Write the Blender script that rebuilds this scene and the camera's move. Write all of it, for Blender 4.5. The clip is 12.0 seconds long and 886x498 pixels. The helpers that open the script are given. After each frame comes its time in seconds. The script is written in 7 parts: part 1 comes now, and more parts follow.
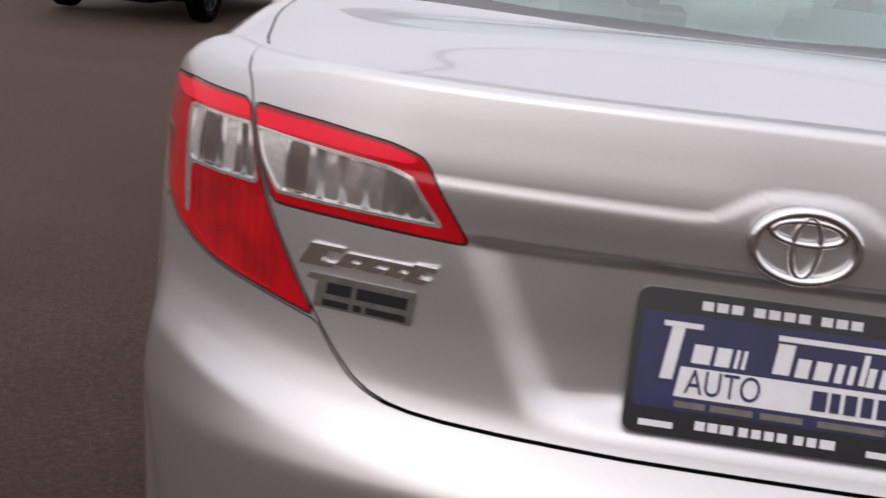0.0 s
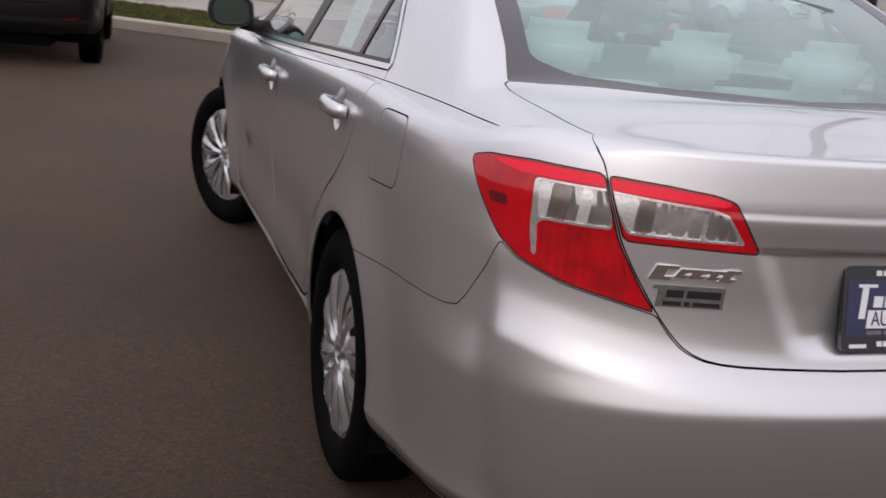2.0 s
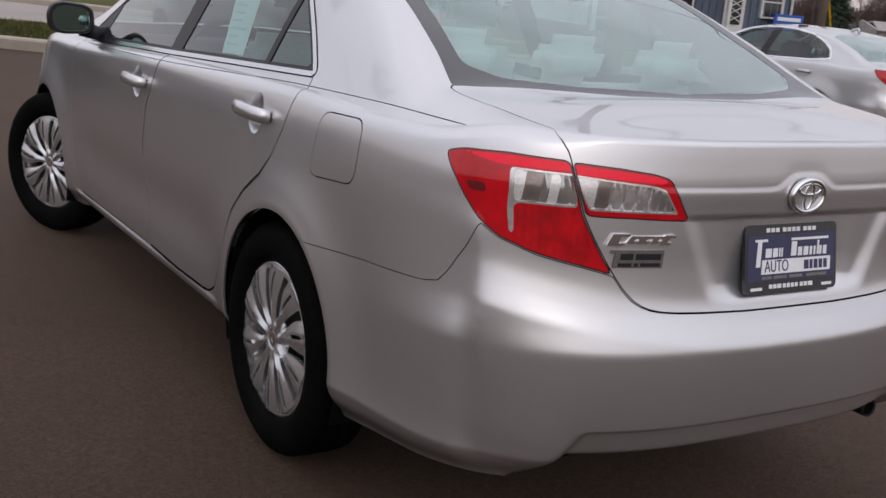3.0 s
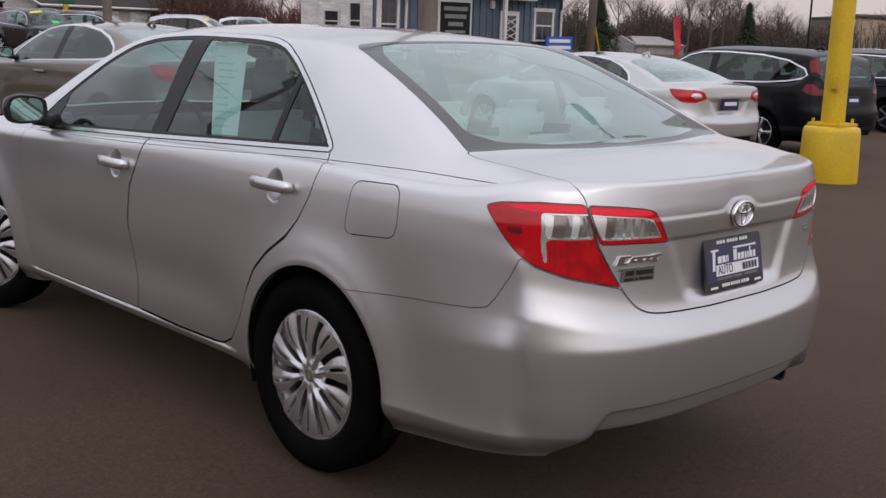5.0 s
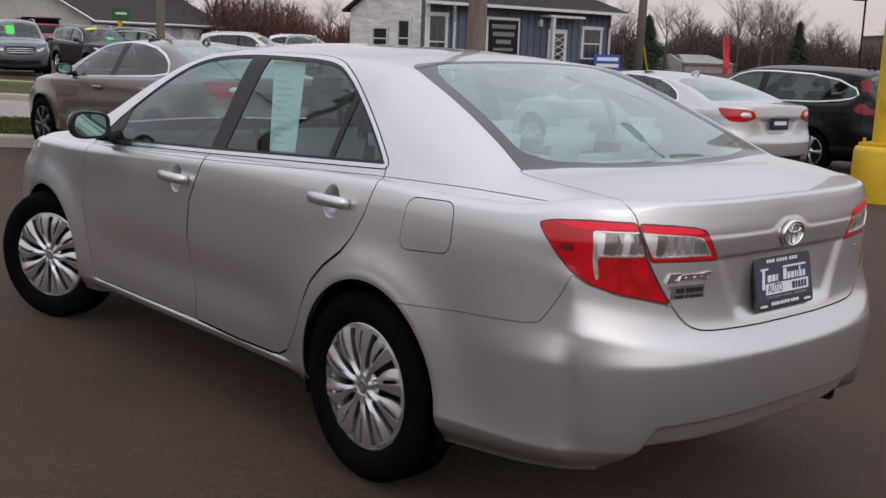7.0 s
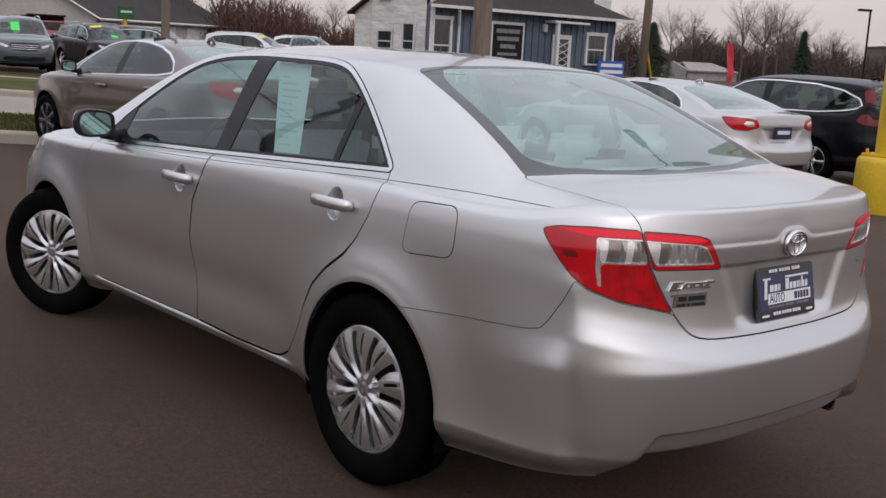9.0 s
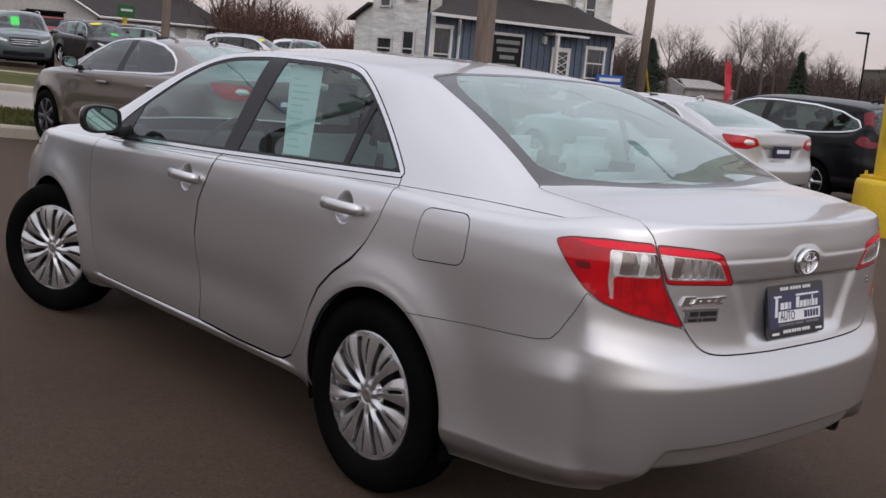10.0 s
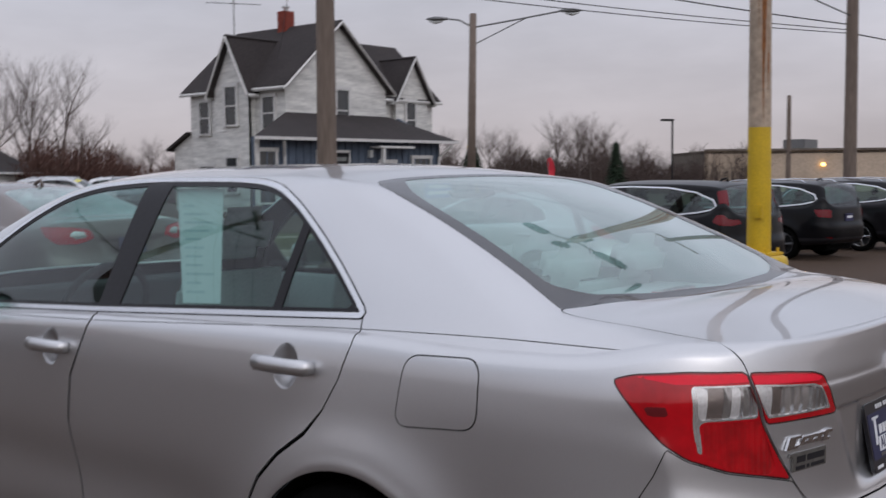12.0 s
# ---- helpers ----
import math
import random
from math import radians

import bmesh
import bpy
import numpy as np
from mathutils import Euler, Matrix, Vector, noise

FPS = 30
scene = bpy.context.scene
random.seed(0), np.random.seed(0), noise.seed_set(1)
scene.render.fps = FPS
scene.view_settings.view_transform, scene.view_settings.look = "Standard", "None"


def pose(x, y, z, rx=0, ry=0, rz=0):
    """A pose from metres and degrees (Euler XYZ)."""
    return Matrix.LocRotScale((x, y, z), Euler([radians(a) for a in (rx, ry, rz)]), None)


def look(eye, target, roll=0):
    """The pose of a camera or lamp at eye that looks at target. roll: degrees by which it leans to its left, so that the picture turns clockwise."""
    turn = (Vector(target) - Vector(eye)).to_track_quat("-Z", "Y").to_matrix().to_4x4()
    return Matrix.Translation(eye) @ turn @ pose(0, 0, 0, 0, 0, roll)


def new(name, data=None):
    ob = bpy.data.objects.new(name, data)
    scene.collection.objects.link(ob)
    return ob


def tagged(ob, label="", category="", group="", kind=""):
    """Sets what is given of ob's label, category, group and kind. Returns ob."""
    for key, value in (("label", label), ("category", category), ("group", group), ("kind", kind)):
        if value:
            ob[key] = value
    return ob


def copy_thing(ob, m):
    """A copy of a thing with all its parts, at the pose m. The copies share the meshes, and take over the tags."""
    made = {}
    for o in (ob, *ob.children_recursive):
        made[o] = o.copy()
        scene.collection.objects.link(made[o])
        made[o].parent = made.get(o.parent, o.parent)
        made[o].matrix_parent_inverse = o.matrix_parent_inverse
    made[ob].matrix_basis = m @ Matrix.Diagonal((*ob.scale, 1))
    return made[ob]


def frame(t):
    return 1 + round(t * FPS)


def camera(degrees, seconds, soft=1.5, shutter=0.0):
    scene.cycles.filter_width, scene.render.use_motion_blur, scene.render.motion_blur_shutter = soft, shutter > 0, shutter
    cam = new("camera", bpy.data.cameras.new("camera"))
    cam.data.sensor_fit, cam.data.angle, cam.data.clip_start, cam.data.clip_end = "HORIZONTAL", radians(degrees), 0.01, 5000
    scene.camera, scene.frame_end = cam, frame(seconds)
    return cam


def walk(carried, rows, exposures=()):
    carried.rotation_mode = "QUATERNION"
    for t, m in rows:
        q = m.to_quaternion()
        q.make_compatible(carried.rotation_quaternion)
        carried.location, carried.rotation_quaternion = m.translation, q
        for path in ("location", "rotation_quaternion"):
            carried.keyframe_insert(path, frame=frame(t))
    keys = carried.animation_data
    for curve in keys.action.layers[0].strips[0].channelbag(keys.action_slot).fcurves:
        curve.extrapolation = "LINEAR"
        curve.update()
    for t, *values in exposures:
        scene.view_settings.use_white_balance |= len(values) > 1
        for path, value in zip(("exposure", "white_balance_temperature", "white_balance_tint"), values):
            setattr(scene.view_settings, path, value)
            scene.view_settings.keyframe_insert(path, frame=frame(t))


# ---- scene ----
cam = camera(43.4, 12.0, shutter=0.25)
PATH = [
    (0, (-0.2495, -2.2412, 1.2295), (-0.4626, -0.3321, 0.6726), 5.85),
    (0.5, (-0.5287, -2.4044, 1.2993), (-0.6700, -0.4933, 0.7268), 7.48),
    (1, (-0.8244, -2.4897, 1.3094), (-0.7862, -0.5771, 0.7259), 3.86),
    (1.5, (-1.1919, -2.6011, 1.2948), (-0.8784, -0.6901, 0.7950), 6.28),
    (2, (-1.5104, -2.7146, 1.3493), (-0.8935, -0.8801, 0.8454), 5.69),
    (2.5, (-1.8176, -2.7610, 1.3679), (-0.9528, -1.0362, 0.8413), 4.52),
    (2.7, (-1.9501, -2.7929, 1.3575), (-0.9880, -1.1123, 0.8575), 4.96),
    (4.3, (-2.7231, -2.7939, 1.4551), (-1.4794, -1.2929, 1.0075), 3.27),
    (4.5, (-2.8283, -2.8332, 1.4614), (-1.5512, -1.3514, 1.0452), 1.51),
    (5, (-3.0351, -2.8979, 1.4873), (-1.6769, -1.4838, 1.0928), 1.92),
    (5.5, (-3.0927, -2.9191, 1.4992), (-1.7475, -1.4857, 1.1307), 1.76),
    (6, (-3.1089, -2.9198, 1.4938), (-1.8270, -1.4283, 1.1303), 0.68),
    (6.5, (-3.1099, -2.9406, 1.4952), (-1.8117, -1.4626, 1.1344), 0.86),
    (7, (-3.1049, -2.9359, 1.4975), (-1.8032, -1.4626, 1.1298), 2.11),
    (9, (-3.1121, -2.9331, 1.5004), (-1.8109, -1.4579, 1.1386), 3.06),
    (9.5, (-3.1111, -2.9198, 1.4947), (-1.8101, -1.4446, 1.1325), 3.71),
    (10, (-3.1422, -2.8788, 1.4875), (-1.8287, -1.4106, 1.1422), 4.94),
    (10.5, (-3.1296, -2.6675, 1.4320), (-1.7652, -1.2350, 1.1380), 0.42),
    (11, (-3.0801, -2.5026, 1.4197), (-1.6944, -1.0904, 1.1276), 1.70),
    (11.5, (-3.0239, -2.2426, 1.4395), (-1.6031, -0.8537, 1.2110), 4.39),
    (12, (-2.7966, -1.9525, 1.4238), (-1.2642, -0.6740, 1.2926), -0.58),
]
walk(cam, [(t, look(eye, target, roll)) for t, eye, target, roll in PATH],
     [(0, -0.12, 7100, 17), (0.5, -0.17, 7150, 17), (1.0, -0.15, 7100, 17), (1.5, -0.12, 7050, 16), (2.0, -0.12, 7000, 16), (2.5, -0.21, 6900, 15), (3.5, -0.26, 6900, 15), (10.0, -0.26, 6880, 14), (10.5, -0.28, 6830, 14), (11.0, -0.39, 6780, 14), (11.5, -0.48, 6680, 14), (12, -0.55, 6500, 13)])


# ---- world and sun ----
world = bpy.data.worlds.new("overcast_sky")
scene.world = world
world.use_nodes = True
wn = world.node_tree
bgd = wn.nodes["Background"]
sky = wn.nodes.new("ShaderNodeTexSky")
sky.sky_type, sky.sun_disc = "NISHITA", False
sky.sun_elevation, sky.sun_rotation = radians(38), radians(200)
sky.air_density, sky.dust_density, sky.ozone_density = 1.0, 4.0, 1.0
hsv = wn.nodes.new("ShaderNodeHueSaturation")
hsv.inputs["Saturation"].default_value = 0.22
cloud = wn.nodes.new("ShaderNodeTexNoise")
cloud.inputs["Scale"].default_value, cloud.inputs["Detail"].default_value, cloud.inputs["Roughness"].default_value = 2.2, 6, 0.55
wco = wn.nodes.new("ShaderNodeTexCoord")
wmap = wn.nodes.new("ShaderNodeMapping")
wmap.inputs["Scale"].default_value = (1, 1, 3.5)
crange = wn.nodes.new("ShaderNodeMapRange")
crange.inputs["From Min"].default_value, crange.inputs["From Max"].default_value = 0.3, 0.7
crange.inputs["To Min"].default_value, crange.inputs["To Max"].default_value = 0.78, 1.12
veil = wn.nodes.new("ShaderNodeMix")
veil.data_type = "RGBA"
veil.inputs["Factor"].default_value = 0.75
tone, low_z = wn.nodes.new("ShaderNodeMix"), wn.nodes.new("ShaderNodeMapRange")
tone.data_type = "RGBA"
tone.inputs["A"].default_value, tone.inputs["B"].default_value = (7.7, 7.15, 7.35, 1), (6.5, 7.05, 8.3, 1)
low_z.inputs["From Min"].default_value, low_z.inputs["From Max"].default_value = 0.02, 0.22
wn.links.new(low_z.outputs["Result"], tone.inputs["Factor"])
wn.links.new(tone.outputs["Result"], veil.inputs["B"])
mulc = wn.nodes.new("ShaderNodeVectorMath")
mulc.operation = "SCALE"
wn.links.new(wco.outputs["Generated"], wmap.inputs["Vector"])
wn.links.new(wmap.outputs["Vector"], cloud.inputs["Vector"])
wn.links.new(cloud.outputs["Fac"], crange.inputs["Value"])
wn.links.new(sky.outputs["Color"], hsv.inputs["Color"])
wn.links.new(hsv.outputs["Color"], veil.inputs["A"])
wn.links.new(veil.outputs["Result"], mulc.inputs[0])
# an overcast sky is brighter overhead than at the horizon
sep, rise, both_ = wn.nodes.new("ShaderNodeSeparateXYZ"), wn.nodes.new("ShaderNodeMapRange"), wn.nodes.new("ShaderNodeMath")
rise.inputs["From Min"].default_value, rise.inputs["From Max"].default_value = 0.05, 1.0
rise.inputs["To Min"].default_value, rise.inputs["To Max"].default_value = 0.95, 1.6
both_.operation = "MULTIPLY"
wn.links.new(wco.outputs["Generated"], sep.inputs["Vector"])
wn.links.new(sep.outputs["Z"], rise.inputs["Value"])
wn.links.new(sep.outputs["Z"], low_z.inputs["Value"])
wn.links.new(crange.outputs["Result"], both_.inputs[0])
wn.links.new(rise.outputs["Result"], both_.inputs[1])
wn.links.new(both_.outputs[0], mulc.inputs["Scale"])
wn.links.new(mulc.outputs["Vector"], bgd.inputs["Color"])
bgd.inputs["Strength"].default_value = 0.138
sun_data = bpy.data.lights.new("sun", "SUN")
sun_data.energy, sun_data.angle, sun_data.color = 0.35, radians(130), (1.0, 0.97, 0.93)
sun = new("sun", sun_data)
sun.matrix_world = look((0, 0, 30), (4, 9, 0))


# ---- geometry helpers ----
def pchip(xs, ys):
    """A smooth curve through a few stations, without overshoot."""
    xs, ys = np.array(xs, float), np.array(ys, float)
    h, d = np.diff(xs), np.diff(ys) / np.diff(xs)
    m = np.zeros(len(xs))
    m[0], m[-1] = d[0], d[-1]
    for i in range(1, len(xs) - 1):
        if d[i - 1] * d[i] > 0:
            w1, w2 = 2 * h[i] + h[i - 1], h[i] + 2 * h[i - 1]
            m[i] = (w1 + w2) / (w1 / d[i - 1] + w2 / d[i])

    def curve(x):
        x = np.clip(np.asarray(x, float), xs[0], xs[-1])
        i = np.clip(np.searchsorted(xs, x) - 1, 0, len(xs) - 2)
        t = (x - xs[i]) / h[i]
        return ((1 + 2 * t) * (1 - t) ** 2 * ys[i] + t * (1 - t) ** 2 * h[i] * m[i] + t * t * (3 - 2 * t) * ys[i + 1] + t * t * (t - 1) * h[i] * m[i + 1])
    return curve


def sstep(a, b, x):
    t = np.clip((np.asarray(x, float) - a) / (b - a), 0, 1)
    return t * t * (3 - 2 * t)


def poly_dist(poly, a, b, closed=True):
    """Signed distance (inside negative) of the points (a, b) from a polygon, or the plain distance from an open line."""
    P = np.array(poly, float)
    Q = np.roll(P, -1, 0) if closed else P[1:]
    P0 = P if closed else P[:-1]
    best = np.full(a.shape, 1e9)
    inside = np.zeros(a.shape, bool)
    for (x0, y0), (x1, y1) in zip(P0, Q):
        dx, dy = x1 - x0, y1 - y0
        t = np.clip(((a - x0) * dx + (b - y0) * dy) / (dx * dx + dy * dy + 1e-12), 0, 1)
        best = np.minimum(best, np.hypot(a - x0 - t * dx, b - y0 - t * dy))
        if closed:
            with np.errstate(divide="ignore", invalid="ignore"):
                cross = ((y0 > b) != (y1 > b)) & (a < (x1 - x0) * (b - y0) / (y1 - y0) + x0)
            inside ^= cross
    return np.where(inside, -best, best) if closed else best


def rounded(poly, r, steps=5):
    """The polygon with its corners rounded."""
    P = [np.array(p, float) for p in poly]
    out = []
    for i, p in enumerate(P):
        a, b = P[i - 1] - p, P[(i + 1) % len(P)] - p
        la, lb = np.linalg.norm(a), np.linalg.norm(b)
        k = min(r, la * 0.45, lb * 0.45)
        p0, p1 = p + a / la * k, p + b / lb * k
        for t in np.linspace(0, 1, steps):
            out.append(tuple((1 - t) ** 2 * p0 + 2 * t * (1 - t) * p + t * t * p1))
    return out


class Skin:
    """A triangle sheet with smooth normals: V points, N normals, T triangles, S a second pair of coordinates."""

    def __init__(self, V, T, N=None, S=None):
        self.V, self.T = np.asarray(V, float).reshape(-1, 3), np.asarray(T, int).reshape(-1, 3)
        self.S = np.zeros(len(self.V)) if S is None else np.asarray(S, float)
        if N is None:
            N = np.zeros_like(self.V)
            p = self.V[self.T]
            fn = np.cross(p[:, 1] - p[:, 0], p[:, 2] - p[:, 0])
            for k in range(3):
                np.add.at(N, self.T[:, k], fn)
            N = N / (np.linalg.norm(N, axis=1, keepdims=True) + 1e-12)
        self.N = np.asarray(N, float)

    def tidy(self):
        used, inv = np.unique(self.T, return_inverse=True)
        return Skin(self.V[used], inv.reshape(-1, 3), self.N[used], self.S[used])

    def mirrored(self):
        m = np.array([-1.0, 1, 1])
        return Skin(self.V * m, self.T[:, ::-1], self.N * m, self.S)

    def moved(self, d):
        return Skin(self.V + self.N * d, self.T, self.N, self.S)

    def plus(self, o):
        n = len(self.V)
        return Skin(np.r_[self.V, o.V], np.r_[self.T, o.T + n], np.r_[self.N, o.N], np.r_[self.S, o.S])

    def cut(self, f):
        """Splits the sheet along f = 0: the part with f < 0 and the part with f > 0."""
        f = np.where(np.abs(f) < 1e-6, 1e-6, f)
        neg = (f < 0)[self.T]
        cnt = neg.sum(1)
        a, b = [self.T[cnt == 3]], [self.T[cnt == 0]]
        mixed = self.T[(cnt == 1) | (cnt == 2)]
        V, N, S, new_at = [], [], [], {}
        base = len(self.V)

        def mid(i, j):
            key = (i, j) if i < j else (j, i)
            if key not in new_at:
                t = f[key[0]] / (f[key[0]] - f[key[1]])
                new_at[key] = base + len(V)
                for L, A in ((V, self.V), (N, self.N), (S, self.S)):
                    L.append(A[key[0]] * (1 - t) + A[key[1]] * t)
            return new_at[key]
        ta, tb = [], []
        for tri in mixed:
            side = f[tri] < 0
            lone = side.sum() == 1
            k = int(np.argmax(side if lone else ~side))
            i, j, l = tri[k], tri[(k + 1) % 3], tri[(k + 2) % 3]
            ij, il = mid(i, j), mid(i, l)
            one, two = [(i, ij, il)], [(ij, j, l), (ij, l, il)]
            (ta if lone else tb).extend(one)
            (tb if lone else ta).extend(two)
        if V:
            VV, NN, SS = np.r_[self.V, V], np.r_[self.N, N], np.r_[self.S, S]
        else:
            VV, NN, SS = self.V, self.N, self.S
        mk = lambda parts, extra: Skin(VV, np.concatenate(parts + ([np.array(extra)] if extra else [])), NN, SS).tidy()
        return mk(a, ta), mk(b, tb)


def grid_tris(nu, nv):
    i, j = np.meshgrid(np.arange(nu - 1), np.arange(nv - 1), indexing="ij")
    a = (i * nv + j).ravel()
    return np.concatenate([np.c_[a, a + nv, a + nv + 1], np.c_[a, a + nv + 1, a + 1]])


class Shell:
    """The outer sheet of a car's left half (x < 0; y ahead from the rear axle), from a few stations."""

    def __init__(self, sp, step=0.02):
        self.sp = sp
        self.w, self.yr, self.yf = pchip(*sp["width"]), pchip(*sp["rear"]), pchip(*sp["front"])
        self.zb = pchip(*sp["bottom"])
        self.build_top()
        n, m = sp.get("rear_power", (3, 7.5))
        nf, mf = sp.get("front_power", (2.3, 3.2))
        yc, yc2 = sp.get("rear_centre", 0.3), sp.get("front_centre", 1.9)
        self.th = th = np.pi / 2 * (1 - (1 - np.linspace(0, 1, 4000) ** 1.3) ** 4)

        def outline(z, inset=0.0):
            w, L, Lf = self.w(z) - inset, yc - self.yr(z) - inset, self.yf(z) - yc2 - inset
            xr, yr = w * np.sin(th) ** (2 / n), yc - L * np.maximum(np.cos(th), 0) ** (2 / m)
            xf, yf = (w * np.sin(th) ** (2 / nf))[::-1], (yc2 + Lf * np.maximum(np.cos(th), 0) ** (2 / mf))[::-1]
            ys = np.linspace(yc, yc2, 600)[1:-1]
            return np.r_[xr, np.full(598, w), xf], np.r_[yr, ys, yf]
        self.outline = outline
        x, y = outline(0.9)
        s = np.r_[0, np.cumsum(np.hypot(np.diff(x), np.diff(y)))]
        ns = int(s[-1] / step)
        # pack stations closer at the tail
        u = np.linspace(0, 1, ns)
        su = s[-1] * (u ** sp.get("pack", 1.15))
        self.idx = np.clip(np.searchsorted(s, su), 0, len(s) - 1)
        self.s = s[self.idx]
        nv = int(sp.get("rise", 0.85) / step)
        rows_v = np.linspace(0, 1, nv)
        if "dense" in sp:
            # closer rows where the sheet has edges
            fine = np.linspace(0, 1, 4001)
            wt = np.ones(4001)
            for a_, b_, k_ in sp["dense"]:
                wt[(fine >= a_) & (fine <= b_)] = k_
            cum = np.cumsum(wt)
            rows_v = np.interp(rows_v, (cum - cum[0]) / (cum[-1] - cum[0]), fine)
        y0 = y[self.idx]
        x0 = x[self.idx]
        zs = self.H(x0 * 0.94, y0)
        zb = self.zb(y0)
        V = np.zeros((ns, nv, 3))
        r = sp.get("fillet", 0.05)
        r = r + (sp.get("fillet_rear", r) - r) * sstep(0.72, 0.56, x0) * sstep(0.0, -0.5, y0)
        for k in range(nv):
            v = rows_v[k]
            z = zb + (zs - zb) * v
            d = np.clip((z - (zs - r)) / r, 0, 1)
            inset = r * 0.9 * (1 - np.sqrt(1 - np.minimum(d, 0.999) ** 2)) + sp.get("tuck", 0.05) * sstep(0.10, 0.0, z - zb) ** 2
            xs, ys = self.at(z, inset)
            V[:, k] = np.c_[-xs, ys, z]
        self.flare(V)
        if "carve" in sp:
            sp["carve"](V)
        # cap
        nt = sp.get("cap", 44)
        t = np.linspace(0, 1, nt)
        q = t ** 1.6
        xb, yb = -V[:, -1, 0], V[:, -1, 1]
        X = xb[:, None] * (1 - q)[None]
        Y = np.repeat(yb[:, None], nt, 1)
        Z = self.H(X, Y)
        Z += (V[:, -1, 2] - Z[:, 0])[:, None] * (1 - sstep(0, 0.12, q))[None]
        C = np.stack([-X, Y, Z], 2)
        self.lower = Skin(V.reshape(-1, 3), grid_tris(ns, nv)[:, ::-1], S=np.repeat(self.s, nv))
        self.upper = Skin(C.reshape(-1, 3), grid_tris(ns, nt)[:, ::-1], S=np.repeat(self.s, nt))
        # one run of normals over both sheets
        G = np.concatenate([V, C[:, 1:]], 1)
        N = Skin(G.reshape(-1, 3), grid_tris(ns, nv + nt - 1)[:, ::-1]).N.reshape(ns, nv + nt - 1, 3)
        e = 0.026
        A = np.stack([(self.H(X[:, 1:] + e, Y[:, 1:]) - self.H(np.maximum(X[:, 1:] - e, 0), Y[:, 1:])) / (X[:, 1:] + e - np.maximum(X[:, 1:] - e, 0)),
                      -(self.H(X[:, 1:], Y[:, 1:] + e) - self.H(X[:, 1:], Y[:, 1:] - e)) / (2 * e), np.ones_like(X[:, 1:])], 2)
        N[:, nv:] = A / np.linalg.norm(A, axis=2, keepdims=True)
        N[0, :, 0] = 0
        N[:, -1, 0] = 0
        N /= np.linalg.norm(N, axis=2, keepdims=True) + 1e-12
        self.lower.N = N[:, :nv].reshape(-1, 3)
        self.upper.N = N[:, nv - 1:].reshape(-1, 3)

    def at(self, z, inset):
        """The outline's points at each station, each at its own height."""
        sp = self.sp
        n, m = sp.get("rear_power", (3, 7.5))
        nf, mf = sp.get("front_power", (2.3, 3.2))
        yc, yc2 = sp.get("rear_centre", 0.3), sp.get("front_centre", 1.9)
        w, L, Lf = self.w(z) - inset, yc - self.yr(z) - inset, self.yf(z) - yc2 - inset
        th = self.th
        ci, total = self.idx, 8598
        rear, front = ci < 4000, ci >= 4598
        a = th[np.clip(ci, 0, 3999)]
        b = th[np.clip(8597 - ci, 0, 3999)]
        mid = yc + (yc2 - yc) * np.clip((ci - 3999) / 599, 0, 1)
        x = np.where(rear, w * np.sin(a) ** (2 / n), np.where(front, w * np.sin(b) ** (2 / nf), w))
        y = np.where(rear, yc - L * np.abs(np.cos(a)) ** (2 / m), np.where(front, yc2 + Lf * np.abs(np.cos(b)) ** (2 / mf), mid))
        return x, y

    def flare(self, V):
        for yc in self.sp.get("arch_at", self.sp["axles"]):
            d = np.hypot(V[..., 1] - yc, V[..., 2] - self.sp["hub"])
            k = self.sp.get("flare", 0.02) * np.exp(-((d - self.sp["arch"]) / 0.11) ** 2) * sstep(0.0, 0.3, V[..., 2] + 0.05)
            k = k + self.sp.get("lip", 0.0) * np.exp(-((d - self.sp["arch"] - 0.012) / 0.016) ** 2)
            V[..., 0] -= np.where(np.abs(V[..., 0]) > 0.6, k, 0)

    def build_top(self):
        sp = self.sp
        zt, xe, ze, zs = (pchip(*sp[k]) for k in ("crown", "edge_x", "edge_z", "belt"))
        gx, gy = np.arange(0, 1.001, 0.01), np.arange(-1.6, 4.4, 0.01)
        X, Y = np.meshgrid(gx, gy, indexing="ij")
        T, E, EZ, SZ = zt(Y), xe(Y), ze(Y), zs(Y)
        bx = sp.get("belt_x", 0.80)
        inner = T - (T - EZ) * (X / E) ** 2
        k = (X - E) / (bx - E)
        outer = EZ + (SZ - EZ) * k + sp.get("bulge", 0.02) * 4 * np.clip(k * (1 - k), 0, 1)
        Z = np.where(X < E, inner, outer)
        for _ in range(2):
            for ax, w in ((0, sp.get("soft", 2)), (1, 2)):
                P = np.pad(Z, [(w, w) if a == ax else (0, 0) for a in range(2)], mode="reflect" if ax == 0 else "edge")
                Z = sum(np.take(P, np.arange(k, k + Z.shape[ax]), ax) for k in range(2 * w + 1)) / (2 * w + 1)
        self.table = Z

    def H(self, x, y):
        fx, fy = np.clip(np.abs(x) / 0.01, 0, 99.999), np.clip((np.asarray(y) + 1.6) / 0.01, 0, 598.999)
        i, j = fx.astype(int), fy.astype(int)
        a, b = fx - i, fy - j
        i2, j2 = np.minimum(i + 1, 100), np.minimum(j + 1, self.table.shape[1] - 1)
        t = self.table
        return (t[i, j] * (1 - a) + t[i2, j] * a) * (1 - b) + (t[i, j2] * (1 - a) + t[i2, j2] * a) * b


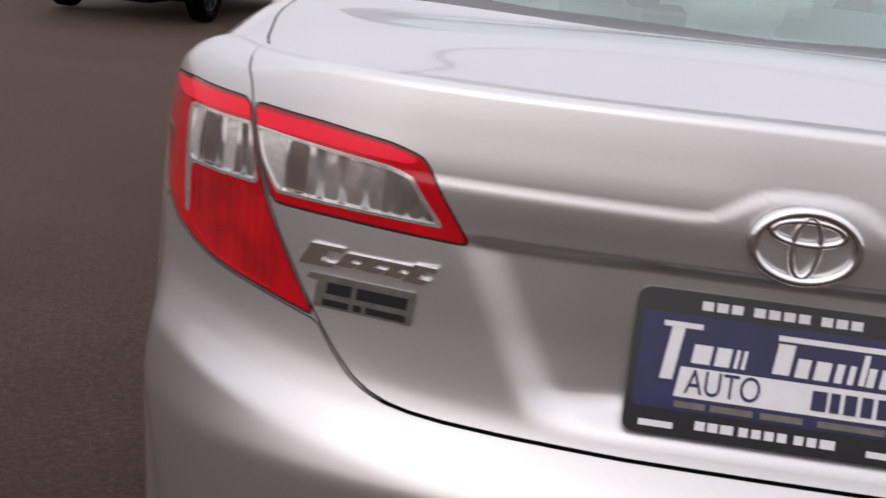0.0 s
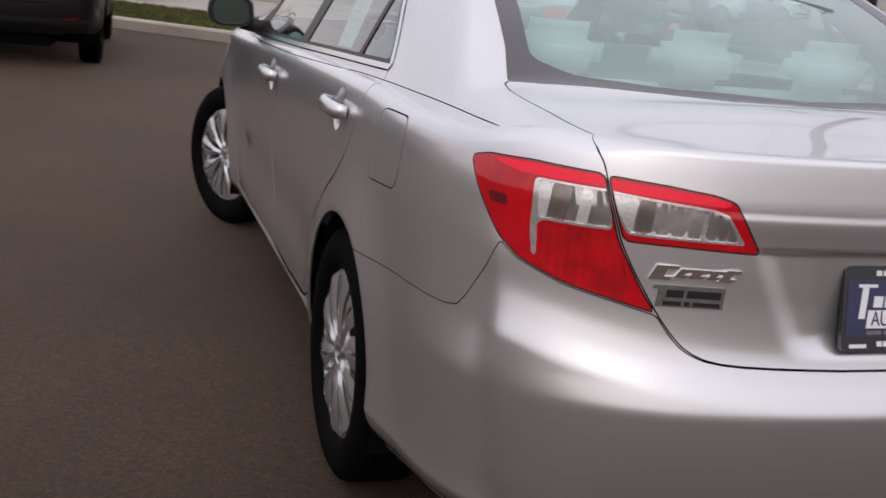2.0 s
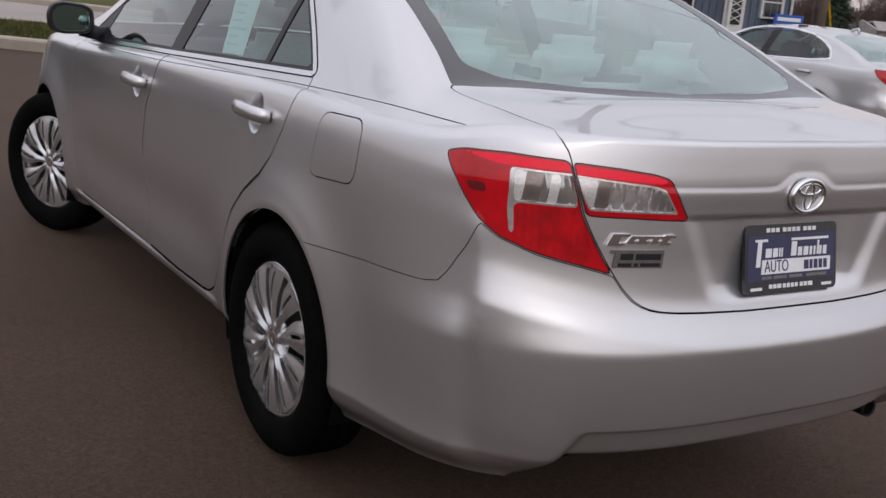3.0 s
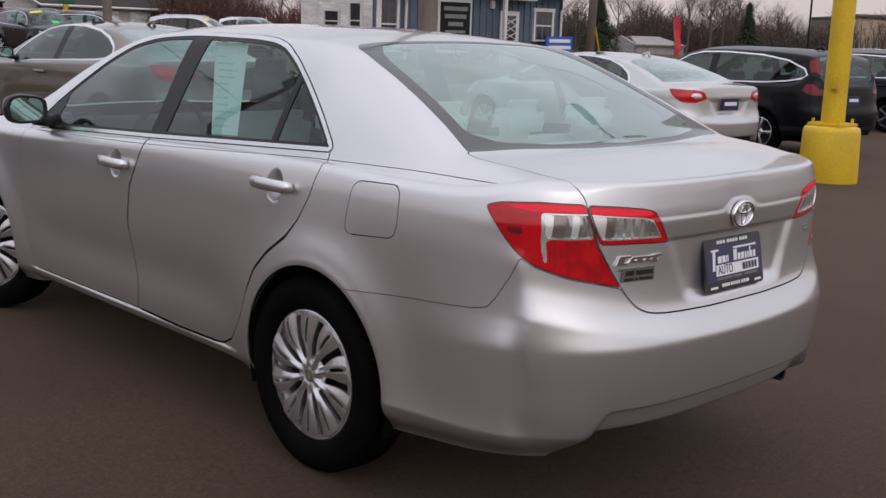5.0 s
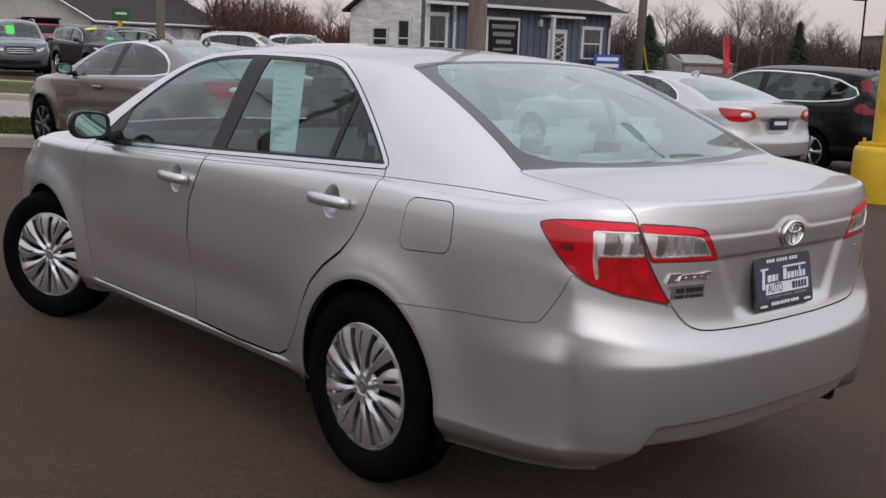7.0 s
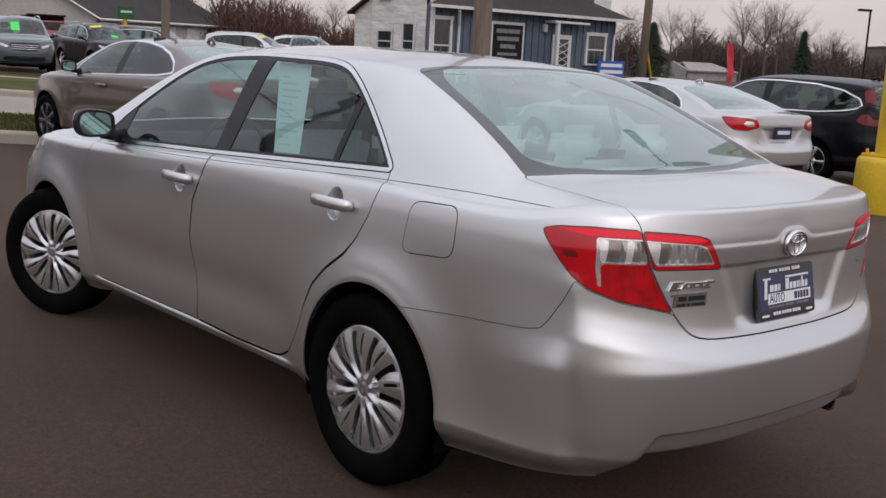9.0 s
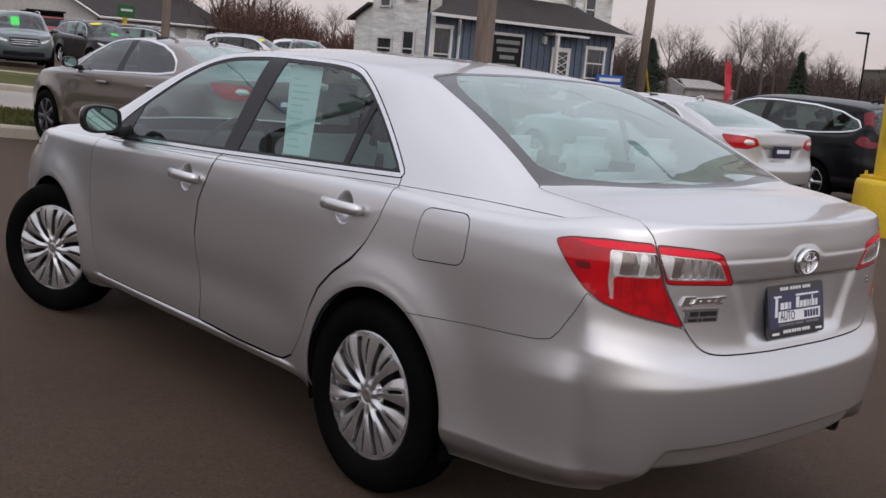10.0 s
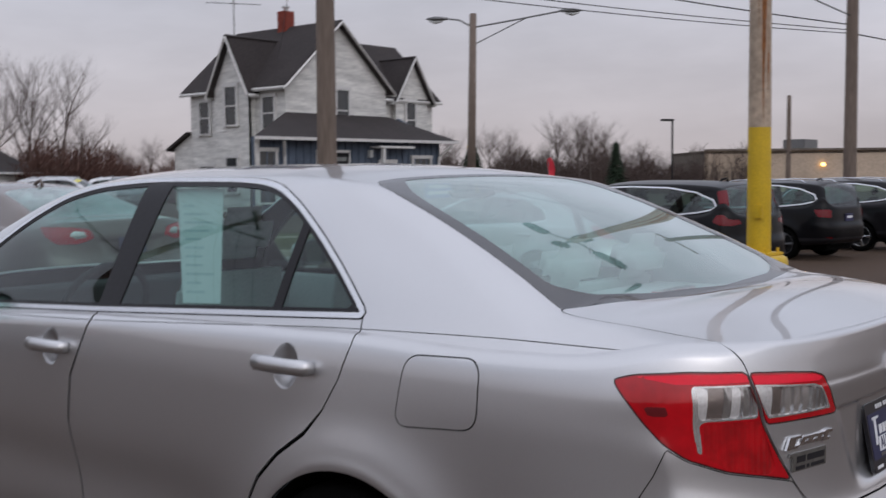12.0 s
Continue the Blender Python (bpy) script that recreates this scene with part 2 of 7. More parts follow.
# ---- materials ----
def mat(name, colour, rough=0.5, metal=0.0, coat=0.0, spec=0.5, grain=0.0, scale=40.0, bump=0.0, bscale=None, blotch=0.0, bl_scale=3.0, trans=0.0, ior=1.45, rrough=0.0, emit=0.0, stretch=None, stones=0.0):
    """A surface with colour, fine grain, larger blotches and relief, by object coordinates."""
    m = bpy.data.materials.new(name)
    m.use_nodes = True
    nt = m.node_tree
    b = nt.nodes["Principled BSDF"]
    c = (*colour, 1.0)
    b.inputs["Base Color"].default_value = c
    b.inputs["Roughness"].default_value = rough
    b.inputs["Metallic"].default_value = metal
    b.inputs["Coat Weight"].default_value = coat
    b.inputs["Coat Roughness"].default_value = 0.03
    b.inputs["Specular IOR Level"].default_value = spec
    b.inputs["IOR"].default_value = ior
    b.inputs["Transmission Weight"].default_value = trans
    if emit:
        b.inputs["Emission Color"].default_value = c
        b.inputs["Emission Strength"].default_value = emit
    if grain or blotch or bump or rrough:
        co = nt.nodes.new("ShaderNodeTexCoord")
        n1 = nt.nodes.new("ShaderNodeTexNoise")
        n1.inputs["Scale"].default_value, n1.inputs["Detail"].default_value = scale, 6
        n2 = nt.nodes.new("ShaderNodeTexNoise")
        n2.inputs["Scale"].default_value, n2.inputs["Detail"].default_value = bl_scale, 4
        vec = co.outputs["Object"]
        if stretch:
            mp = nt.nodes.new("ShaderNodeMapping")
            mp.inputs["Scale"].default_value = stretch
            nt.links.new(vec, mp.inputs["Vector"])
            vec = mp.outputs["Vector"]
        for n in (n1, n2):
            nt.links.new(vec, n.inputs["Vector"])
        if grain or blotch:
            last = None
            for n, k in ((n1, grain), (n2, blotch)):
                r = nt.nodes.new("ShaderNodeMapRange")
                r.inputs["From Min"].default_value, r.inputs["From Max"].default_value = 0.3, 0.7
                r.inputs["To Min"].default_value, r.inputs["To Max"].default_value = 1 - k, 1 + k
                nt.links.new(n.outputs["Fac"], r.inputs["Value"])
                if last is None:
                    last = r.outputs["Result"]
                else:
                    mu = nt.nodes.new("ShaderNodeMath")
                    mu.operation = "MULTIPLY"
                    nt.links.new(last, mu.inputs[0])
                    nt.links.new(r.outputs["Result"], mu.inputs[1])
                    last = mu.outputs[0]
            if stones:
                vo, rg, mu = nt.nodes.new("ShaderNodeTexVoronoi"), nt.nodes.new("ShaderNodeMapRange"), nt.nodes.new("ShaderNodeMath")
                vo.inputs["Scale"].default_value = 170
                rg.inputs["From Min"].default_value, rg.inputs["From Max"].default_value = 0.0, 1.0
                rg.inputs["To Min"].default_value, rg.inputs["To Max"].default_value = 1 - stones, 1 + stones
                mu.operation = "MULTIPLY"
                sp = nt.nodes.new("ShaderNodeSeparateColor")
                nt.links.new(vec, vo.inputs["Vector"])
                nt.links.new(vo.outputs["Color"], sp.inputs["Color"])
                nt.links.new(sp.outputs["Red"], rg.inputs["Value"])
                nt.links.new(last, mu.inputs[0])
                nt.links.new(rg.outputs["Result"], mu.inputs[1])
                last = mu.outputs[0]
            sc = nt.nodes.new("ShaderNodeVectorMath")
            sc.operation = "SCALE"
            sc.inputs[0].default_value = colour
            nt.links.new(last, sc.inputs["Scale"])
            nt.links.new(sc.outputs["Vector"], b.inputs["Base Color"])
        if rrough:
            r = nt.nodes.new("ShaderNodeMapRange")
            r.inputs["From Min"].default_value, r.inputs["From Max"].default_value = 0.35, 0.65
            r.inputs["To Min"].default_value, r.inputs["To Max"].default_value = max(rough - rrough, 0.01), rough + rrough
            nt.links.new(n2.outputs["Fac"], r.inputs["Value"])
            nt.links.new(r.outputs["Result"], b.inputs["Roughness"])
        if bump:
            n3 = nt.nodes.new("ShaderNodeTexNoise")
            n3.inputs["Scale"].default_value, n3.inputs["Detail"].default_value = bscale or scale, 5
            nt.links.new(co.outputs["Object"], n3.inputs["Vector"])
            bp = nt.nodes.new("ShaderNodeBump")
            bp.inputs["Strength"].default_value, bp.inputs["Distance"].default_value = bump, 0.01
            nt.links.new(n3.outputs["Fac"], bp.inputs["Height"])
            nt.links.new(bp.outputs["Normal"], b.inputs["Normal"])
    return m


def paint(name, colour, metal=0.75, rough=0.30, flake=0.06, coat=1.0, spec=0.5):
    """Clear-coated car paint with fine metal flake and a film of road dust."""
    return mat(name, colour, rough, metal, coat=coat, spec=spec, grain=flake, scale=900, blotch=0.012, bl_scale=2.5, rrough=0.012)


def glass(name, tint=(0.70, 0.80, 0.78), rough=0.0, gain=1.9, haze=0.0, film=(0.46, 0.66, 0.63)):
    """Car glass: clear, tinted, its reflection scaled by gain; a diffuse veil in the film colour paints brightness on.
    """
    m = bpy.data.materials.new(name)
    m.use_nodes = True
    nt = m.node_tree
    nt.nodes.remove(nt.nodes["Principled BSDF"])
    out = nt.nodes["Material Output"]
    t, g, mix, fr = (nt.nodes.new("ShaderNode" + k) for k in ("BsdfTransparent", "BsdfGlossy", "MixShader", "LayerWeight"))
    t.inputs["Color"].default_value = (*tint, 1)
    g.inputs["Roughness"].default_value = rough
    fr.inputs["Blend"].default_value = 0.5
    pw, base = nt.nodes.new("ShaderNodeMath"), nt.nodes.new("ShaderNodeMath")
    pw.operation, base.operation = "POWER", "MULTIPLY_ADD"
    pw.inputs[1].default_value, base.inputs[1].default_value, base.inputs[2].default_value = 5.0, 0.95, 0.045
    nt.links.new(fr.outputs["Facing"], pw.inputs[0])
    nt.links.new(pw.outputs[0], base.inputs[0])
    ma = nt.nodes.new("ShaderNodeMath")
    ma.operation = "MULTIPLY"
    ma.inputs[1].default_value = gain
    ma.use_clamp = True
    nt.links.new(base.outputs[0], ma.inputs[0])
    nt.links.new(ma.outputs[0], mix.inputs["Fac"])
    nt.links.new(t.outputs["BSDF"], mix.inputs[1])
    nt.links.new(g.outputs["BSDF"], mix.inputs[2])
    last = mix.outputs["Shader"]
    if haze:
        df, mx = nt.nodes.new("ShaderNodeBsdfDiffuse"), nt.nodes.new("ShaderNodeMixShader")
        df.inputs["Color"].default_value = (*film, 1)
        co, nz, rg = nt.nodes.new("ShaderNodeTexCoord"), nt.nodes.new("ShaderNodeTexNoise"), nt.nodes.new("ShaderNodeMapRange")
        nz.inputs["Scale"].default_value = 3.0
        rg.inputs["From Min"].default_value, rg.inputs["From Max"].default_value = 0.3, 0.7
        rg.inputs["To Min"].default_value, rg.inputs["To Max"].default_value = haze * 0.7, haze * 1.2
        nt.links.new(co.outputs["Object"], nz.inputs["Vector"])
        nt.links.new(nz.outputs["Fac"], rg.inputs["Value"])
        nt.links.new(rg.outputs["Result"], mx.inputs["Fac"])
        nt.links.new(last, mx.inputs[1])
        nt.links.new(df.outputs["BSDF"], mx.inputs[2])
        last = mx.outputs["Shader"]
    nt.links.new(last, out.inputs["Surface"])
    return m


def ribbed(name, colour, rough, metal, scale, direction="Z", coat=1.0, depth=0.6):
    """Lamp optics: fine ribs under a glossy cover."""
    m = mat(name, colour, rough, metal, coat=coat)
    nt = m.node_tree
    b = nt.nodes["Principled BSDF"]
    co, wv, bp = nt.nodes.new("ShaderNodeTexCoord"), nt.nodes.new("ShaderNodeTexWave"), nt.nodes.new("ShaderNodeBump")
    wv.bands_direction = direction
    wv.inputs["Scale"].default_value, wv.inputs["Distortion"].default_value = scale, 1.5
    wv.inputs["Detail"].default_value = 2
    bp.inputs["Strength"].default_value, bp.inputs["Distance"].default_value = depth, 0.02
    ns = nt.nodes.new("ShaderNodeTexNoise")
    ns.inputs["Scale"].default_value = 28
    rp = nt.nodes.new("ShaderNodeMapRange")
    rp.inputs["From Min"].default_value, rp.inputs["From Max"].default_value = 0.35, 0.65
    rp.inputs["To Min"].default_value, rp.inputs["To Max"].default_value = 0.72, 1.12
    sc = nt.nodes.new("ShaderNodeVectorMath")
    sc.operation = "SCALE"
    sc.inputs[0].default_value = colour
    nt.links.new(co.outputs["Object"], wv.inputs["Vector"])
    nt.links.new(co.outputs["Object"], ns.inputs["Vector"])
    nt.links.new(ns.outputs["Fac"], rp.inputs["Value"])
    nt.links.new(rp.outputs["Result"], sc.inputs["Scale"])
    nt.links.new(sc.outputs["Vector"], b.inputs["Base Color"])
    nt.links.new(wv.outputs["Fac"], bp.inputs["Height"])
    nt.links.new(bp.outputs["Normal"], b.inputs["Normal"])
    return m


SILVER = paint("silver_paint", (0.655, 0.65, 0.655), 0.87, 0.335)
BLACK_TRIM = mat("black_trim", (0.013, 0.012, 0.014), 0.4, spec=0.3, grain=0.2, scale=80)
GAP = mat("panel_gap", (0.004, 0.004, 0.004), 0.9, spec=0.1, grain=0.2)
RUBBER = mat("tyre_rubber", (0.0036, 0.0034, 0.0034), 0.75, spec=0.04, grain=0.25, scale=60, bump=0.25, bscale=150, blotch=0.25, bl_scale=8)
CHROME = mat("chrome", (0.82, 0.82, 0.83), 0.10, 1.0, rrough=0.05)
BRIGHT = mat("bright_trim", (0.75, 0.75, 0.76), 0.22, 1.0)
COVER = mat("wheel_cover_silver", (0.66, 0.66, 0.67), 0.26, 0.85, coat=0.3, grain=0.05, scale=300, blotch=0.08, bl_scale=12)
STEEL = mat("dark_steel", (0.018, 0.018, 0.019), 0.7, 0.2, spec=0.2, grain=0.3)
RED_LENS = mat("red_lens", (0.50, 0.003, 0.009), 0.12, 0.0, coat=0.8, spec=0.3, grain=0.10, scale=40, blotch=0.14, bl_scale=9)
RED_BRIGHT = mat("red_reflex", (0.98, 0.012, 0.040), 0.25, 0.0, spec=0.3, coat=0.3, grain=0.03, scale=90)
RED_DEEP = ribbed("red_optic", (0.60, 0.004, 0.010), 0.15, 0.2, 22, "X", depth=0.3)
CLEAR_OPTIC = ribbed("clear_optic", (0.86, 0.85, 0.84), 0.16, 0.8, 11, "X", depth=0.5)
CLEAR_RIM = mat("clear_rim", (0.70, 0.68, 0.67), 0.2, 0.75, coat=0.8, grain=0.15, scale=70)
GLASS = glass("car_glass", (0.56, 0.74, 0.71), gain=1.6, haze=0.0, film=(0.24, 0.52, 0.46))
# the pale diffuse veil stands in for reflected sky and a bright cabin
REAR_GLASS = glass("rear_glass", (0.72, 0.88, 0.86), gain=2.2, haze=0.20, film=(0.50, 0.74, 0.69))
SCREEN_GLASS = glass("windscreen_glass", (0.76, 0.92, 0.89), gain=1.0, haze=0.0)
FRIT = mat("frit", (0.026, 0.023, 0.025), 0.25, coat=0.5)
CLOTH = mat("grey_cloth", (0.52, 0.54, 0.53), 0.9, grain=0.12, scale=150, bump=0.3, bscale=300, blotch=0.06)
DARK_CLOTH = mat("dark_interior", (0.045, 0.045, 0.047), 0.9, spec=0.1, grain=0.15, scale=120)
HEADLINER = mat("headliner", (0.45, 0.44, 0.42), 0.95, grain=0.05)
PAPER = mat("paper", (0.78, 0.80, 0.79), 0.8, grain=0.03, scale=20)
PRINT = mat("faint_print", (0.60, 0.66, 0.68), 0.8, grain=0.1)
PLATE_BLACK = mat("plate_black", (0.012, 0.012, 0.016), 0.35, coat=0.4, grain=0.1)
PLATE_BLUE = mat("plate_blue", (0.018, 0.022, 0.075), 0.4, coat=0.3, grain=0.1)
PLATE_WHITE = mat("plate_white", (0.75, 0.75, 0.77), 0.45, grain=0.04)
BADGE = mat("badge_grey", (0.20, 0.19, 0.175), 0.35, 0.6, grain=0.2, scale=80)


# ---- building blocks ----
def thing(name, label, category, at=(0, 0, 0), turn=0, group="", kind=""):
    ob = new(name)
    ob.matrix_world = pose(*at, 0, 0, turn)
    return tagged(ob, label, category, group, kind)


def hang(ob, parent, label=""):
    ob.parent = parent
    if label:
        ob["label"] = label
    return ob


def part(name, bm, material, parent=None, label="", smooth=False):
    me = bpy.data.meshes.new(name)
    bm.normal_update()
    bm.to_mesh(me)
    bm.free()
    me.materials.append(material)
    if smooth:
        for p in me.polygons:
            p.use_smooth = True
    ob = new(name, me)
    if parent is not None:
        hang(ob, parent, label)
    elif label:
        ob["label"] = label
    return ob


def skin_part(name, sk, material, parent, label="", rim=0.006):
    """A sheet as one mesh, with its edges folded inwards and its smooth normals kept."""
    sk = sk.tidy()
    V, T, N = sk.V, sk.T, sk.N
    if len(T) == 0:
        return None
    faces, normals = T, N[T].reshape(-1, 3)
    if rim:
        E = np.concatenate([T[:, [0, 1]], T[:, [1, 2]], T[:, [2, 0]]])
        key = np.sort(E, 1)
        _, inv, cnt = np.unique(key, axis=0, return_inverse=True, return_counts=True)
        B = E[cnt[inv.ravel()] == 1]
        n = len(V)
        used, back = np.unique(B, return_inverse=True)
        back = back.reshape(-1, 2) + n
        V = np.r_[V, V[used] - N[used] * rim]
        q = np.concatenate([np.c_[B[:, 1], B[:, 0], back[:, 0]], np.c_[B[:, 1], back[:, 0], back[:, 1]]])
        p = V[q]
        fn = np.cross(p[:, 1] - p[:, 0], p[:, 2] - p[:, 0])
        fn /= np.linalg.norm(fn, axis=1, keepdims=True) + 1e-12
        faces = np.r_[T, q]
        normals = np.r_[normals, np.repeat(fn, 3, 0)]
    me = bpy.data.meshes.new(name)
    me.from_pydata(V.tolist(), [], faces.tolist())
    me.polygons.foreach_set("use_smooth", [True] * len(me.polygons))
    me.materials.append(material)
    me.normals_split_custom_set(normals.tolist())
    return hang(new(name, me), parent, label)


def box_bm(bm, size, at=(0, 0, 0), rot=None, bevel=0.0, segs=2):
    """Adds a bevelled box to bm."""
    m = Matrix.Translation(at) @ (rot if rot is not None else Matrix.Identity(4)) @ Matrix.Diagonal((*size, 1))
    g = bmesh.ops.create_cube(bm, size=1, matrix=m)
    if bevel:
        es = list({e for v in g["verts"] for e in v.link_edges})
        bmesh.ops.bevel(bm, geom=es, offset=bevel, segments=segs, affect="EDGES", clamp_overlap=True)
    return bm


def box(size, at=(0, 0, 0), rot=None, bevel=0.0, segs=2):
    return box_bm(bmesh.new(), size, at, rot, bevel, segs)


def lathe(profile, n=48, axis="X", bm=None, at=(0, 0, 0)):
    """A turned body: profile of (along the axis, radius)."""
    bm = bm or bmesh.new()
    rings = []
    for a, r in profile:
        ring = []
        for k in range(n):
            c, s = math.cos(2 * math.pi * k / n), math.sin(2 * math.pi * k / n)
            p = (a, r * c, r * s) if axis == "X" else (r * c, a, r * s) if axis == "Y" else (r * c, r * s, a)
            ring.append(bm.verts.new(Vector(p) + Vector(at)))
        rings.append(ring)
    for r0, r1 in zip(rings, rings[1:]):
        for k in range(n):
            bm.faces.new((r0[k], r0[(k + 1) % n], r1[(k + 1) % n], r1[k]))
    bmesh.ops.recalc_face_normals(bm, faces=bm.faces)
    return bm


def tube(points, radius, n=8, bm=None, flat=1.0, caps=True):
    """A rod along points; radius may be one number or one for each point."""
    bm = bm or bmesh.new()
    pts = [Vector(p) for p in points]
    rad = radius if isinstance(radius, (list, tuple)) else [radius] * len(pts)
    up, rings = None, []
    for i, p in enumerate(pts):
        d = (pts[min(i + 1, len(pts) - 1)] - pts[max(i - 1, 0)]).normalized()
        if up is None:
            up = Vector((0, 0, 1)) if abs(d.z) < 0.9 else Vector((1, 0, 0))
        a = d.cross(up).normalized()
        up = a.cross(d).normalized()
        rings.append([bm.verts.new(p + (a * math.cos(2 * math.pi * k / n) + up * math.sin(2 * math.pi * k / n) * flat) * rad[i]) for k in range(n)])
    for r0, r1 in zip(rings, rings[1:]):
        for k in range(n):
            bm.faces.new((r0[k], r1[k], r1[(k + 1) % n], r0[(k + 1) % n]))
    if caps:
        bm.faces.new(rings[0])
        bm.faces.new(rings[-1][::-1])
    bmesh.ops.recalc_face_normals(bm, faces=bm.faces)
    return bm


def prism(poly, depth, bm=None, m=None):
    """A flat outline (x, y) given depth along +z, placed by m."""
    bm = bm or bmesh.new()
    m = m or Matrix.Identity(4)
    lo = [bm.verts.new(m @ Vector((x, y, 0))) for x, y in poly]
    hi = [bm.verts.new(m @ Vector((x, y, depth))) for x, y in poly]
    fs = [bm.faces.new(lo[::-1]), bm.faces.new(hi)]
    for i in range(len(poly)):
        j = (i + 1) % len(poly)
        fs.append(bm.faces.new((lo[i], lo[j], hi[j], hi[i])))
    bmesh.ops.recalc_face_normals(bm, faces=fs)
    return bm


def lettering(name, text, size, m, material, parent, depth=0.001, width=None, shear=0.0, bold=0.0, label="", align="CENTER"):
    """Raised letters in the built-in font, as a mesh; width: the whole line's length."""
    cu = bpy.data.curves.new(name, "FONT")
    cu.body, cu.size, cu.extrude, cu.shear, cu.offset = text, size, depth, shear, bold
    cu.align_x, cu.align_y = align, "CENTER"
    tmp = new(name + "_tmp", cu)
    bpy.context.view_layer.update()
    me = bpy.data.meshes.new_from_object(tmp.evaluated_get(bpy.context.evaluated_depsgraph_get()))
    bpy.data.objects.remove(tmp)
    me.name = name
    if width:
        xs = [v.co.x for v in me.vertices]
        k = width / (max(xs) - min(xs))
        for v in me.vertices:
            v.co.x *= k
    me.transform(m)
    me.materials.clear()
    me.materials.append(material)
    return hang(new(name, me), parent, label)


def rear_recess(V):
    """The edges of the tail and sills: shelf, corner ridge, flared skirt, notch, lid crease and the plate's recess."""
    x, y, z = V[..., 0].copy(), V[..., 1].copy(), V[..., 2].copy()
    ax = np.abs(x)
    tan = np.gradient(V[:, V.shape[1] // 2, :2], axis=0)
    tan /= np.linalg.norm(tan, axis=1, keepdims=True) + 1e-9
    nx, ny = -tan[:, 1][:, None], tan[:, 0][:, None]
    at_rear = sstep(-0.55, -0.75, y)
    tail = pchip(*HERO["rear"])
    # the bumper's shelf climbs towards the corners
    lift = 0.088 * (np.minimum(ax, 0.80) / 0.74) ** 2.2 * sstep(-0.5, -0.8, y)
    d = 0.42 * (tail(z) - tail(z - lift)) * sstep(0.92, 0.84, z) * sstep(-0.835, -0.905, y)
    # corner ridge under the lamp
    line = -0.856 - 0.19 * (0.83 - z)
    d += 0.0048 * np.exp(-np.abs(y - line) / 0.030) * sstep(0.46, 0.62, z) * sstep(0.90, 0.83, z) * (x < -0.5)
    # flared skirt behind the rear wheel, and the notch in its middle
    skirt = np.where(z > 0.335, 0.016 * np.exp(-np.maximum(z - 0.335, 0) / 0.070), 0.016 - 0.22 * (0.335 - z))
    notch = sstep(0.015, -0.015, ax - 0.595 + 0.6 * (z - 0.345)) * sstep(-0.7, -0.85, y)
    d += skirt * sstep(-0.30, -0.46, y) * (1 - sstep(0.66, 0.54, ax) * sstep(-0.7, -0.85, y))
    d -= notch * (0.034 * sstep(0.410, 0.397, z) + 1.7 * np.maximum(0.338 - z, 0))
    # sill: a narrow ledge, tucked in below it
    sill = np.where(z > 0.258, 0.008 * sstep(0.299, 0.291, z), 0.008 - 1.5 * (0.258 - z))
    d += sill * sstep(0.40, 0.50, y) * sstep(2.24, 2.14, y)
    d -= 0.010 * np.exp(-((z - 0.50) / 0.10) ** 2) * sstep(0.35, 0.7, y) * sstep(2.2, 1.9, y)
    # crease across the lid, rising over the emblem
    zc = 0.958 + 0.034 * np.exp(-(ax / 0.078) ** 4)
    d -= 0.0022 * sstep(zc - 0.002, zc + 0.004, z) * np.exp(-np.maximum(z - zc, 0) / 0.040) * sstep(0.46, 0.41, ax) * at_rear
    # recess of the plate
    side = 0.345 - 0.50 * (0.90 - z)
    d -= (0.013 * sstep(0.032, -0.032, ax - side) + 0.011 * sstep(0.24, 0.165, ax)) * sstep(0.903, 0.889, z) * sstep(0.690, 0.735, z) * at_rear
    V[..., 0] += nx * d
    V[..., 1] += ny * d


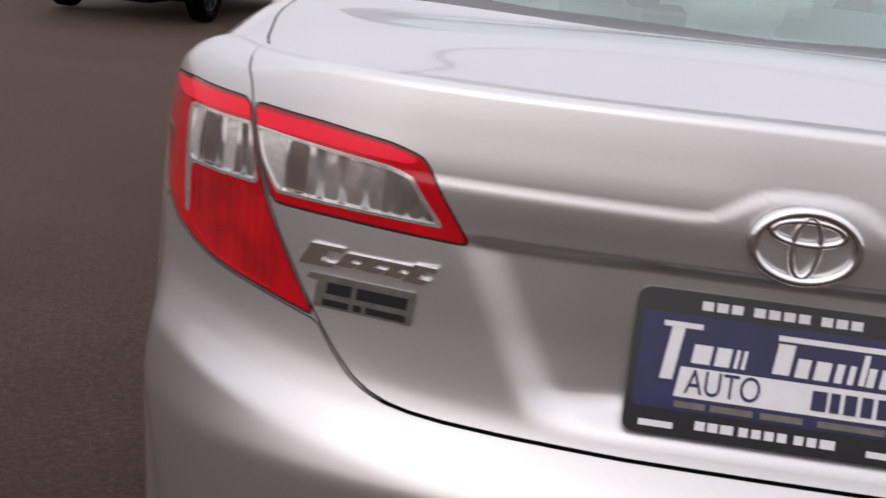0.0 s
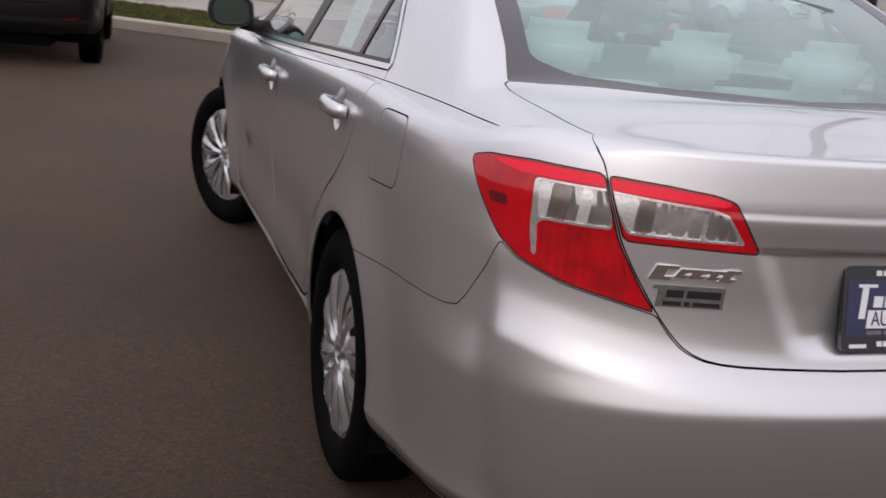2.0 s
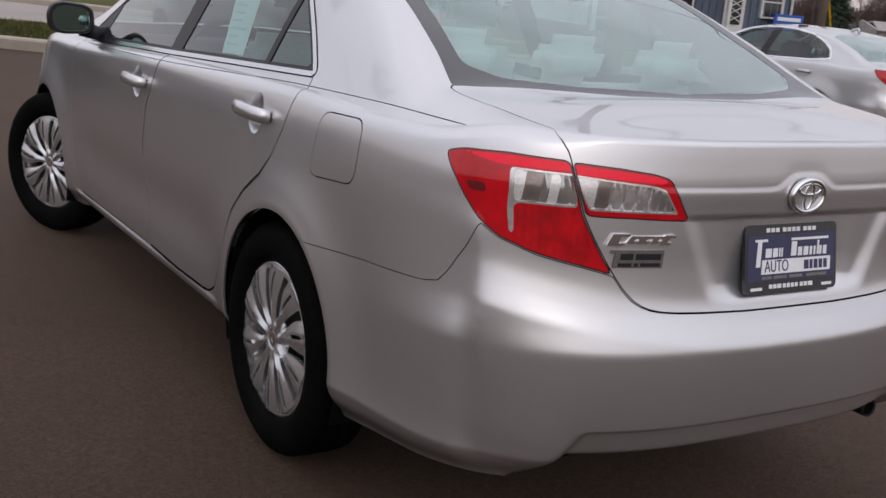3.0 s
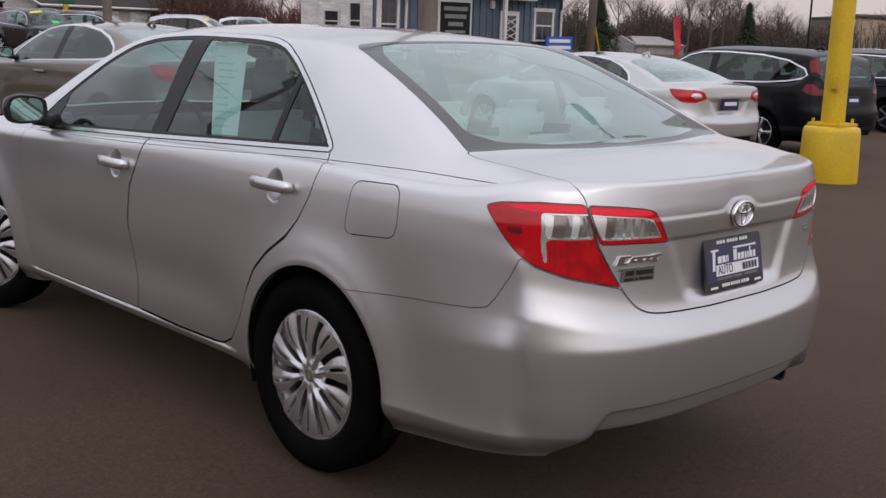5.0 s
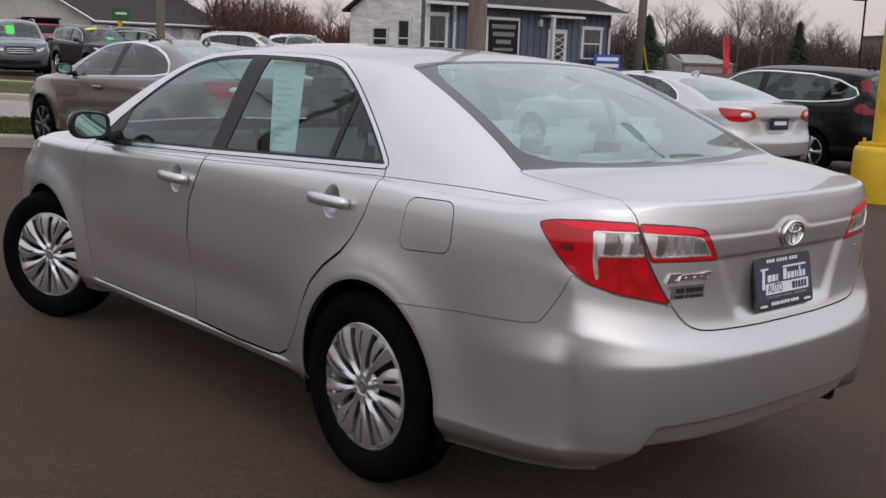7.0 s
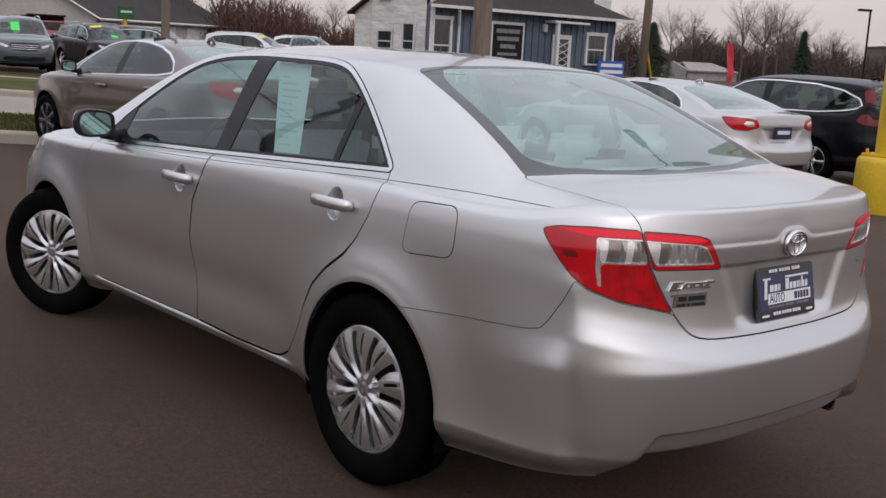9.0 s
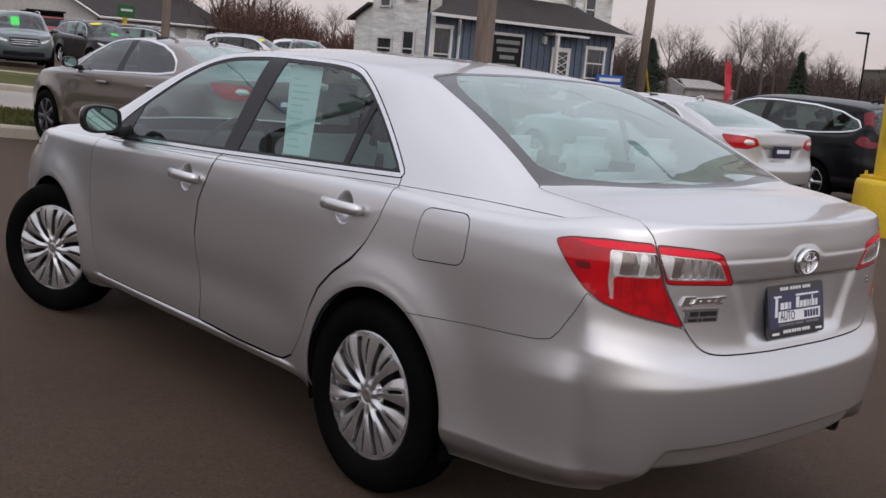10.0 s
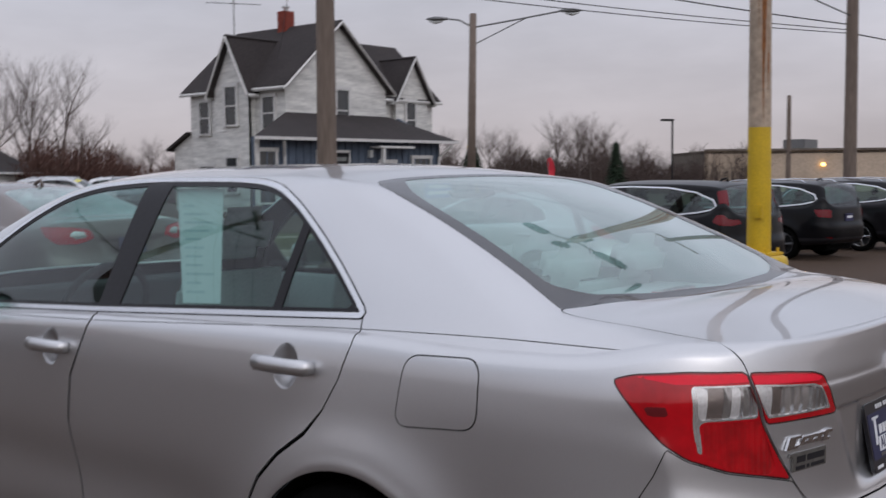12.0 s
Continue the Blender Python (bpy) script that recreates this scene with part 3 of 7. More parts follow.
HERO = dict(
    width=([0.14, 0.24, 0.40, 0.65, 0.85, 0.95, 1.02, 1.10], [0.80, 0.842, 0.862, 0.872, 0.868, 0.860, 0.845, 0.805]),
    rear=([0.24, 0.33, 0.45, 0.56, 0.590, 0.600, 0.610, 0.625, 0.65, 0.69, 0.72, 0.80, 0.90, 0.95, 1.02, 1.10], [-1.05, -1.092, -1.114, -1.123, -1.124, -1.122, -1.117, -1.108, -1.093, -1.076, -1.071, -1.066, -1.066, -1.070, -1.063, -1.052]),
    front=([0.16, 0.30, 0.55, 0.70, 0.85, 1.0], [3.55, 3.70, 3.73, 3.68, 3.50, 3.3]),
    bottom=([-1.2, -0.95, -0.62, -0.45, 0.4, 2.3, 3.1, 3.8], [0.268, 0.258, 0.24, 0.235, 0.215, 0.215, 0.21, 0.22]),
    crown=([-1.1, -0.98, -0.75, -0.665, -0.645, -0.60, -0.52, -0.25, 0.0, 0.2, 0.36, 0.7, 1.1, 1.5, 1.75, 2.0, 2.35, 2.62, 3.0, 3.4, 3.75],
           [1.060, 1.082, 1.116, 1.114, 1.110, 1.1275, 1.161, 1.275, 1.365, 1.425, 1.452, 1.470, 1.472, 1.462, 1.43, 1.345, 1.17, 1.03, 0.965, 0.88, 0.72]),
    edge_x=([-1.1, -0.7, -0.5, 0.1, 0.6, 1.2, 1.7, 2.3, 2.7, 3.8], [0.68, 0.68, 0.69, 0.60, 0.595, 0.59, 0.60, 0.68, 0.72, 0.70]),
    edge_z=([-1.1, -0.95, -0.6, -0.545, -0.5, -0.25, 0.0, 0.2, 0.4, 0.8, 1.2, 1.5, 1.75, 2.0, 2.35, 2.62, 3.0, 3.4, 3.75],
            [1.05, 1.066, 1.103, 1.107, 1.125, 1.24, 1.345, 1.405, 1.416, 1.418, 1.416, 1.40, 1.345, 1.25, 1.085, 0.985, 0.92, 0.84, 0.68]),
    belt=([-1.1, -0.9, -0.5, 0.0, 1.0, 2.0, 2.6, 3.2, 3.75], [1.005, 1.012, 1.035, 1.055, 1.03, 0.975, 0.935, 0.86, 0.66]),
    front_power=(3.0, 4.6), axles=(0.0, 2.775), hub=0.325, arch=0.374, arch_at=(-0.035, 2.70), flare=0.021, lip=0.002, carve=rear_recess, fillet=0.036, fillet_rear=0.011, tuck=0.03, rise=1.60,
    dense=((0, 0.21, 1.5), (0.42, 0.56, 1.4), (0.77, 0.81, 1.8), (0.85, 0.93, 1.8), (0.965, 1.0, 4.0)))


# ---- ground, street and verges ----
ASPHALT = mat("asphalt", (0.040, 0.0240, 0.0159), 0.80, spec=0.18, grain=0.28, scale=60, bump=0.30, bscale=260, blotch=0.20, bl_scale=0.9, stones=0.34)
_b = ASPHALT.node_tree.nodes["Principled BSDF"]
_b.inputs["Sheen Weight"].default_value, _b.inputs["Sheen Roughness"].default_value, _b.inputs["Sheen Tint"].default_value = 0.11, 0.45, (1.0, 0.74, 0.57, 1)
CONCRETE = mat("concrete", (0.36, 0.315, 0.26), 0.9, spec=0.2, grain=0.12, scale=60, bump=0.3, bscale=90, blotch=0.12, bl_scale=1.5)
ROAD = mat("road_surface", (0.30, 0.265, 0.24), 0.9, grain=0.15, scale=80, blotch=0.12, bl_scale=0.4)
GRASS = mat("grass", (0.078, 0.080, 0.028), 0.95, spec=0.1, grain=0.45, scale=60, bump=0.8, bscale=80, blotch=0.3, bl_scale=0.7)


def gz(x):
    """The lot falls away gently to one side."""
    return -0.028 - 0.022 * min(max(x - 3.0, 0.0), 14.0)


def street(u, n):
    """Street coordinates: u along it, n across it."""
    return (0.8 * u + 0.6 * n, -0.6 * u + 0.8 * n)


bm = bmesh.new()
xs = [-900, -60, -20, -8, 3, 5, 7, 9, 11, 13, 15, 17, 20, 40, 100, 900]
ys = [-900, -60, -15, 0, 12, 30, 60, 900]
gv = [[bm.verts.new((x, y, gz(x))) for y in ys] for x in xs]
for i in range(len(xs) - 1):
    for j in range(len(ys) - 1):
        bm.faces.new((gv[i][j], gv[i + 1][j], gv[i + 1][j + 1], gv[i][j + 1]))
tagged(part("ground", bm, ASPHALT), "dark grey worn asphalt of the parking lot", "ground", kind="structure")


def strip(name, n0, n1, h, material, label, category, u0=-70, u1=90, du=1.0, wob=0.0):
    """A long slab beside or along the street, following the ground."""
    bm = bmesh.new()
    rows = []
    k = int((u1 - u0) / du)
    for i in range(k + 1):
        u = u0 + du * i
        w = wob * noise.noise((u * 0.7, n0, 0))
        row = []
        for n, z in ((n0, -0.2), (n0 + 0.01, h - 0.02), (n0 + 0.03 + w, h), (n1 - 0.03, h), (n1 - 0.01, h - 0.02), (n1, -0.2)):
            x, y = street(u, n)
            row.append(bm.verts.new((x, y, gz(x) + z)))
        rows.append(row)
    for a, b in zip(rows, rows[1:]):
        for j in range(5):
            bm.faces.new((a[j], b[j], b[j + 1], a[j + 1]))
    bmesh.ops.recalc_face_normals(bm, faces=bm.faces)
    return tagged(part(name, bm, material), label, category, kind="structure")


END = 2.0
strip("kerb_1", 10.25, 10.58, 0.14, CONCRETE, "pale concrete kerb along the lot", "kerb", u1=END)
strip("verge_1", 10.60, 13.4, 0.13, GRASS, "mown grass verge beside the street", "grass", u1=END)
strip("kerb_2", 13.42, 13.75, 0.15, CONCRETE, "pale concrete kerb along the street", "kerb", u1=END)
strip("road", 13.77, 19.9, 0.03, ROAD, "light grey two-lane street", "road", u1=END)
strip("kerb_3", 19.92, 20.4, 0.15, CONCRETE, "pale concrete kerb across the street", "kerb", u1=8)
strip("verge_2", 20.42, 26.9, 0.14, GRASS, "mown grass verge across the street", "grass", u1=8)
strip("pavement", 26.92, 27.5, 0.15, CONCRETE, "narrow concrete footpath", "footpath", u1=8)
strip("verge_3", 27.52, 29.3, 0.14, GRASS, "mown grass strip before the far lot", "grass", u1=8)
strip("far_lot", 29.32, 62.0, 0.16, ASPHALT, "dark asphalt of the far display lot", "parking lot", u1=40)


def grass_blades(name, n0, n1, u0, u1, count, label):
    V, F = [], []
    for _ in range(count):
        u, n = random.uniform(u0, u1), random.uniform(n0, n1)
        x, y = street(u, n)
        z, a, h = gz(x) + 0.125, random.uniform(0, 6.28), random.uniform(0.03, 0.075)
        c, s = math.cos(a) * 0.010, math.sin(a) * 0.010
        lx, ly = random.uniform(-0.03, 0.03), random.uniform(-0.03, 0.03)
        k = len(V)
        V += [(x - c, y - s, z), (x + c, y + s, z), (x + lx, y + ly, z + h)]
        F.append((k, k + 1, k + 2))
    me = bpy.data.meshes.new(name)
    me.from_pydata(V, [], F)
    me.materials.append(GRASS)
    tagged(new(name, me), label, "grass", kind="stuff")


grass_blades("grass_tufts", 10.62, 13.38, -12, -3, 14000, "short blades of mown grass on the verge")


# ---- cars ----
class Half:
    """The left half of a car's skin, from which panels are cut one after another, below and above the shoulder."""

    def __init__(self, sh):
        self.lo, self.up = sh.lower, sh.upper

    def take(self, f, gap=0.002, below=True, above=True):
        """Cuts out the panel with f < 0, leaving a gap round it, and returns it."""
        got = []
        for key, on in (("lo", below), ("up", above)):
            if not on:
                continue
            sk = self.lo if key == "lo" else self.up
            g = gap(sk) if callable(gap) else gap
            inner, _ = sk.cut(f(sk) + g)
            _, outer = sk.cut(f(sk) - g)
            if key == "lo":
                self.lo = outer
            else:
                self.up = outer
            got.append(inner)
        return got[0] if len(got) == 1 else got[0].plus(got[1])

    def groove(self, f, gap):
        """A narrow open line along f = 0; gap: its half width at each point."""
        for key in ("lo", "up"):
            sk = self.lo if key == "lo" else self.up
            one, _ = sk.cut(f(sk) + gap(sk))
            _, two = sk.cut(f(sk) - gap(sk))
            if key == "lo":
                self.lo = one.plus(two)
            else:
                self.up = one.plus(two)


def by_side(poly):
    return lambda sk: poly_dist(poly, sk.V[:, 1], sk.V[:, 2])


def by_run(poly):
    return lambda sk: poly_dist(poly, sk.S, sk.V[:, 2])


def by_plan(poly):
    return lambda sk: poly_dist(poly, np.abs(sk.V[:, 0]), sk.V[:, 1])


def both(sk):
    return sk.plus(sk.mirrored())


def make_wheel(spec, detail=True):
    """One wheel about the x axis, its outer face towards -x, as an empty with its parts."""
    R, rim, w = spec["tyre"], spec["rim"], spec["tread"]
    root = new("wheel")
    tyre = lathe([(-w * 0.30, rim + 0.004), (-w * 0.40, rim + 0.010), (-w * 0.485, rim + 0.035), (-w * 0.50, (R + rim) / 2 + 0.01), (-w * 0.47, R - 0.030), (-w * 0.41, R - 0.010), (-w * 0.33, R - 0.002), (-w * 0.20, R),
                  (-w * 0.19, R - 0.007), (-w * 0.16, R - 0.007), (-w * 0.15, R), (-w * 0.02, R), (-w * 0.01, R - 0.007), (w * 0.02, R - 0.007), (w * 0.03, R),
                  (w * 0.2, R), (w * 0.34, R - 0.004), (w * 0.46, R - 0.03), (w * 0.5, (R + rim) / 2), (w * 0.42, rim + 0.01), (w * 0.3, rim)], 72 if detail else 40)
    part("tyre", tyre, RUBBER, root, smooth=True)
    part("rim", lathe([(-w * 0.37, rim + 0.008), (-w * 0.39, rim + 0.003), (-w * 0.38, rim - 0.004), (-w * 0.30, rim - 0.014), (-w * 0.1, rim - 0.025), (w * 0.3, rim - 0.03)], 64 if detail else 32), spec["rim_mat"], root, smooth=True)
    part("brake_drum", lathe([(-w * 0.08, 0.001), (-w * 0.08, rim - 0.02), (w * 0.2, rim - 0.02)], 32), STEEL, root)
    n = spec["spokes"]
    nr, na = (30, 360) if detail else (12, 120)
    r = np.linspace(0.03, rim - 0.002, nr)[:, None] * np.ones(na + 1)[None]
    a = np.linspace(0, 2 * math.pi, na + 1)[None] * np.ones(nr)[:, None]
    t = (r - 0.03) / (rim - 0.032)
    twist = 0.06 * np.sin(math.pi * t) * (1 if detail else 0)
    ph = ((a + twist) / (2 * math.pi) * n) % 1.0 - 0.5
    arc = np.abs(ph) * 2 * math.pi / n * r
    half_w = (0.012 + 0.036 * sstep(0.12, 0.98, t) if detail else 0.013 + 0.016 * sstep(0.05, 0.9, t)) + 0.035 * sstep(0.16, 0.0, t)
    slot = 0.0058 * sstep(0.36, 0.52, t) * sstep(0.97, 0.88, t) * (1 if detail else 0)
    f = np.maximum(arc - half_w, slot - arc)
    f = np.where(t > 0.955, -0.01, f)
    x = -w * (0.375 + 0.045 * np.sin(math.pi * t * 0.9)) - 0.011 * np.clip(1 - arc / half_w, 0, 1) + 0.004 * np.exp(-(arc / 0.008) ** 2) * sstep(0.25, 0.45, t)
    V = np.stack([x, r * np.cos(a), r * np.sin(a)], 2).reshape(-1, 3)
    disc = Skin(V, grid_tris(nr, na + 1)[:, ::-1])
    if disc.N[:, 0].mean() > 0:
        disc = Skin(V, grid_tris(nr, na + 1))
    cover = disc.cut(f.ravel())[0]
    skin_part("wheel_cover", cover, spec["cover_mat"], root, rim=0.016 if detail else 0.02)
    part("hub_cap", lathe([(-w * 0.41, 0.001), (-w * 0.41, 0.022), (-w * 0.395, 0.03), (-w * 0.385, 0.034), (-w * 0.37, 0.06), (-w * 0.30, 0.066)], 32), spec["cover_mat"], root, smooth=True)
    if detail:
        part("hub_badge", lathe([(-w * 0.418, 0.010), (-w * 0.422, 0.015), (-w * 0.418, 0.020)], 24), CHROME, root, smooth=True)
        for k in range(5):
            a = 2 * math.pi * (k + 0.1) / 5
            part("lug_nut", lathe([(-w * 0.385, 0.001), (-w * 0.385, 0.007), (-w * 0.36, 0.010), (-w * 0.28, 0.012)], 8, at=(0, 0.057 * math.cos(a), 0.057 * math.sin(a))), CHROME, root)
    return root


def place_wheels(root, spec, detail=True):
    first = make_wheel(spec, detail)
    x = spec["wheel_x"]
    for k, (sx, y, steer) in enumerate(((-1, spec["axles"][0], 0), (-1, spec["axles"][1], spec.get("steer", 0)), (1, spec["axles"][0], 180), (1, spec["axles"][1], 180 + spec.get("steer", 0)))):
        w = first if k == 0 else copy_thing(first, Matrix.Identity(4))
        w.matrix_world = Matrix.Translation((sx * x, y, spec.get("wheel_z", spec["hub"]))) @ Matrix.Rotation(radians(steer), 4, "Z") @ Matrix.Rotation(radians((0, 23, 51, 77)[k]), 4, "X")
        hang(w, root)


def wells(root, spec, name="wheel_well"):
    """Dark liners inside the arches, and the floor pan."""
    for sx in (-1, 1):
        for y in spec["axles"]:
            bm = bmesh.new()
            n, R = 20, spec["arch"] + 0.004
            a = [math.pi * (k / n) * 1.2 - 0.314 for k in range(n + 1)]
            x0, x1 = sx * (spec["half"] - (0.004 if "wheel_z" in spec else 0.045)), sx * 0.48
            y = y if "arch_at" not in spec else spec["arch_at"][0 if y < 1 else 1]
            o = [bm.verts.new((x0, y + R * math.cos(t), spec["hub"] + R * math.sin(t))) for t in a]
            i = [bm.verts.new((x1, y + R * math.cos(t), spec["hub"] + R * math.sin(t))) for t in a]
            for k in range(n):
                bm.faces.new((o[k], o[k + 1], i[k + 1], i[k]))
            bm.faces.new(i)
            part(name, bm, GAP, root)
    y0, y1 = spec["axles"][0] - 0.75, spec["axles"][1] + 0.65
    part("floor_pan", box((1.0, y1 - y0, 0.12), (0, (y0 + y1) / 2, 0.24), None, 0.03), GAP, root)
    for a_, b_, z_, w_ in ((spec["axles"][0] - 0.88, spec["axles"][0] - 0.40, 0.33, 1.2), (spec["axles"][0] + 0.42, spec["axles"][1] - 0.44, 0.25, 1.54)):
        part("under_tray", box((w_, b_ - a_, 0.05), (0, (a_ + b_) / 2, z_), None, 0.01), GAP, root)


def seat(root, x, y, z, mat_, back=0.62, rear=False):
    """A car seat with its cushion, back and head restraint."""
    s = new("car_seat")
    tilt = Matrix.Rotation(radians(14), 4, "X")
    part("cushion", box((0.50, 0.50, 0.16), (x, y + 0.22, z), None, 0.06, 3), mat_, s, smooth=True)
    part("backrest", box((0.48, 0.13, back), (x, y - 0.05 - 0.02, z + 0.08 + back / 2), tilt, 0.055, 3), mat_, s, smooth=True)
    part("head_restraint", box((0.26, 0.11, 0.18), (x, y - 0.16, z + back + 0.20), tilt, 0.054, 4), mat_, s, smooth=True)
    hang(s, root)


def mirror(root, spec, sx):
    """A door mirror: painted shell, black bezel and mirror glass."""
    x, y, z = spec["mirror"]
    m = new("door_mirror")
    face = rounded([(-0.088, -0.030), (-0.082, 0.040), (-0.050, 0.058), (0.040, 0.066), (0.082, 0.052), (0.098, 0.006), (0.084, -0.048), (0.040, -0.064), (-0.060, -0.058)], 0.03, 4)
    place = Matrix.Translation((sx * x, y - 0.02, z)) @ Matrix.Rotation(radians(7 * sx), 4, "Z")

    def rings(steps):
        bm = bmesh.new()
        rs = [[bm.verts.new(place @ Vector((sx * (k * px_ + dx), d, k * pz))) for px_, pz in face] for d, k, dx in steps]
        for r0, r1 in zip(rs, rs[1:]):
            for i in range(len(face)):
                j = (i + 1) % len(face)
                bm.faces.new((r0[i], r0[j], r1[j], r1[i]))
        bm.faces.new(rs[-1])
        bmesh.ops.recalc_face_normals(bm, faces=bm.faces)
        return bm
    part("mirror_shell", rings(((0.0, 1.0, 0), (0.02, 1.03, 0), (0.05, 1.0, 0.002), (0.085, 0.84, 0.004), (0.11, 0.58, 0.006), (0.122, 0.25, 0.008))), spec.get("mirror_paint", spec["paint"]), m, smooth=True)
    part("bezel", rings(((0.030, 1.045, 0), (0.004, 1.02, 0), (-0.008, 0.98, 0), (-0.008, 0.83, 0), (0.006, 0.80, 0))), BLACK_TRIM, m)
    part("mirror_glass", rings(((0.006, 0.82, 0), (0.003, 0.815, 0))), MIRROR, m)
    part("arm", tube([(sx * (x - 0.05), y + 0.02, z - 0.040), (sx * (x - 0.12), y + 0.03, z - 0.060), (sx * (x - 0.22), y + 0.03, z - 0.055)], [0.036, 0.03, 0.035], 10), BLACK_TRIM, m, smooth=True)
    hang(m, root)


def door_handle(root, sh, y, z, material, sx=-1, lock=False, dish=None):
    """A pull handle over a round dished recess."""
    w = float(sh.w(z)) + 0.002
    h = new("door_handle")
    if dish is not None:
        d = np.hypot((dish.V[:, 1] - y) / 0.050, (dish.V[:, 2] - z + 0.004) / 0.060)
        V = dish.V + np.c_[0.030 * np.clip(1 - d * d, 0, 1) ** 1.3, np.zeros((len(d), 2))]
        sk = Skin(V, dish.T)
        if sk.N[:, 0].mean() > 0:
            sk = Skin(V, dish.T[:, ::-1])
        skin_part("recess", sk.mirrored() if sx > 0 else sk, material, h, rim=0)
    bar = tube([(sx * (w + 0.000), y - 0.106, z), (sx * (w + 0.024), y - 0.096, z + 0.001), (sx * (w + 0.033), y - 0.04, z + 0.002), (sx * (w + 0.033), y + 0.04, z + 0.002), (sx * (w + 0.024), y + 0.088, z + 0.001), (sx * (w + 0.000), y + 0.098, z)],
               [0.011, 0.0145, 0.0145, 0.0145, 0.0145, 0.011], 14, flat=1.45)
    part("grip", bar, material, h, smooth=True)
    if lock:
        part("lock_cylinder", lathe([(sx * (w + 0.036), 0.001), (sx * (w + 0.036), 0.008), (sx * (w + 0.030), 0.009)], 14, at=(0, y - 0.085, z)), CHROME, h)
    hang(h, root)


MIRROR = mat("mirror_glass", (0.20, 0.32, 0.30), 0.02, 1.0)


# ---- the silver saloon ----
HERO.update(wheel_z=0.314, tyre=0.339, rim=0.217, tread=0.205, spokes=10, rim_mat=COVER, cover_mat=COVER, wheel_x=0.775, half=0.872, steer=24, mirror=(0.940, 2.0, 1.058), paint=SILVER)
hero = thing("silver_saloon", "silver metallic four-door saloon car with red tail lamps parked on asphalt", "car")
sh = Shell(HERO, 0.0125)
half = Half(sh)
for yc in HERO["arch_at"]:
    half.lo = half.lo.cut(HERO["arch"] - np.hypot(half.lo.V[:, 1] - yc, half.lo.V[:, 2] - HERO["hub"]))[0]
inner_lo, inner_up = half.lo.moved(-0.009), half.up.moved(-0.009)

# outlines of the panels: run round the tail and height, or length and height
LAMP_OUT = rounded([(0.664, 1.012), (0.80, 1.016), (0.905, 1.010), (0.952, 0.998), (0.93, 0.965), (0.895, 0.925), (0.84, 0.868), (0.79, 0.836), (0.70, 0.806), (0.60, 0.786), (0.527, 0.769), (0.552, 0.80), (0.585, 0.85), (0.613, 0.895), (0.640, 0.955)], 0.014)
LAMP_IN = rounded([(0.658, 1.010), (0.55, 1.003), (0.46, 0.993), (0.418, 0.982), (0.392, 0.945), (0.350, 0.889), (0.42, 0.891), (0.50, 0.894), (0.605, 0.896), (0.634, 0.955)], 0.012)
LID_LOW = [(-0.2, 1.5), (0.722, 1.5), (0.722, 1.0700), (0.712, 1.063), (0.696, 1.053), (0.683, 1.041), (0.673, 1.031), (0.666, 1.020), (0.6605, 1.009), (0.637, 0.955), (0.609, 0.895), (0.582, 0.85), (0.548, 0.80), (0.521, 0.763), (0.498, 0.735), (0.474, 0.712), (0.452, 0.699), (0.428, 0.6905), (0.40, 0.6855), (0.36, 0.682), (0.29, 0.679), (0.15, 0.675), (-0.2, 0.674)]
BUMPER = [(-0.2, 0.672), (0.15, 0.673), (0.29, 0.677), (0.36, 0.680), (0.40, 0.6835), (0.430, 0.6885), (0.455, 0.697), (0.478, 0.710), (0.503, 0.735), (0.527, 0.766), (0.60, 0.783), (0.70, 0.803), (0.79, 0.833), (0.832, 0.858), (0.858, 0.800), (0.900, 0.735), (0.925, 0.708), (0.970, 0.699), (1.20, 0.686), (1.55, 0.655), (1.8, 0.65), (1.8, 0.0), (-0.2, 0.0)]
FUEL = rounded([(-0.212, 1.004), (-0.432, 1.012), (-0.432, 0.852), (-0.186, 0.832)], 0.045, 7)
REAR_DOOR = [(0.02, 1.094), (-0.010, 1.076), (-0.028, 1.01), (0.005, 0.921), (0.056, 0.838), (0.118, 0.771), (0.215, 0.705), (0.292, 0.631), (0.336, 0.551), (0.376, 0.458), (0.416, 0.394), (0.468, 0.335), (0.53, 0.305), (0.58, 0.299), (0.85, 0.296), (1.17, 0.303),
             (1.172, 0.33), (1.160, 0.391), (1.175, 0.474), (1.203, 0.591), (1.217, 0.661), (1.200, 0.807), (1.150, 0.896), (1.105, 0.986), (1.132, 1.024), (1.135, 1.034)]
FRONT_DOOR = [(1.140, 1.034), (1.137, 1.024), (1.110, 0.986), (1.155, 0.896), (1.205, 0.807), (1.222, 0.661), (1.208, 0.591), (1.180, 0.474), (1.165, 0.391), (1.177, 0.33), (1.176, 0.303), (1.7, 0.300), (2.14, 0.300), (2.20, 0.42), (2.25, 0.65), (2.26, 0.85), (2.22, 0.95), (2.16, 0.985)]
FRONT_BUMPER = [(3.12, 0.0), (3.16, 0.62), (3.26, 0.70), (4.5, 0.70), (4.5, 0.0)]
DLO = [(-0.002, 1.080), (0.164, 1.209), (0.279, 1.285), (0.40, 1.352), (0.50, 1.390), (0.60, 1.404), (0.75, 1.410), (1.05, 1.411), (1.35, 1.398), (1.55, 1.366), (1.75, 1.296), (1.95, 1.185), (2.10, 1.082), (2.17, 1.01), (2.13, 0.976), (1.565, 1.003), (1.135, 1.022), (0.557, 1.052)]
_top = DLO[:13]
_curve = pchip([p[0] for p in _top], [p[1] for p in _top])
DLO = [(float(y), float(_curve(y))) for y in np.linspace(_top[0][0], _top[-1][0], 70)] + DLO[13:]
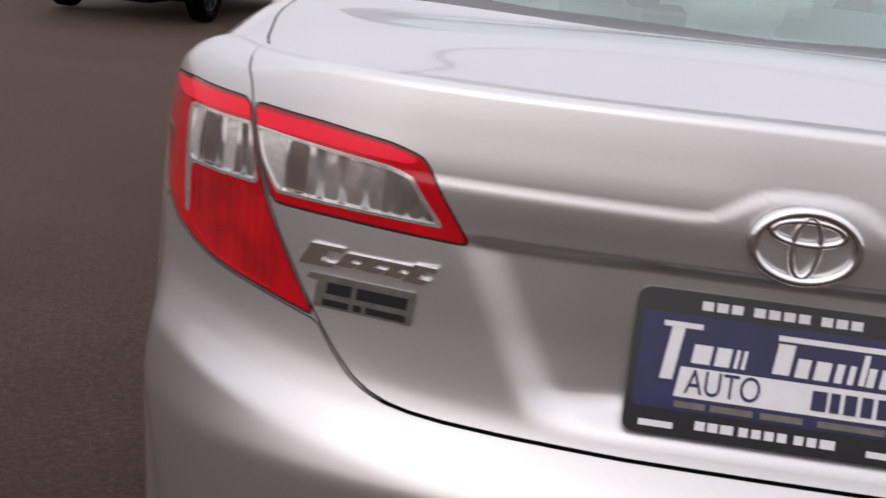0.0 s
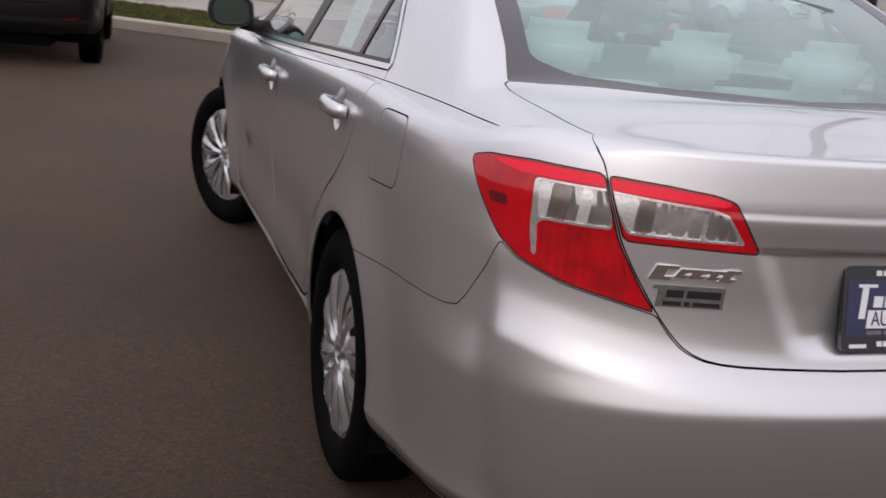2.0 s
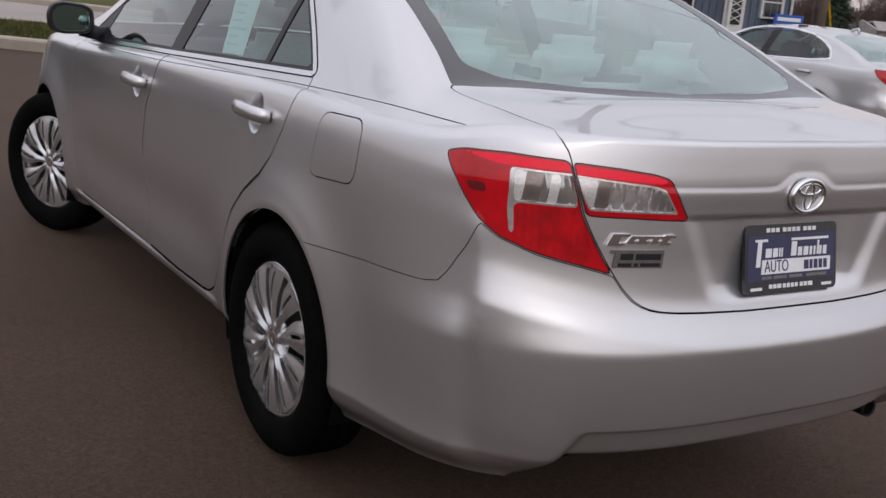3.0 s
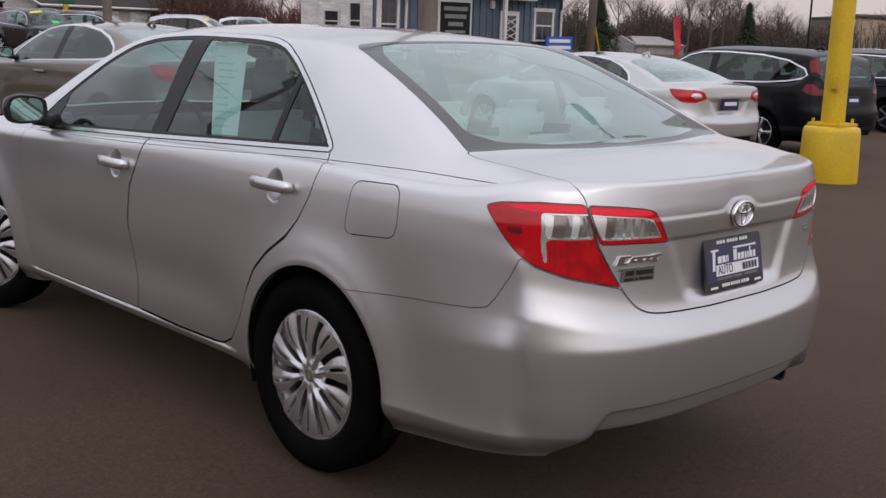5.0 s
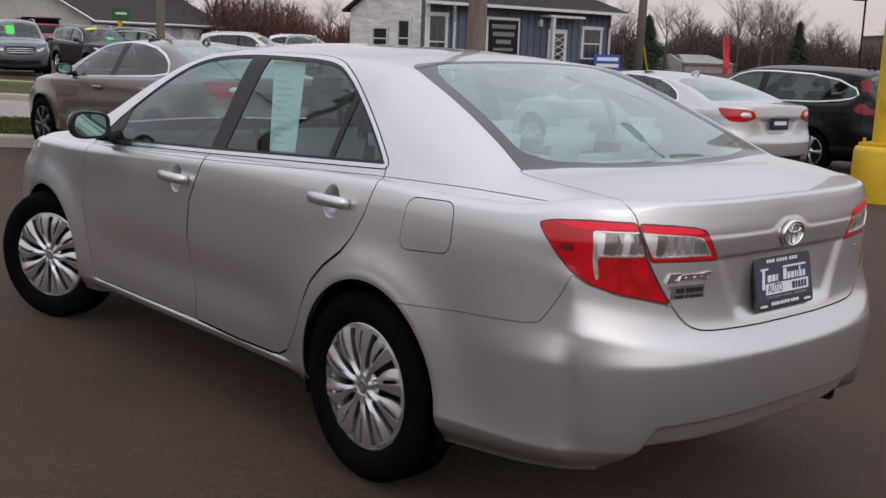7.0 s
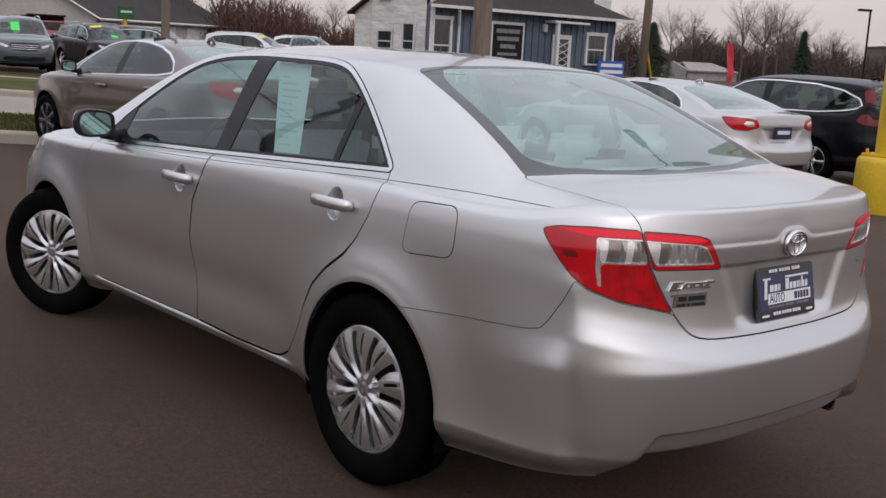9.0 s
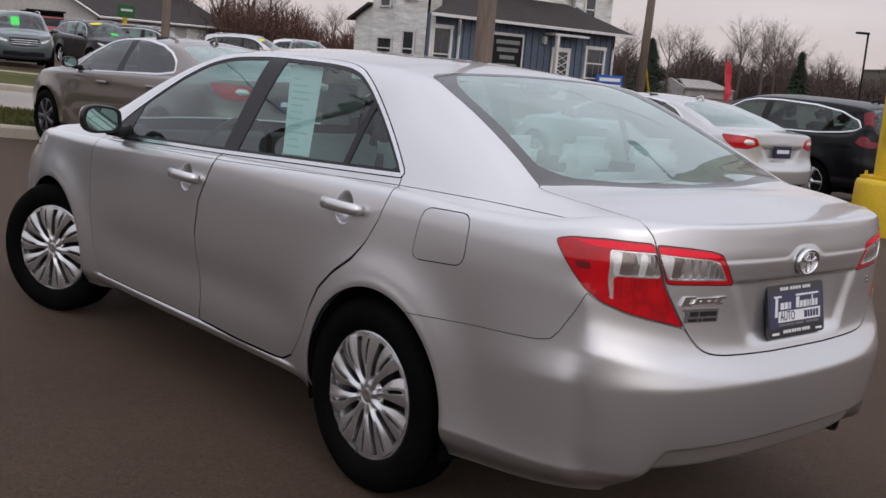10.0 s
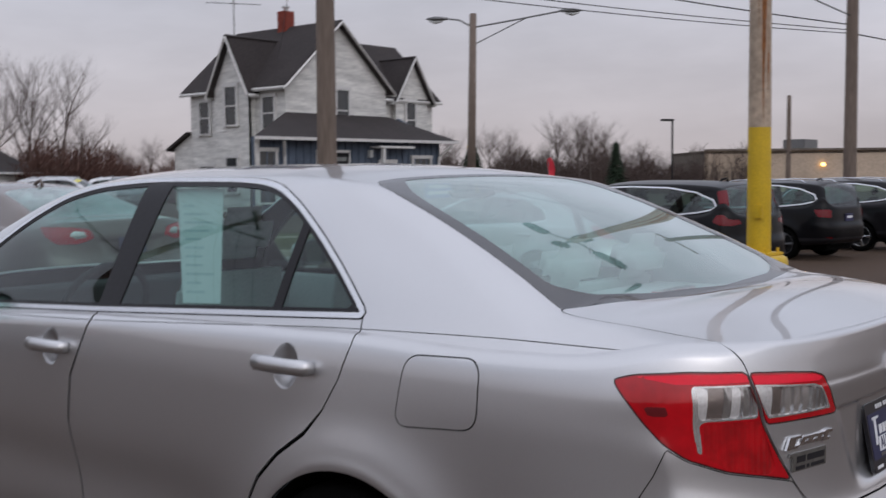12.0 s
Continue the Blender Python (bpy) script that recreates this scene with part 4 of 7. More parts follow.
BACKLIGHT = [(-0.3, 0.215), (0.40, 0.215), (0.505, 0.198), (0.548, 0.15), (0.572, 0.0), (0.600, -0.20), (0.636, -0.40), (0.672, -0.532), (0.60, -0.556), (0.42, -0.600), (0.20, -0.640), (0.0, -0.652), (-0.3, -0.652)]
BACK_CLEAR = rounded([(-0.3, 0.19), (0.41, 0.183), (0.485, 0.09), (0.515, 0.0), (0.553, -0.25), (0.592, -0.445), (0.52, -0.522), (0.34, -0.585), (0.0, -0.617), (-0.3, -0.617)], 0.03)
WINDSCREEN = [(-0.3, 1.60), (0.40, 1.59), (0.53, 1.62), (0.60, 1.90), (0.66, 2.30), (0.66, 2.52), (0.4, 2.60), (-0.3, 2.64)]
LID_TOP = [(-0.3, -0.645), (0.0, -0.645), (0.20, -0.633), (0.42, -0.593), (0.60, -0.550), (0.680, -0.530), (0.688, -0.60), (0.684, -0.68), (0.674, -0.75), (0.660, -0.82), (0.649, -0.87), (0.639, -0.901), (0.622, -0.935), (0.58, -1.2), (-0.3, -1.2)]
HOOD = [(-0.3, 2.66), (0.4, 2.62), (0.64, 2.56), (0.70, 2.70), (0.66, 3.2), (0.52, 3.6), (-0.3, 3.8)]

lamp_out = half.take(by_run(LAMP_OUT), 0.0008, above=True)
lamp_in = half.take(by_run(LAMP_IN), 0.0008, above=True)
bumper = half.take(lambda s: np.maximum(by_run(BUMPER)(s), s.V[:, 1] + 0.0), 0.0012, above=False)
lid_lo = half.take(by_run(LID_LOW), lambda s: 0.0014 * (1 - 0.7 * sstep(1.048, 1.062, s.V[:, 2])), above=False)
keep = half.lo
back_all = half.take(by_plan(BACKLIGHT), 0.0, below=False)
screen = half.take(by_plan(WINDSCREEN), 0.0, below=False)
dlo_f = by_side(DLO)
steep = lambda s: np.where((np.abs(s.V[:, 0]) > 0.45) & (s.V[:, 1] > -0.05) & (s.V[:, 1] < 2.3), dlo_f(s), 1.0)
glazing = half.take(lambda s: steep(s) - 0.0, 0.0, below=False)
trim = half.take(lambda s: steep(s) - 0.015, 0.0016, below=False)
lid_up = half.take(by_plan(LID_TOP), 0.0015, below=False)
hood = half.take(by_plan(HOOD), 0.002, below=False)
# the fine shoulder crease along doors and wings
crease = pchip([-0.80, -0.46, -0.25, -0.02, 0.50, 1.08, 1.60, 2.30], [1.050, 1.054, 1.050, 1.043, 1.018, 0.988, 0.968, 0.945])
half.groove(lambda s: s.V[:, 2] - crease(s.V[:, 1]), lambda s: np.where((np.abs(s.V[:, 0]) > 0.5) & (s.N[:, 2] < 0.93), 0.0011 * sstep(-0.76, -0.70, s.V[:, 1]) * sstep(2.2, 2.1, s.V[:, 1]), 0.0))
circle = lambda y, z: [(y + 0.050 * math.cos(2 * math.pi * k / 28), z - 0.004 + 0.060 * math.sin(2 * math.pi * k / 28)) for k in range(28)]
dishes = [half.take(by_side(circle(0.200, 0.940)), 0.0, above=False), half.take(by_side(circle(1.318, 0.892)), 0.0, above=False)]
fuel = half.take(by_side(FUEL), 0.0017, above=True)
wide = lambda s: 0.0022 + 0.0035 * sstep(0.86, 0.76, s.V[:, 2]) * sstep(0.45, 0.35, s.V[:, 1]) * sstep(0.50, 0.60, s.V[:, 2]) + 0.002 * sstep(0.36, 0.32, s.V[:, 2]) + 0.0016 * sstep(0.62, 0.68, s.V[:, 2]) * sstep(0.88, 0.82, s.V[:, 2]) * sstep(1.1, 1.15, s.V[:, 1])
rear_door = half.take(by_side(REAR_DOOR), wide)
front_door = half.take(by_side(FRONT_DOOR), 0.0022)
by_nose = lambda poly: (lambda s: np.where(s.V[:, 1] > 2.9, poly_dist(poly, sh.s[-1] - s.S, s.V[:, 2]), 1.0))
head_lamp = half.take(by_nose(rounded([(0.44, 0.70), (0.80, 0.80), (1.08, 0.835), (1.00, 0.74), (0.84, 0.655), (0.48, 0.62)], 0.02)), 0.002, above=False)
grille = half.take(by_nose(rounded([(-0.2, 0.665), (0.40, 0.655), (0.36, 0.585), (-0.2, 0.575)], 0.015)), 0.0, above=False)
front_bumper = half.take(by_side(FRONT_BUMPER), 0.002, above=False)

skin_part("body", both(half.lo.plus(half.up)), SILVER, hero, "silver painted roof, wings and sills")
skin_part("rear_bumper", both(bumper), SILVER, hero)
lid = skin_part("boot_lid", both(lid_lo.plus(lid_up)), SILVER, hero)
skin_part("bonnet", both(hood), SILVER, hero)
skin_part("front_bumper", both(front_bumper), SILVER, hero)
skin_part("grille", both(grille.moved(-0.008)), BLACK_TRIM, hero, "black grille")
for side in (0, 1):
    skin_part("headlamp", head_lamp.mirrored() if side else head_lamp, CLEAR_RIM, hero, "clear headlamp", rim=0.01)
    flip = (lambda s: s.mirrored()) if side else (lambda s: s)
    skin_part("rear_door", flip(rear_door), SILVER, hero)
    skin_part("front_door", flip(front_door), SILVER, hero)
    if not side:
        skin_part("fuel_door", flip(fuel).moved(0.0005), SILVER, hero)
    else:
        skin_part("body_panel", flip(fuel), SILVER, hero)
    skin_part("window_trim", flip(trim.moved(0.003)), BRIGHT, hero, "bright metal strip round the side windows", rim=0.008)

# inner dark shell, open at the windows
for yy, zz in ((0.200, 0.940), (1.318, 0.892)):
    inner_lo = inner_lo.cut(by_side(circle(yy, zz))(inner_lo) - 0.004)[1]
up2 = inner_up.cut(np.minimum.reduce([by_plan(BACKLIGHT)(inner_up), by_plan(WINDSCREEN)(inner_up), steep(inner_up)]))[1]
skin_part("inner_shell", both(inner_lo.plus(up2)), GAP, hero, rim=0)

# glazing
B_PILLAR = [(1.022, 1.0), (1.129, 1.0), (1.147, 1.5), (1.006, 1.5)]
DIVIDER = [(0.292, 1.0), (0.325, 1.0), (0.318, 1.5), (0.285, 1.5)]
pillar, rest = glazing.cut(by_side(B_PILLAR)(glazing))
divider, rest = rest.cut(by_side(DIVIDER)(rest))
edge, clear = rest.cut(-dlo_f(rest) - 0.011)
CORNER = [(1.98, 0.9), (2.4, 0.9), (2.4, 1.4), (2.06, 1.4)]
corner, clear = clear.cut(by_side(CORNER)(clear))
for side in (0, 1):
    flip = (lambda s: s.mirrored()) if side else (lambda s: s)
    skin_part("pillar_trim", flip(pillar.moved(0.001)), BLACK_TRIM, hero, "black pillar trim between the side windows")
    skin_part("window_divider", flip(divider.moved(0.001)), BLACK_TRIM, hero)
    skin_part("window_seal", flip(edge), BLACK_TRIM, hero)
    skin_part("mirror_corner", flip(corner), BLACK_TRIM, hero)
    for lo_y, hi_y, nm in ((-0.1, 0.30, "quarter_window"), (0.30, 1.08, "rear_side_window"), (1.08, 2.3, "front_side_window")):
        pane = clear.cut(np.maximum(clear.V[:, 1] - hi_y, lo_y - clear.V[:, 1]))[0]
        skin_part(nm, flip(pane.moved(-0.002)), GLASS, hero, "tinted side window", rim=0)
bg, bf = back_all.cut(by_plan(BACK_CLEAR)(back_all))
skin_part("rear_window", both(bg.moved(-0.001)), REAR_GLASS, hero, "tinted rear window", rim=0)
skin_part("rear_window_border", both(bf), FRIT, hero, "dark printed border of the rear window")
skin_part("windscreen", both(screen.moved(-0.002)), SCREEN_GLASS, hero, "tinted windscreen", rim=0)

# tail lamps: outer body on the wing, inner body on the boot lid
OUT_FRAME = rounded([(0.648, 0.985), (0.784, 0.987), (0.788, 0.980), (0.778, 0.900), (0.768, 0.846), (0.757, 0.848), (0.764, 0.905), (0.758, 0.913), (0.629, 0.913), (0.640, 0.955)], 0.004)
OUT_CLEAR = rounded([(0.648, 0.981), (0.778, 0.983), (0.769, 0.917), (0.632, 0.917)], 0.003)
OUT_LOW = rounded([(0.757, 0.909), (0.750, 0.84), (0.700, 0.812), (0.60, 0.79), (0.575, 0.80), (0.600, 0.86), (0.622, 0.907)], 0.01)
SIDE_REFLEX = [(0.885, 0.945), (0.84, 0.945), (0.83, 0.925), (0.872, 0.925)]
IN_FRAME = rounded([(0.650, 0.984), (0.46, 0.968), (0.430, 0.960), (0.384, 0.905), (0.602, 0.909), (0.628, 0.945)], 0.005)
IN_CLEAR = rounded([(0.642, 0.980), (0.462, 0.963), (0.434, 0.956), (0.393, 0.9085), (0.600, 0.913), (0.624, 0.945)], 0.004)
TOP_BAND_OUT = [(0.55, 0.990), (0.82, 0.990), (0.90, 1.004), (0.9, 1.006), (0.80, 1.010), (0.664, 1.007), (0.55, 1.007)]
TOP_BAND_IN = [(0.70, 0.988), (0.44, 0.972), (0.425, 0.975), (0.43, 0.980), (0.46, 0.988), (0.55, 0.997), (0.70, 1.005)]


# clear lamp cells: their dark brownish reflection is put into the base colour
REFLECTED_BROWN = mat("reflected_brown_optic", (0.30, 0.255, 0.235), 0.18, 0.7, coat=1.0, grain=0.15, scale=60, bump=0.06, bscale=60)
PALE_OPTIC = mat("pale_optic", (0.88, 0.87, 0.86), 0.22, 0.6, coat=1.0, grain=0.12, scale=140, bump=0.10, bscale=140)
GREY_OPTIC = ribbed("grey_optic", (0.55, 0.54, 0.53), 0.16, 0.8, 16, "X", depth=0.4)


def cell(poly, s0, s1):
    """The part of an outline between two stations of the run."""
    f = by_run(poly)
    return lambda sk: np.maximum(f(sk), np.abs(sk.S - (s0 + s1) / 2) - (s1 - s0) / 2)


def lamp(name, sk, cuts, side, label):
    root = new(name)
    flip = (lambda s: s.mirrored()) if side else (lambda s: s)
    edge_, sk = sk.cut(-cuts[0][1](sk) - 0.003)
    skin_part("lamp_rim", flip(edge_.moved(-0.001)), cuts[0][2], root, rim=0.012)
    for nm, f, m_, out in cuts[1:]:
        got, sk = sk.cut(f(sk))
        skin_part(nm, flip(got.moved(out)), m_, root, rim=0.004)
    skin_part("lens", flip(sk), RED_LENS, root, rim=0.004)
    hang(root, hero, label)


RED_DARK = mat("red_lens_edge", (0.14, 0.004, 0.008), 0.2, coat=1.0, grain=0.1)
for side in (0, 1):
    lamp("tail_lamp", lamp_out, [("", by_run(LAMP_OUT), RED_DARK), ("bead_strip", cell(OUT_CLEAR, 0.752, 0.80), PALE_OPTIC, -0.002), ("reflector", cell(OUT_CLEAR, 0.715, 0.752), REFLECTED_BROWN, -0.006), ("reflector", cell(OUT_CLEAR, 0.676, 0.697), PALE_OPTIC, -0.004), ("indicator_lens", by_run(OUT_CLEAR), GREY_OPTIC, -0.004), ("lamp_frame", by_run(OUT_FRAME), CLEAR_RIM, 0.0005), ("brake_lens", by_run(OUT_LOW), RED_DEEP, -0.001), ("upper_band", by_run(TOP_BAND_OUT), RED_BRIGHT, 0.0005), ("side_reflector", by_run(SIDE_REFLEX), RED_DARK, 0.0005)], side, "red and clear tail lamp on the rear wing")
    lamp("reversing_lamp", lamp_in, [("", by_run(LAMP_IN), RED_DARK), ("bead_strip", cell(IN_CLEAR, 0.595, 0.66), PALE_OPTIC, -0.002), ("reflector", cell(IN_CLEAR, 0.562, 0.592), REFLECTED_BROWN, -0.006), ("reflector", cell(IN_CLEAR, 0.38, 0.462), GREY_OPTIC, -0.003), ("clear_lens", by_run(IN_CLEAR), CLEAR_OPTIC, -0.004), ("lamp_frame", by_run(IN_FRAME), CLEAR_RIM, 0.0005), ("upper_band", by_run(TOP_BAND_IN), RED_BRIGHT, 0.0005)], side, "red and clear lamp on the boot lid")

place_wheels(hero, HERO)
wells(hero, HERO)
for sx in (-1, 1):
    mirror(hero, HERO, sx)
    door_handle(hero, sh, 0.200, 0.940, SILVER, sx, dish=dishes[0])
    door_handle(hero, sh, 1.318, 0.892, SILVER, sx, lock=True, dish=dishes[1])


# ---- the saloon's plate, badges, cabin and small parts ----
def rear_frame(x, z, tilt_up=(0, 0.18, 0.98), out=0.004):
    """A pose on the boot lid at (x, z): x right, y up, z out of the lid."""
    sk = lid_lo
    i = int(np.argmin((sk.V[:, 0] + abs(x)) ** 2 + (sk.V[:, 2] - z) ** 2))
    p, n = Vector(sk.V[i]), Vector(sk.N[i])
    if x > 0:
        p.x, n.x = -p.x, -n.x
    return p, n.normalized()


def lid_pose(x, z, out=0.003):
    p, n = rear_frame(x, z)
    up = Vector((0, 0, 1))
    xa = up.cross(n).normalized()
    ya = n.cross(xa).normalized()
    m = Matrix((xa, ya, n)).transposed().to_4x4()
    return Matrix.Translation(p + n * out) @ m


PLATE_UP = Vector((0, 0.030, 0.152)).normalized()
PLATE_OUT = Vector((1, 0, 0)).cross(PLATE_UP)
pm = Matrix.Translation((0, -1.051, 0.788)) @ Matrix((Vector((1, 0, 0)), PLATE_UP, PLATE_OUT)).transposed().to_4x4()
plate = new("number_plate")
part("plate_frame", prism(rounded([(-0.160, -0.082), (0.160, -0.082), (0.160, 0.082), (-0.160, 0.082)], 0.016), 0.010, m=pm), PLATE_BLACK, plate, "black plastic dealer plate frame")
part("plate_panel", prism(rounded([(-0.152, -0.052), (0.152, -0.052), (0.152, 0.056), (-0.152, 0.056)], 0.006), 0.0108, m=pm), PLATE_BLUE, plate, "dark blue dealer plate insert")


def bars(name, spans, y, h, material, parent, m, z=0.011, slant=0.0):
    """Plain bars in place of lettering: spans of (start, end)."""
    for a, b in spans:
        k = slant * h
        part(name, prism([(a, y - h / 2), (b, y - h / 2), (b + k, y + h / 2), (a + k, y + h / 2)], 0.0012, m=m @ Matrix.Translation((0, 0, z))), material, parent)


bars("text_bar", [(-0.090, -0.078), (-0.074, -0.062), (-0.058, -0.046), (-0.034, -0.022), (-0.018, -0.006), (-0.002, 0.010), (0.014, 0.026), (0.038, 0.050), (0.054, 0.066), (0.070, 0.082)], 0.068, 0.010, PLATE_WHITE, plate, pm, 0.0102)
bars("text_bar", [(-0.006, 0.012), (0.086, 0.092)], 0.021, 0.034, PLATE_WHITE, plate, pm, slant=0.1)
bars("text_bar", [(-0.094, -0.074), (-0.069, -0.053), (-0.048, -0.044), (-0.040, -0.036), (0.018, 0.032), (0.038, 0.054), (0.060, 0.068), (0.074, 0.080), (0.094, 0.102), (0.108, 0.120)], 0.014, 0.021, PLATE_WHITE, plate, pm, slant=0.1)
bars("text_bar", [(-0.128, -0.086), (-0.004, 0.128)], 0.044, 0.006, PLATE_WHITE, plate, pm)
bars("text_bar", [(-0.126, -0.112)], 0.012, 0.060, PLATE_WHITE, plate, pm, slant=0.12)
part("white_panel", prism([(-0.108, -0.036), (0.134, -0.036), (0.136, -0.002), (-0.104, -0.002)], 0.0012, m=pm @ Matrix.Translation((0, 0, 0.0109))), PLATE_WHITE, plate)
lettering("lettering", "AUTO", 0.040, pm @ Matrix.Translation((-0.056, -0.019, 0.0124)), PLATE_BLUE, plate, 0.0006, 0.082)
bars("text_bar", [(0.040, 0.056), (0.060, 0.070), (0.075, 0.088), (0.093, 0.105), (0.110, 0.122)], -0.019, 0.022, PLATE_BLUE, plate, pm, 0.0119)
bars("text_bar", [(-0.106, -0.072), (-0.066, -0.020), (-0.012, 0.034), (0.050, 0.122)], -0.0445, 0.007, BADGE, plate, pm)
bars("text_bar", [(-0.080, -0.069), (-0.066, -0.055), (-0.052, -0.038), (-0.032, -0.022), (-0.018, -0.008), (-0.004, 0.006), (0.010, 0.020), (0.028, 0.038), (0.042, 0.052), (0.056, 0.072)], -0.066, 0.010, PLATE_WHITE, plate, pm, 0.0102)
bars("text_bar", [(-0.142, -0.104), (0.106, 0.142)], -0.070, 0.007, PLATE_WHITE, plate, pm, 0.0102)
hang(plate, hero, "dark blue dealer plate with white bars in a black frame")

# emblem: an oval ring with two inner ovals
em = lid_pose(-0.001, 0.944, 0.002)


def oval(rx, ry, cx, cy, r, m, n=40):
    pts = [m @ Vector((cx + rx * math.cos(2 * math.pi * k / n), cy + ry * math.sin(2 * math.pi * k / n), 0)) for k in range(n + 1)]
    return tube(pts, r, 8, caps=False)


emblem = new("emblem")
part("emblem_back", prism([(0.060 * math.cos(2 * math.pi * k / 40), 0.043 * math.sin(2 * math.pi * k / 40)) for k in range(40)], 0.003, m=em), SILVER, emblem)
em2 = em @ Matrix.Translation((0, 0, 0.006))
part("ring", oval(0.054, 0.038, 0, 0, 0.0062, em2), CHROME, emblem, smooth=True)
part("ring", oval(0.037, 0.013, 0, 0.016, 0.0046, em2), CHROME, emblem, smooth=True)
part("ring", oval(0.014, 0.033, 0, 0, 0.0046, em2), CHROME, emblem, smooth=True)
hang(emblem, hero, "chrome oval emblem on the boot lid")

# model badge and dealer badge, as plain shapes
bmr = lid_pose(-0.47, 0.848, 0.0)
badge = new("model_badge")
x0 = -0.084
for k, (w_, h_) in enumerate(((0.046, 0.026), (0.026, 0.017), (0.034, 0.017), (0.024, 0.017), (0.028, 0.022))):
    part("chrome_bar", prism([(x0, -h_ / 2), (x0 + w_ * 0.84, -h_ / 2), (x0 + w_ * 0.84 + 0.010, -h_ / 2 + 0.006), (x0 + w_ * 0.45 + 0.008, -h_ / 2 + 0.006), (x0 + w_ * 0.5 + 0.012, h_ / 2 - 0.006), (x0 + w_ * 0.84 + 0.016, h_ / 2 - 0.006), (x0 + w_ * 0.84 + 0.018, h_ / 2), (x0 + 0.014, h_ / 2)], 0.006, m=bmr @ Matrix.Translation((0, 0, -0.002))), CHROME, badge)
    x0 += w_
hang(badge, hero, "small slanted chrome badge on the boot lid")
bmd = lid_pose(-0.470, 0.808, 0.0)
dealer = new("dealer_badge")
part("badge_plate", prism([(-0.062, -0.020), (0.062, -0.020), (0.064, 0.020), (-0.068, 0.020), (-0.072, 0.013), (-0.058, 0.012)], 0.004, m=bmd @ Matrix.Translation((0, 0, -0.001))), BADGE, dealer)
bars("badge_bar", [(-0.046, -0.014), (-0.008, 0.056)], 0.005, 0.014, PLATE_BLACK, dealer, bmd, 0.0025, 0.1)
bars("badge_bar", [(-0.050, -0.016), (-0.010, 0.000), (0.006, 0.056)], -0.013, 0.008, PLATE_BLACK, dealer, bmd, 0.0025)
hang(dealer, hero, "small grey dealer badge under the model badge")
bmt = lid_pose(0.47, 0.845, 0.0)
grade = new("grade_badge")
for a, b in ((-0.02, -0.002), (0.004, 0.022)):
    part("chrome_bar", prism([(a, -0.010), (b, -0.010), (b, -0.005), (a + 0.006, -0.005), (a + 0.006, 0.010), (a, 0.010)], 0.004, m=bmt), CHROME, grade)
hang(grade, hero, "tiny chrome badge on the boot lid")

# exhaust tip
part("exhaust_tip", lathe([(-0.930, 0.022), (-0.935, 0.026), (-0.925, 0.028), (-0.70, 0.028)], 20, "Y", at=(0.60, 0, 0.272)), STEEL, hero, "dark steel exhaust tip", smooth=True)

# cabin
for x in (-0.36, 0.36):
    seat(hero, x, 1.12, 0.44, CLOTH, 0.60)
bench = new("rear_bench")
part("bench_back", box((1.24, 0.16, 0.60), (0, 0.02, 0.80), Matrix.Rotation(radians(18), 4, "X"), 0.07, 4), CLOTH, bench, smooth=True)
for x in (-0.40, 0.0, 0.40):
    part("head_restraint", box((0.27, 0.11, 0.16), (x, -0.115, 1.155), Matrix.Rotation(radians(18), 4, "X"), 0.054, 5), CLOTH, bench, smooth=True)
hang(bench, hero, "light grey rear bench with three head restraints")
part("rear_shelf", box((1.16, 0.42, 0.03), (0, -0.30, 1.045), None, 0.012), CLOTH, hero, "light grey parcel shelf")
part("cabin_floor", box((1.35, 2.3, 0.04), (0, 1.1, 0.36)), DARK_CLOTH, hero)
part("dashboard", box((1.36, 0.50, 0.30), (0, 2.12, 0.84), None, 0.08, 3), DARK_CLOTH, hero, smooth=True)
part("steering_wheel", tube([(-0.36 + 0.185 * math.cos(a), 1.78 - 0.07 * math.sin(a), 0.93 + 0.17 * math.sin(a)) for a in np.linspace(0, 2 * math.pi, 30)], 0.014, 8, caps=False), DARK_CLOTH, hero, smooth=True)
part("third_brake_lamp", box((0.22, 0.05, 0.035), (0, -0.46, 1.085), None, 0.01), RED_DEEP, hero)
for sx in (-1, 1):
    part("door_card", box((0.03, 1.70, 0.44), (sx * 0.76, 1.26, 0.76), None, 0.01), CLOTH, hero)
    if sx > 0:
        part("grab_handle", tube([(sx * 0.60, 0.62, 1.36), (sx * 0.575, 0.66, 1.345), (sx * 0.575, 0.80, 1.345), (sx * 0.60, 0.84, 1.36)], 0.011, 6), HEADLINER, hero)
head = Skin(sh.upper.V, sh.upper.T, sh.upper.N, sh.upper.S).cut(np.maximum(np.abs(sh.upper.V[:, 1] - 0.92) - 0.66, np.abs(sh.upper.V[:, 0]) - 0.545))[0].moved(-0.022)
skin_part("headliner", both(head), HEADLINER, hero, rim=0)

# window sticker hanging inside the rear side window, with faint printed lines
SA, SB, SC, SD = Vector((-0.575, 1.015, 1.390)), Vector((-0.575, 0.785, 1.390)), Vector((-0.752, 0.595, 1.062)), Vector((-0.752, 0.765, 1.052))
sx_ = (SB - SA).normalized()
sy_ = ((SA + SB) / 2 - (SC + SD) / 2).normalized()
sz_ = sx_.cross(sy_).normalized()
sy_ = sz_.cross(sx_)
m_st = Matrix.Translation((SA + SB + SC + SD) / 4) @ Matrix((sx_, sy_, sz_)).transposed().to_4x4()
inv_ = m_st.inverted()
CORN = [tuple((inv_ @ v)[:2]) for v in (SD, SC, SB, SA)]
st = new("window_sticker")
part("sheet", prism(CORN, 0.001, m=m_st), PAPER, st)
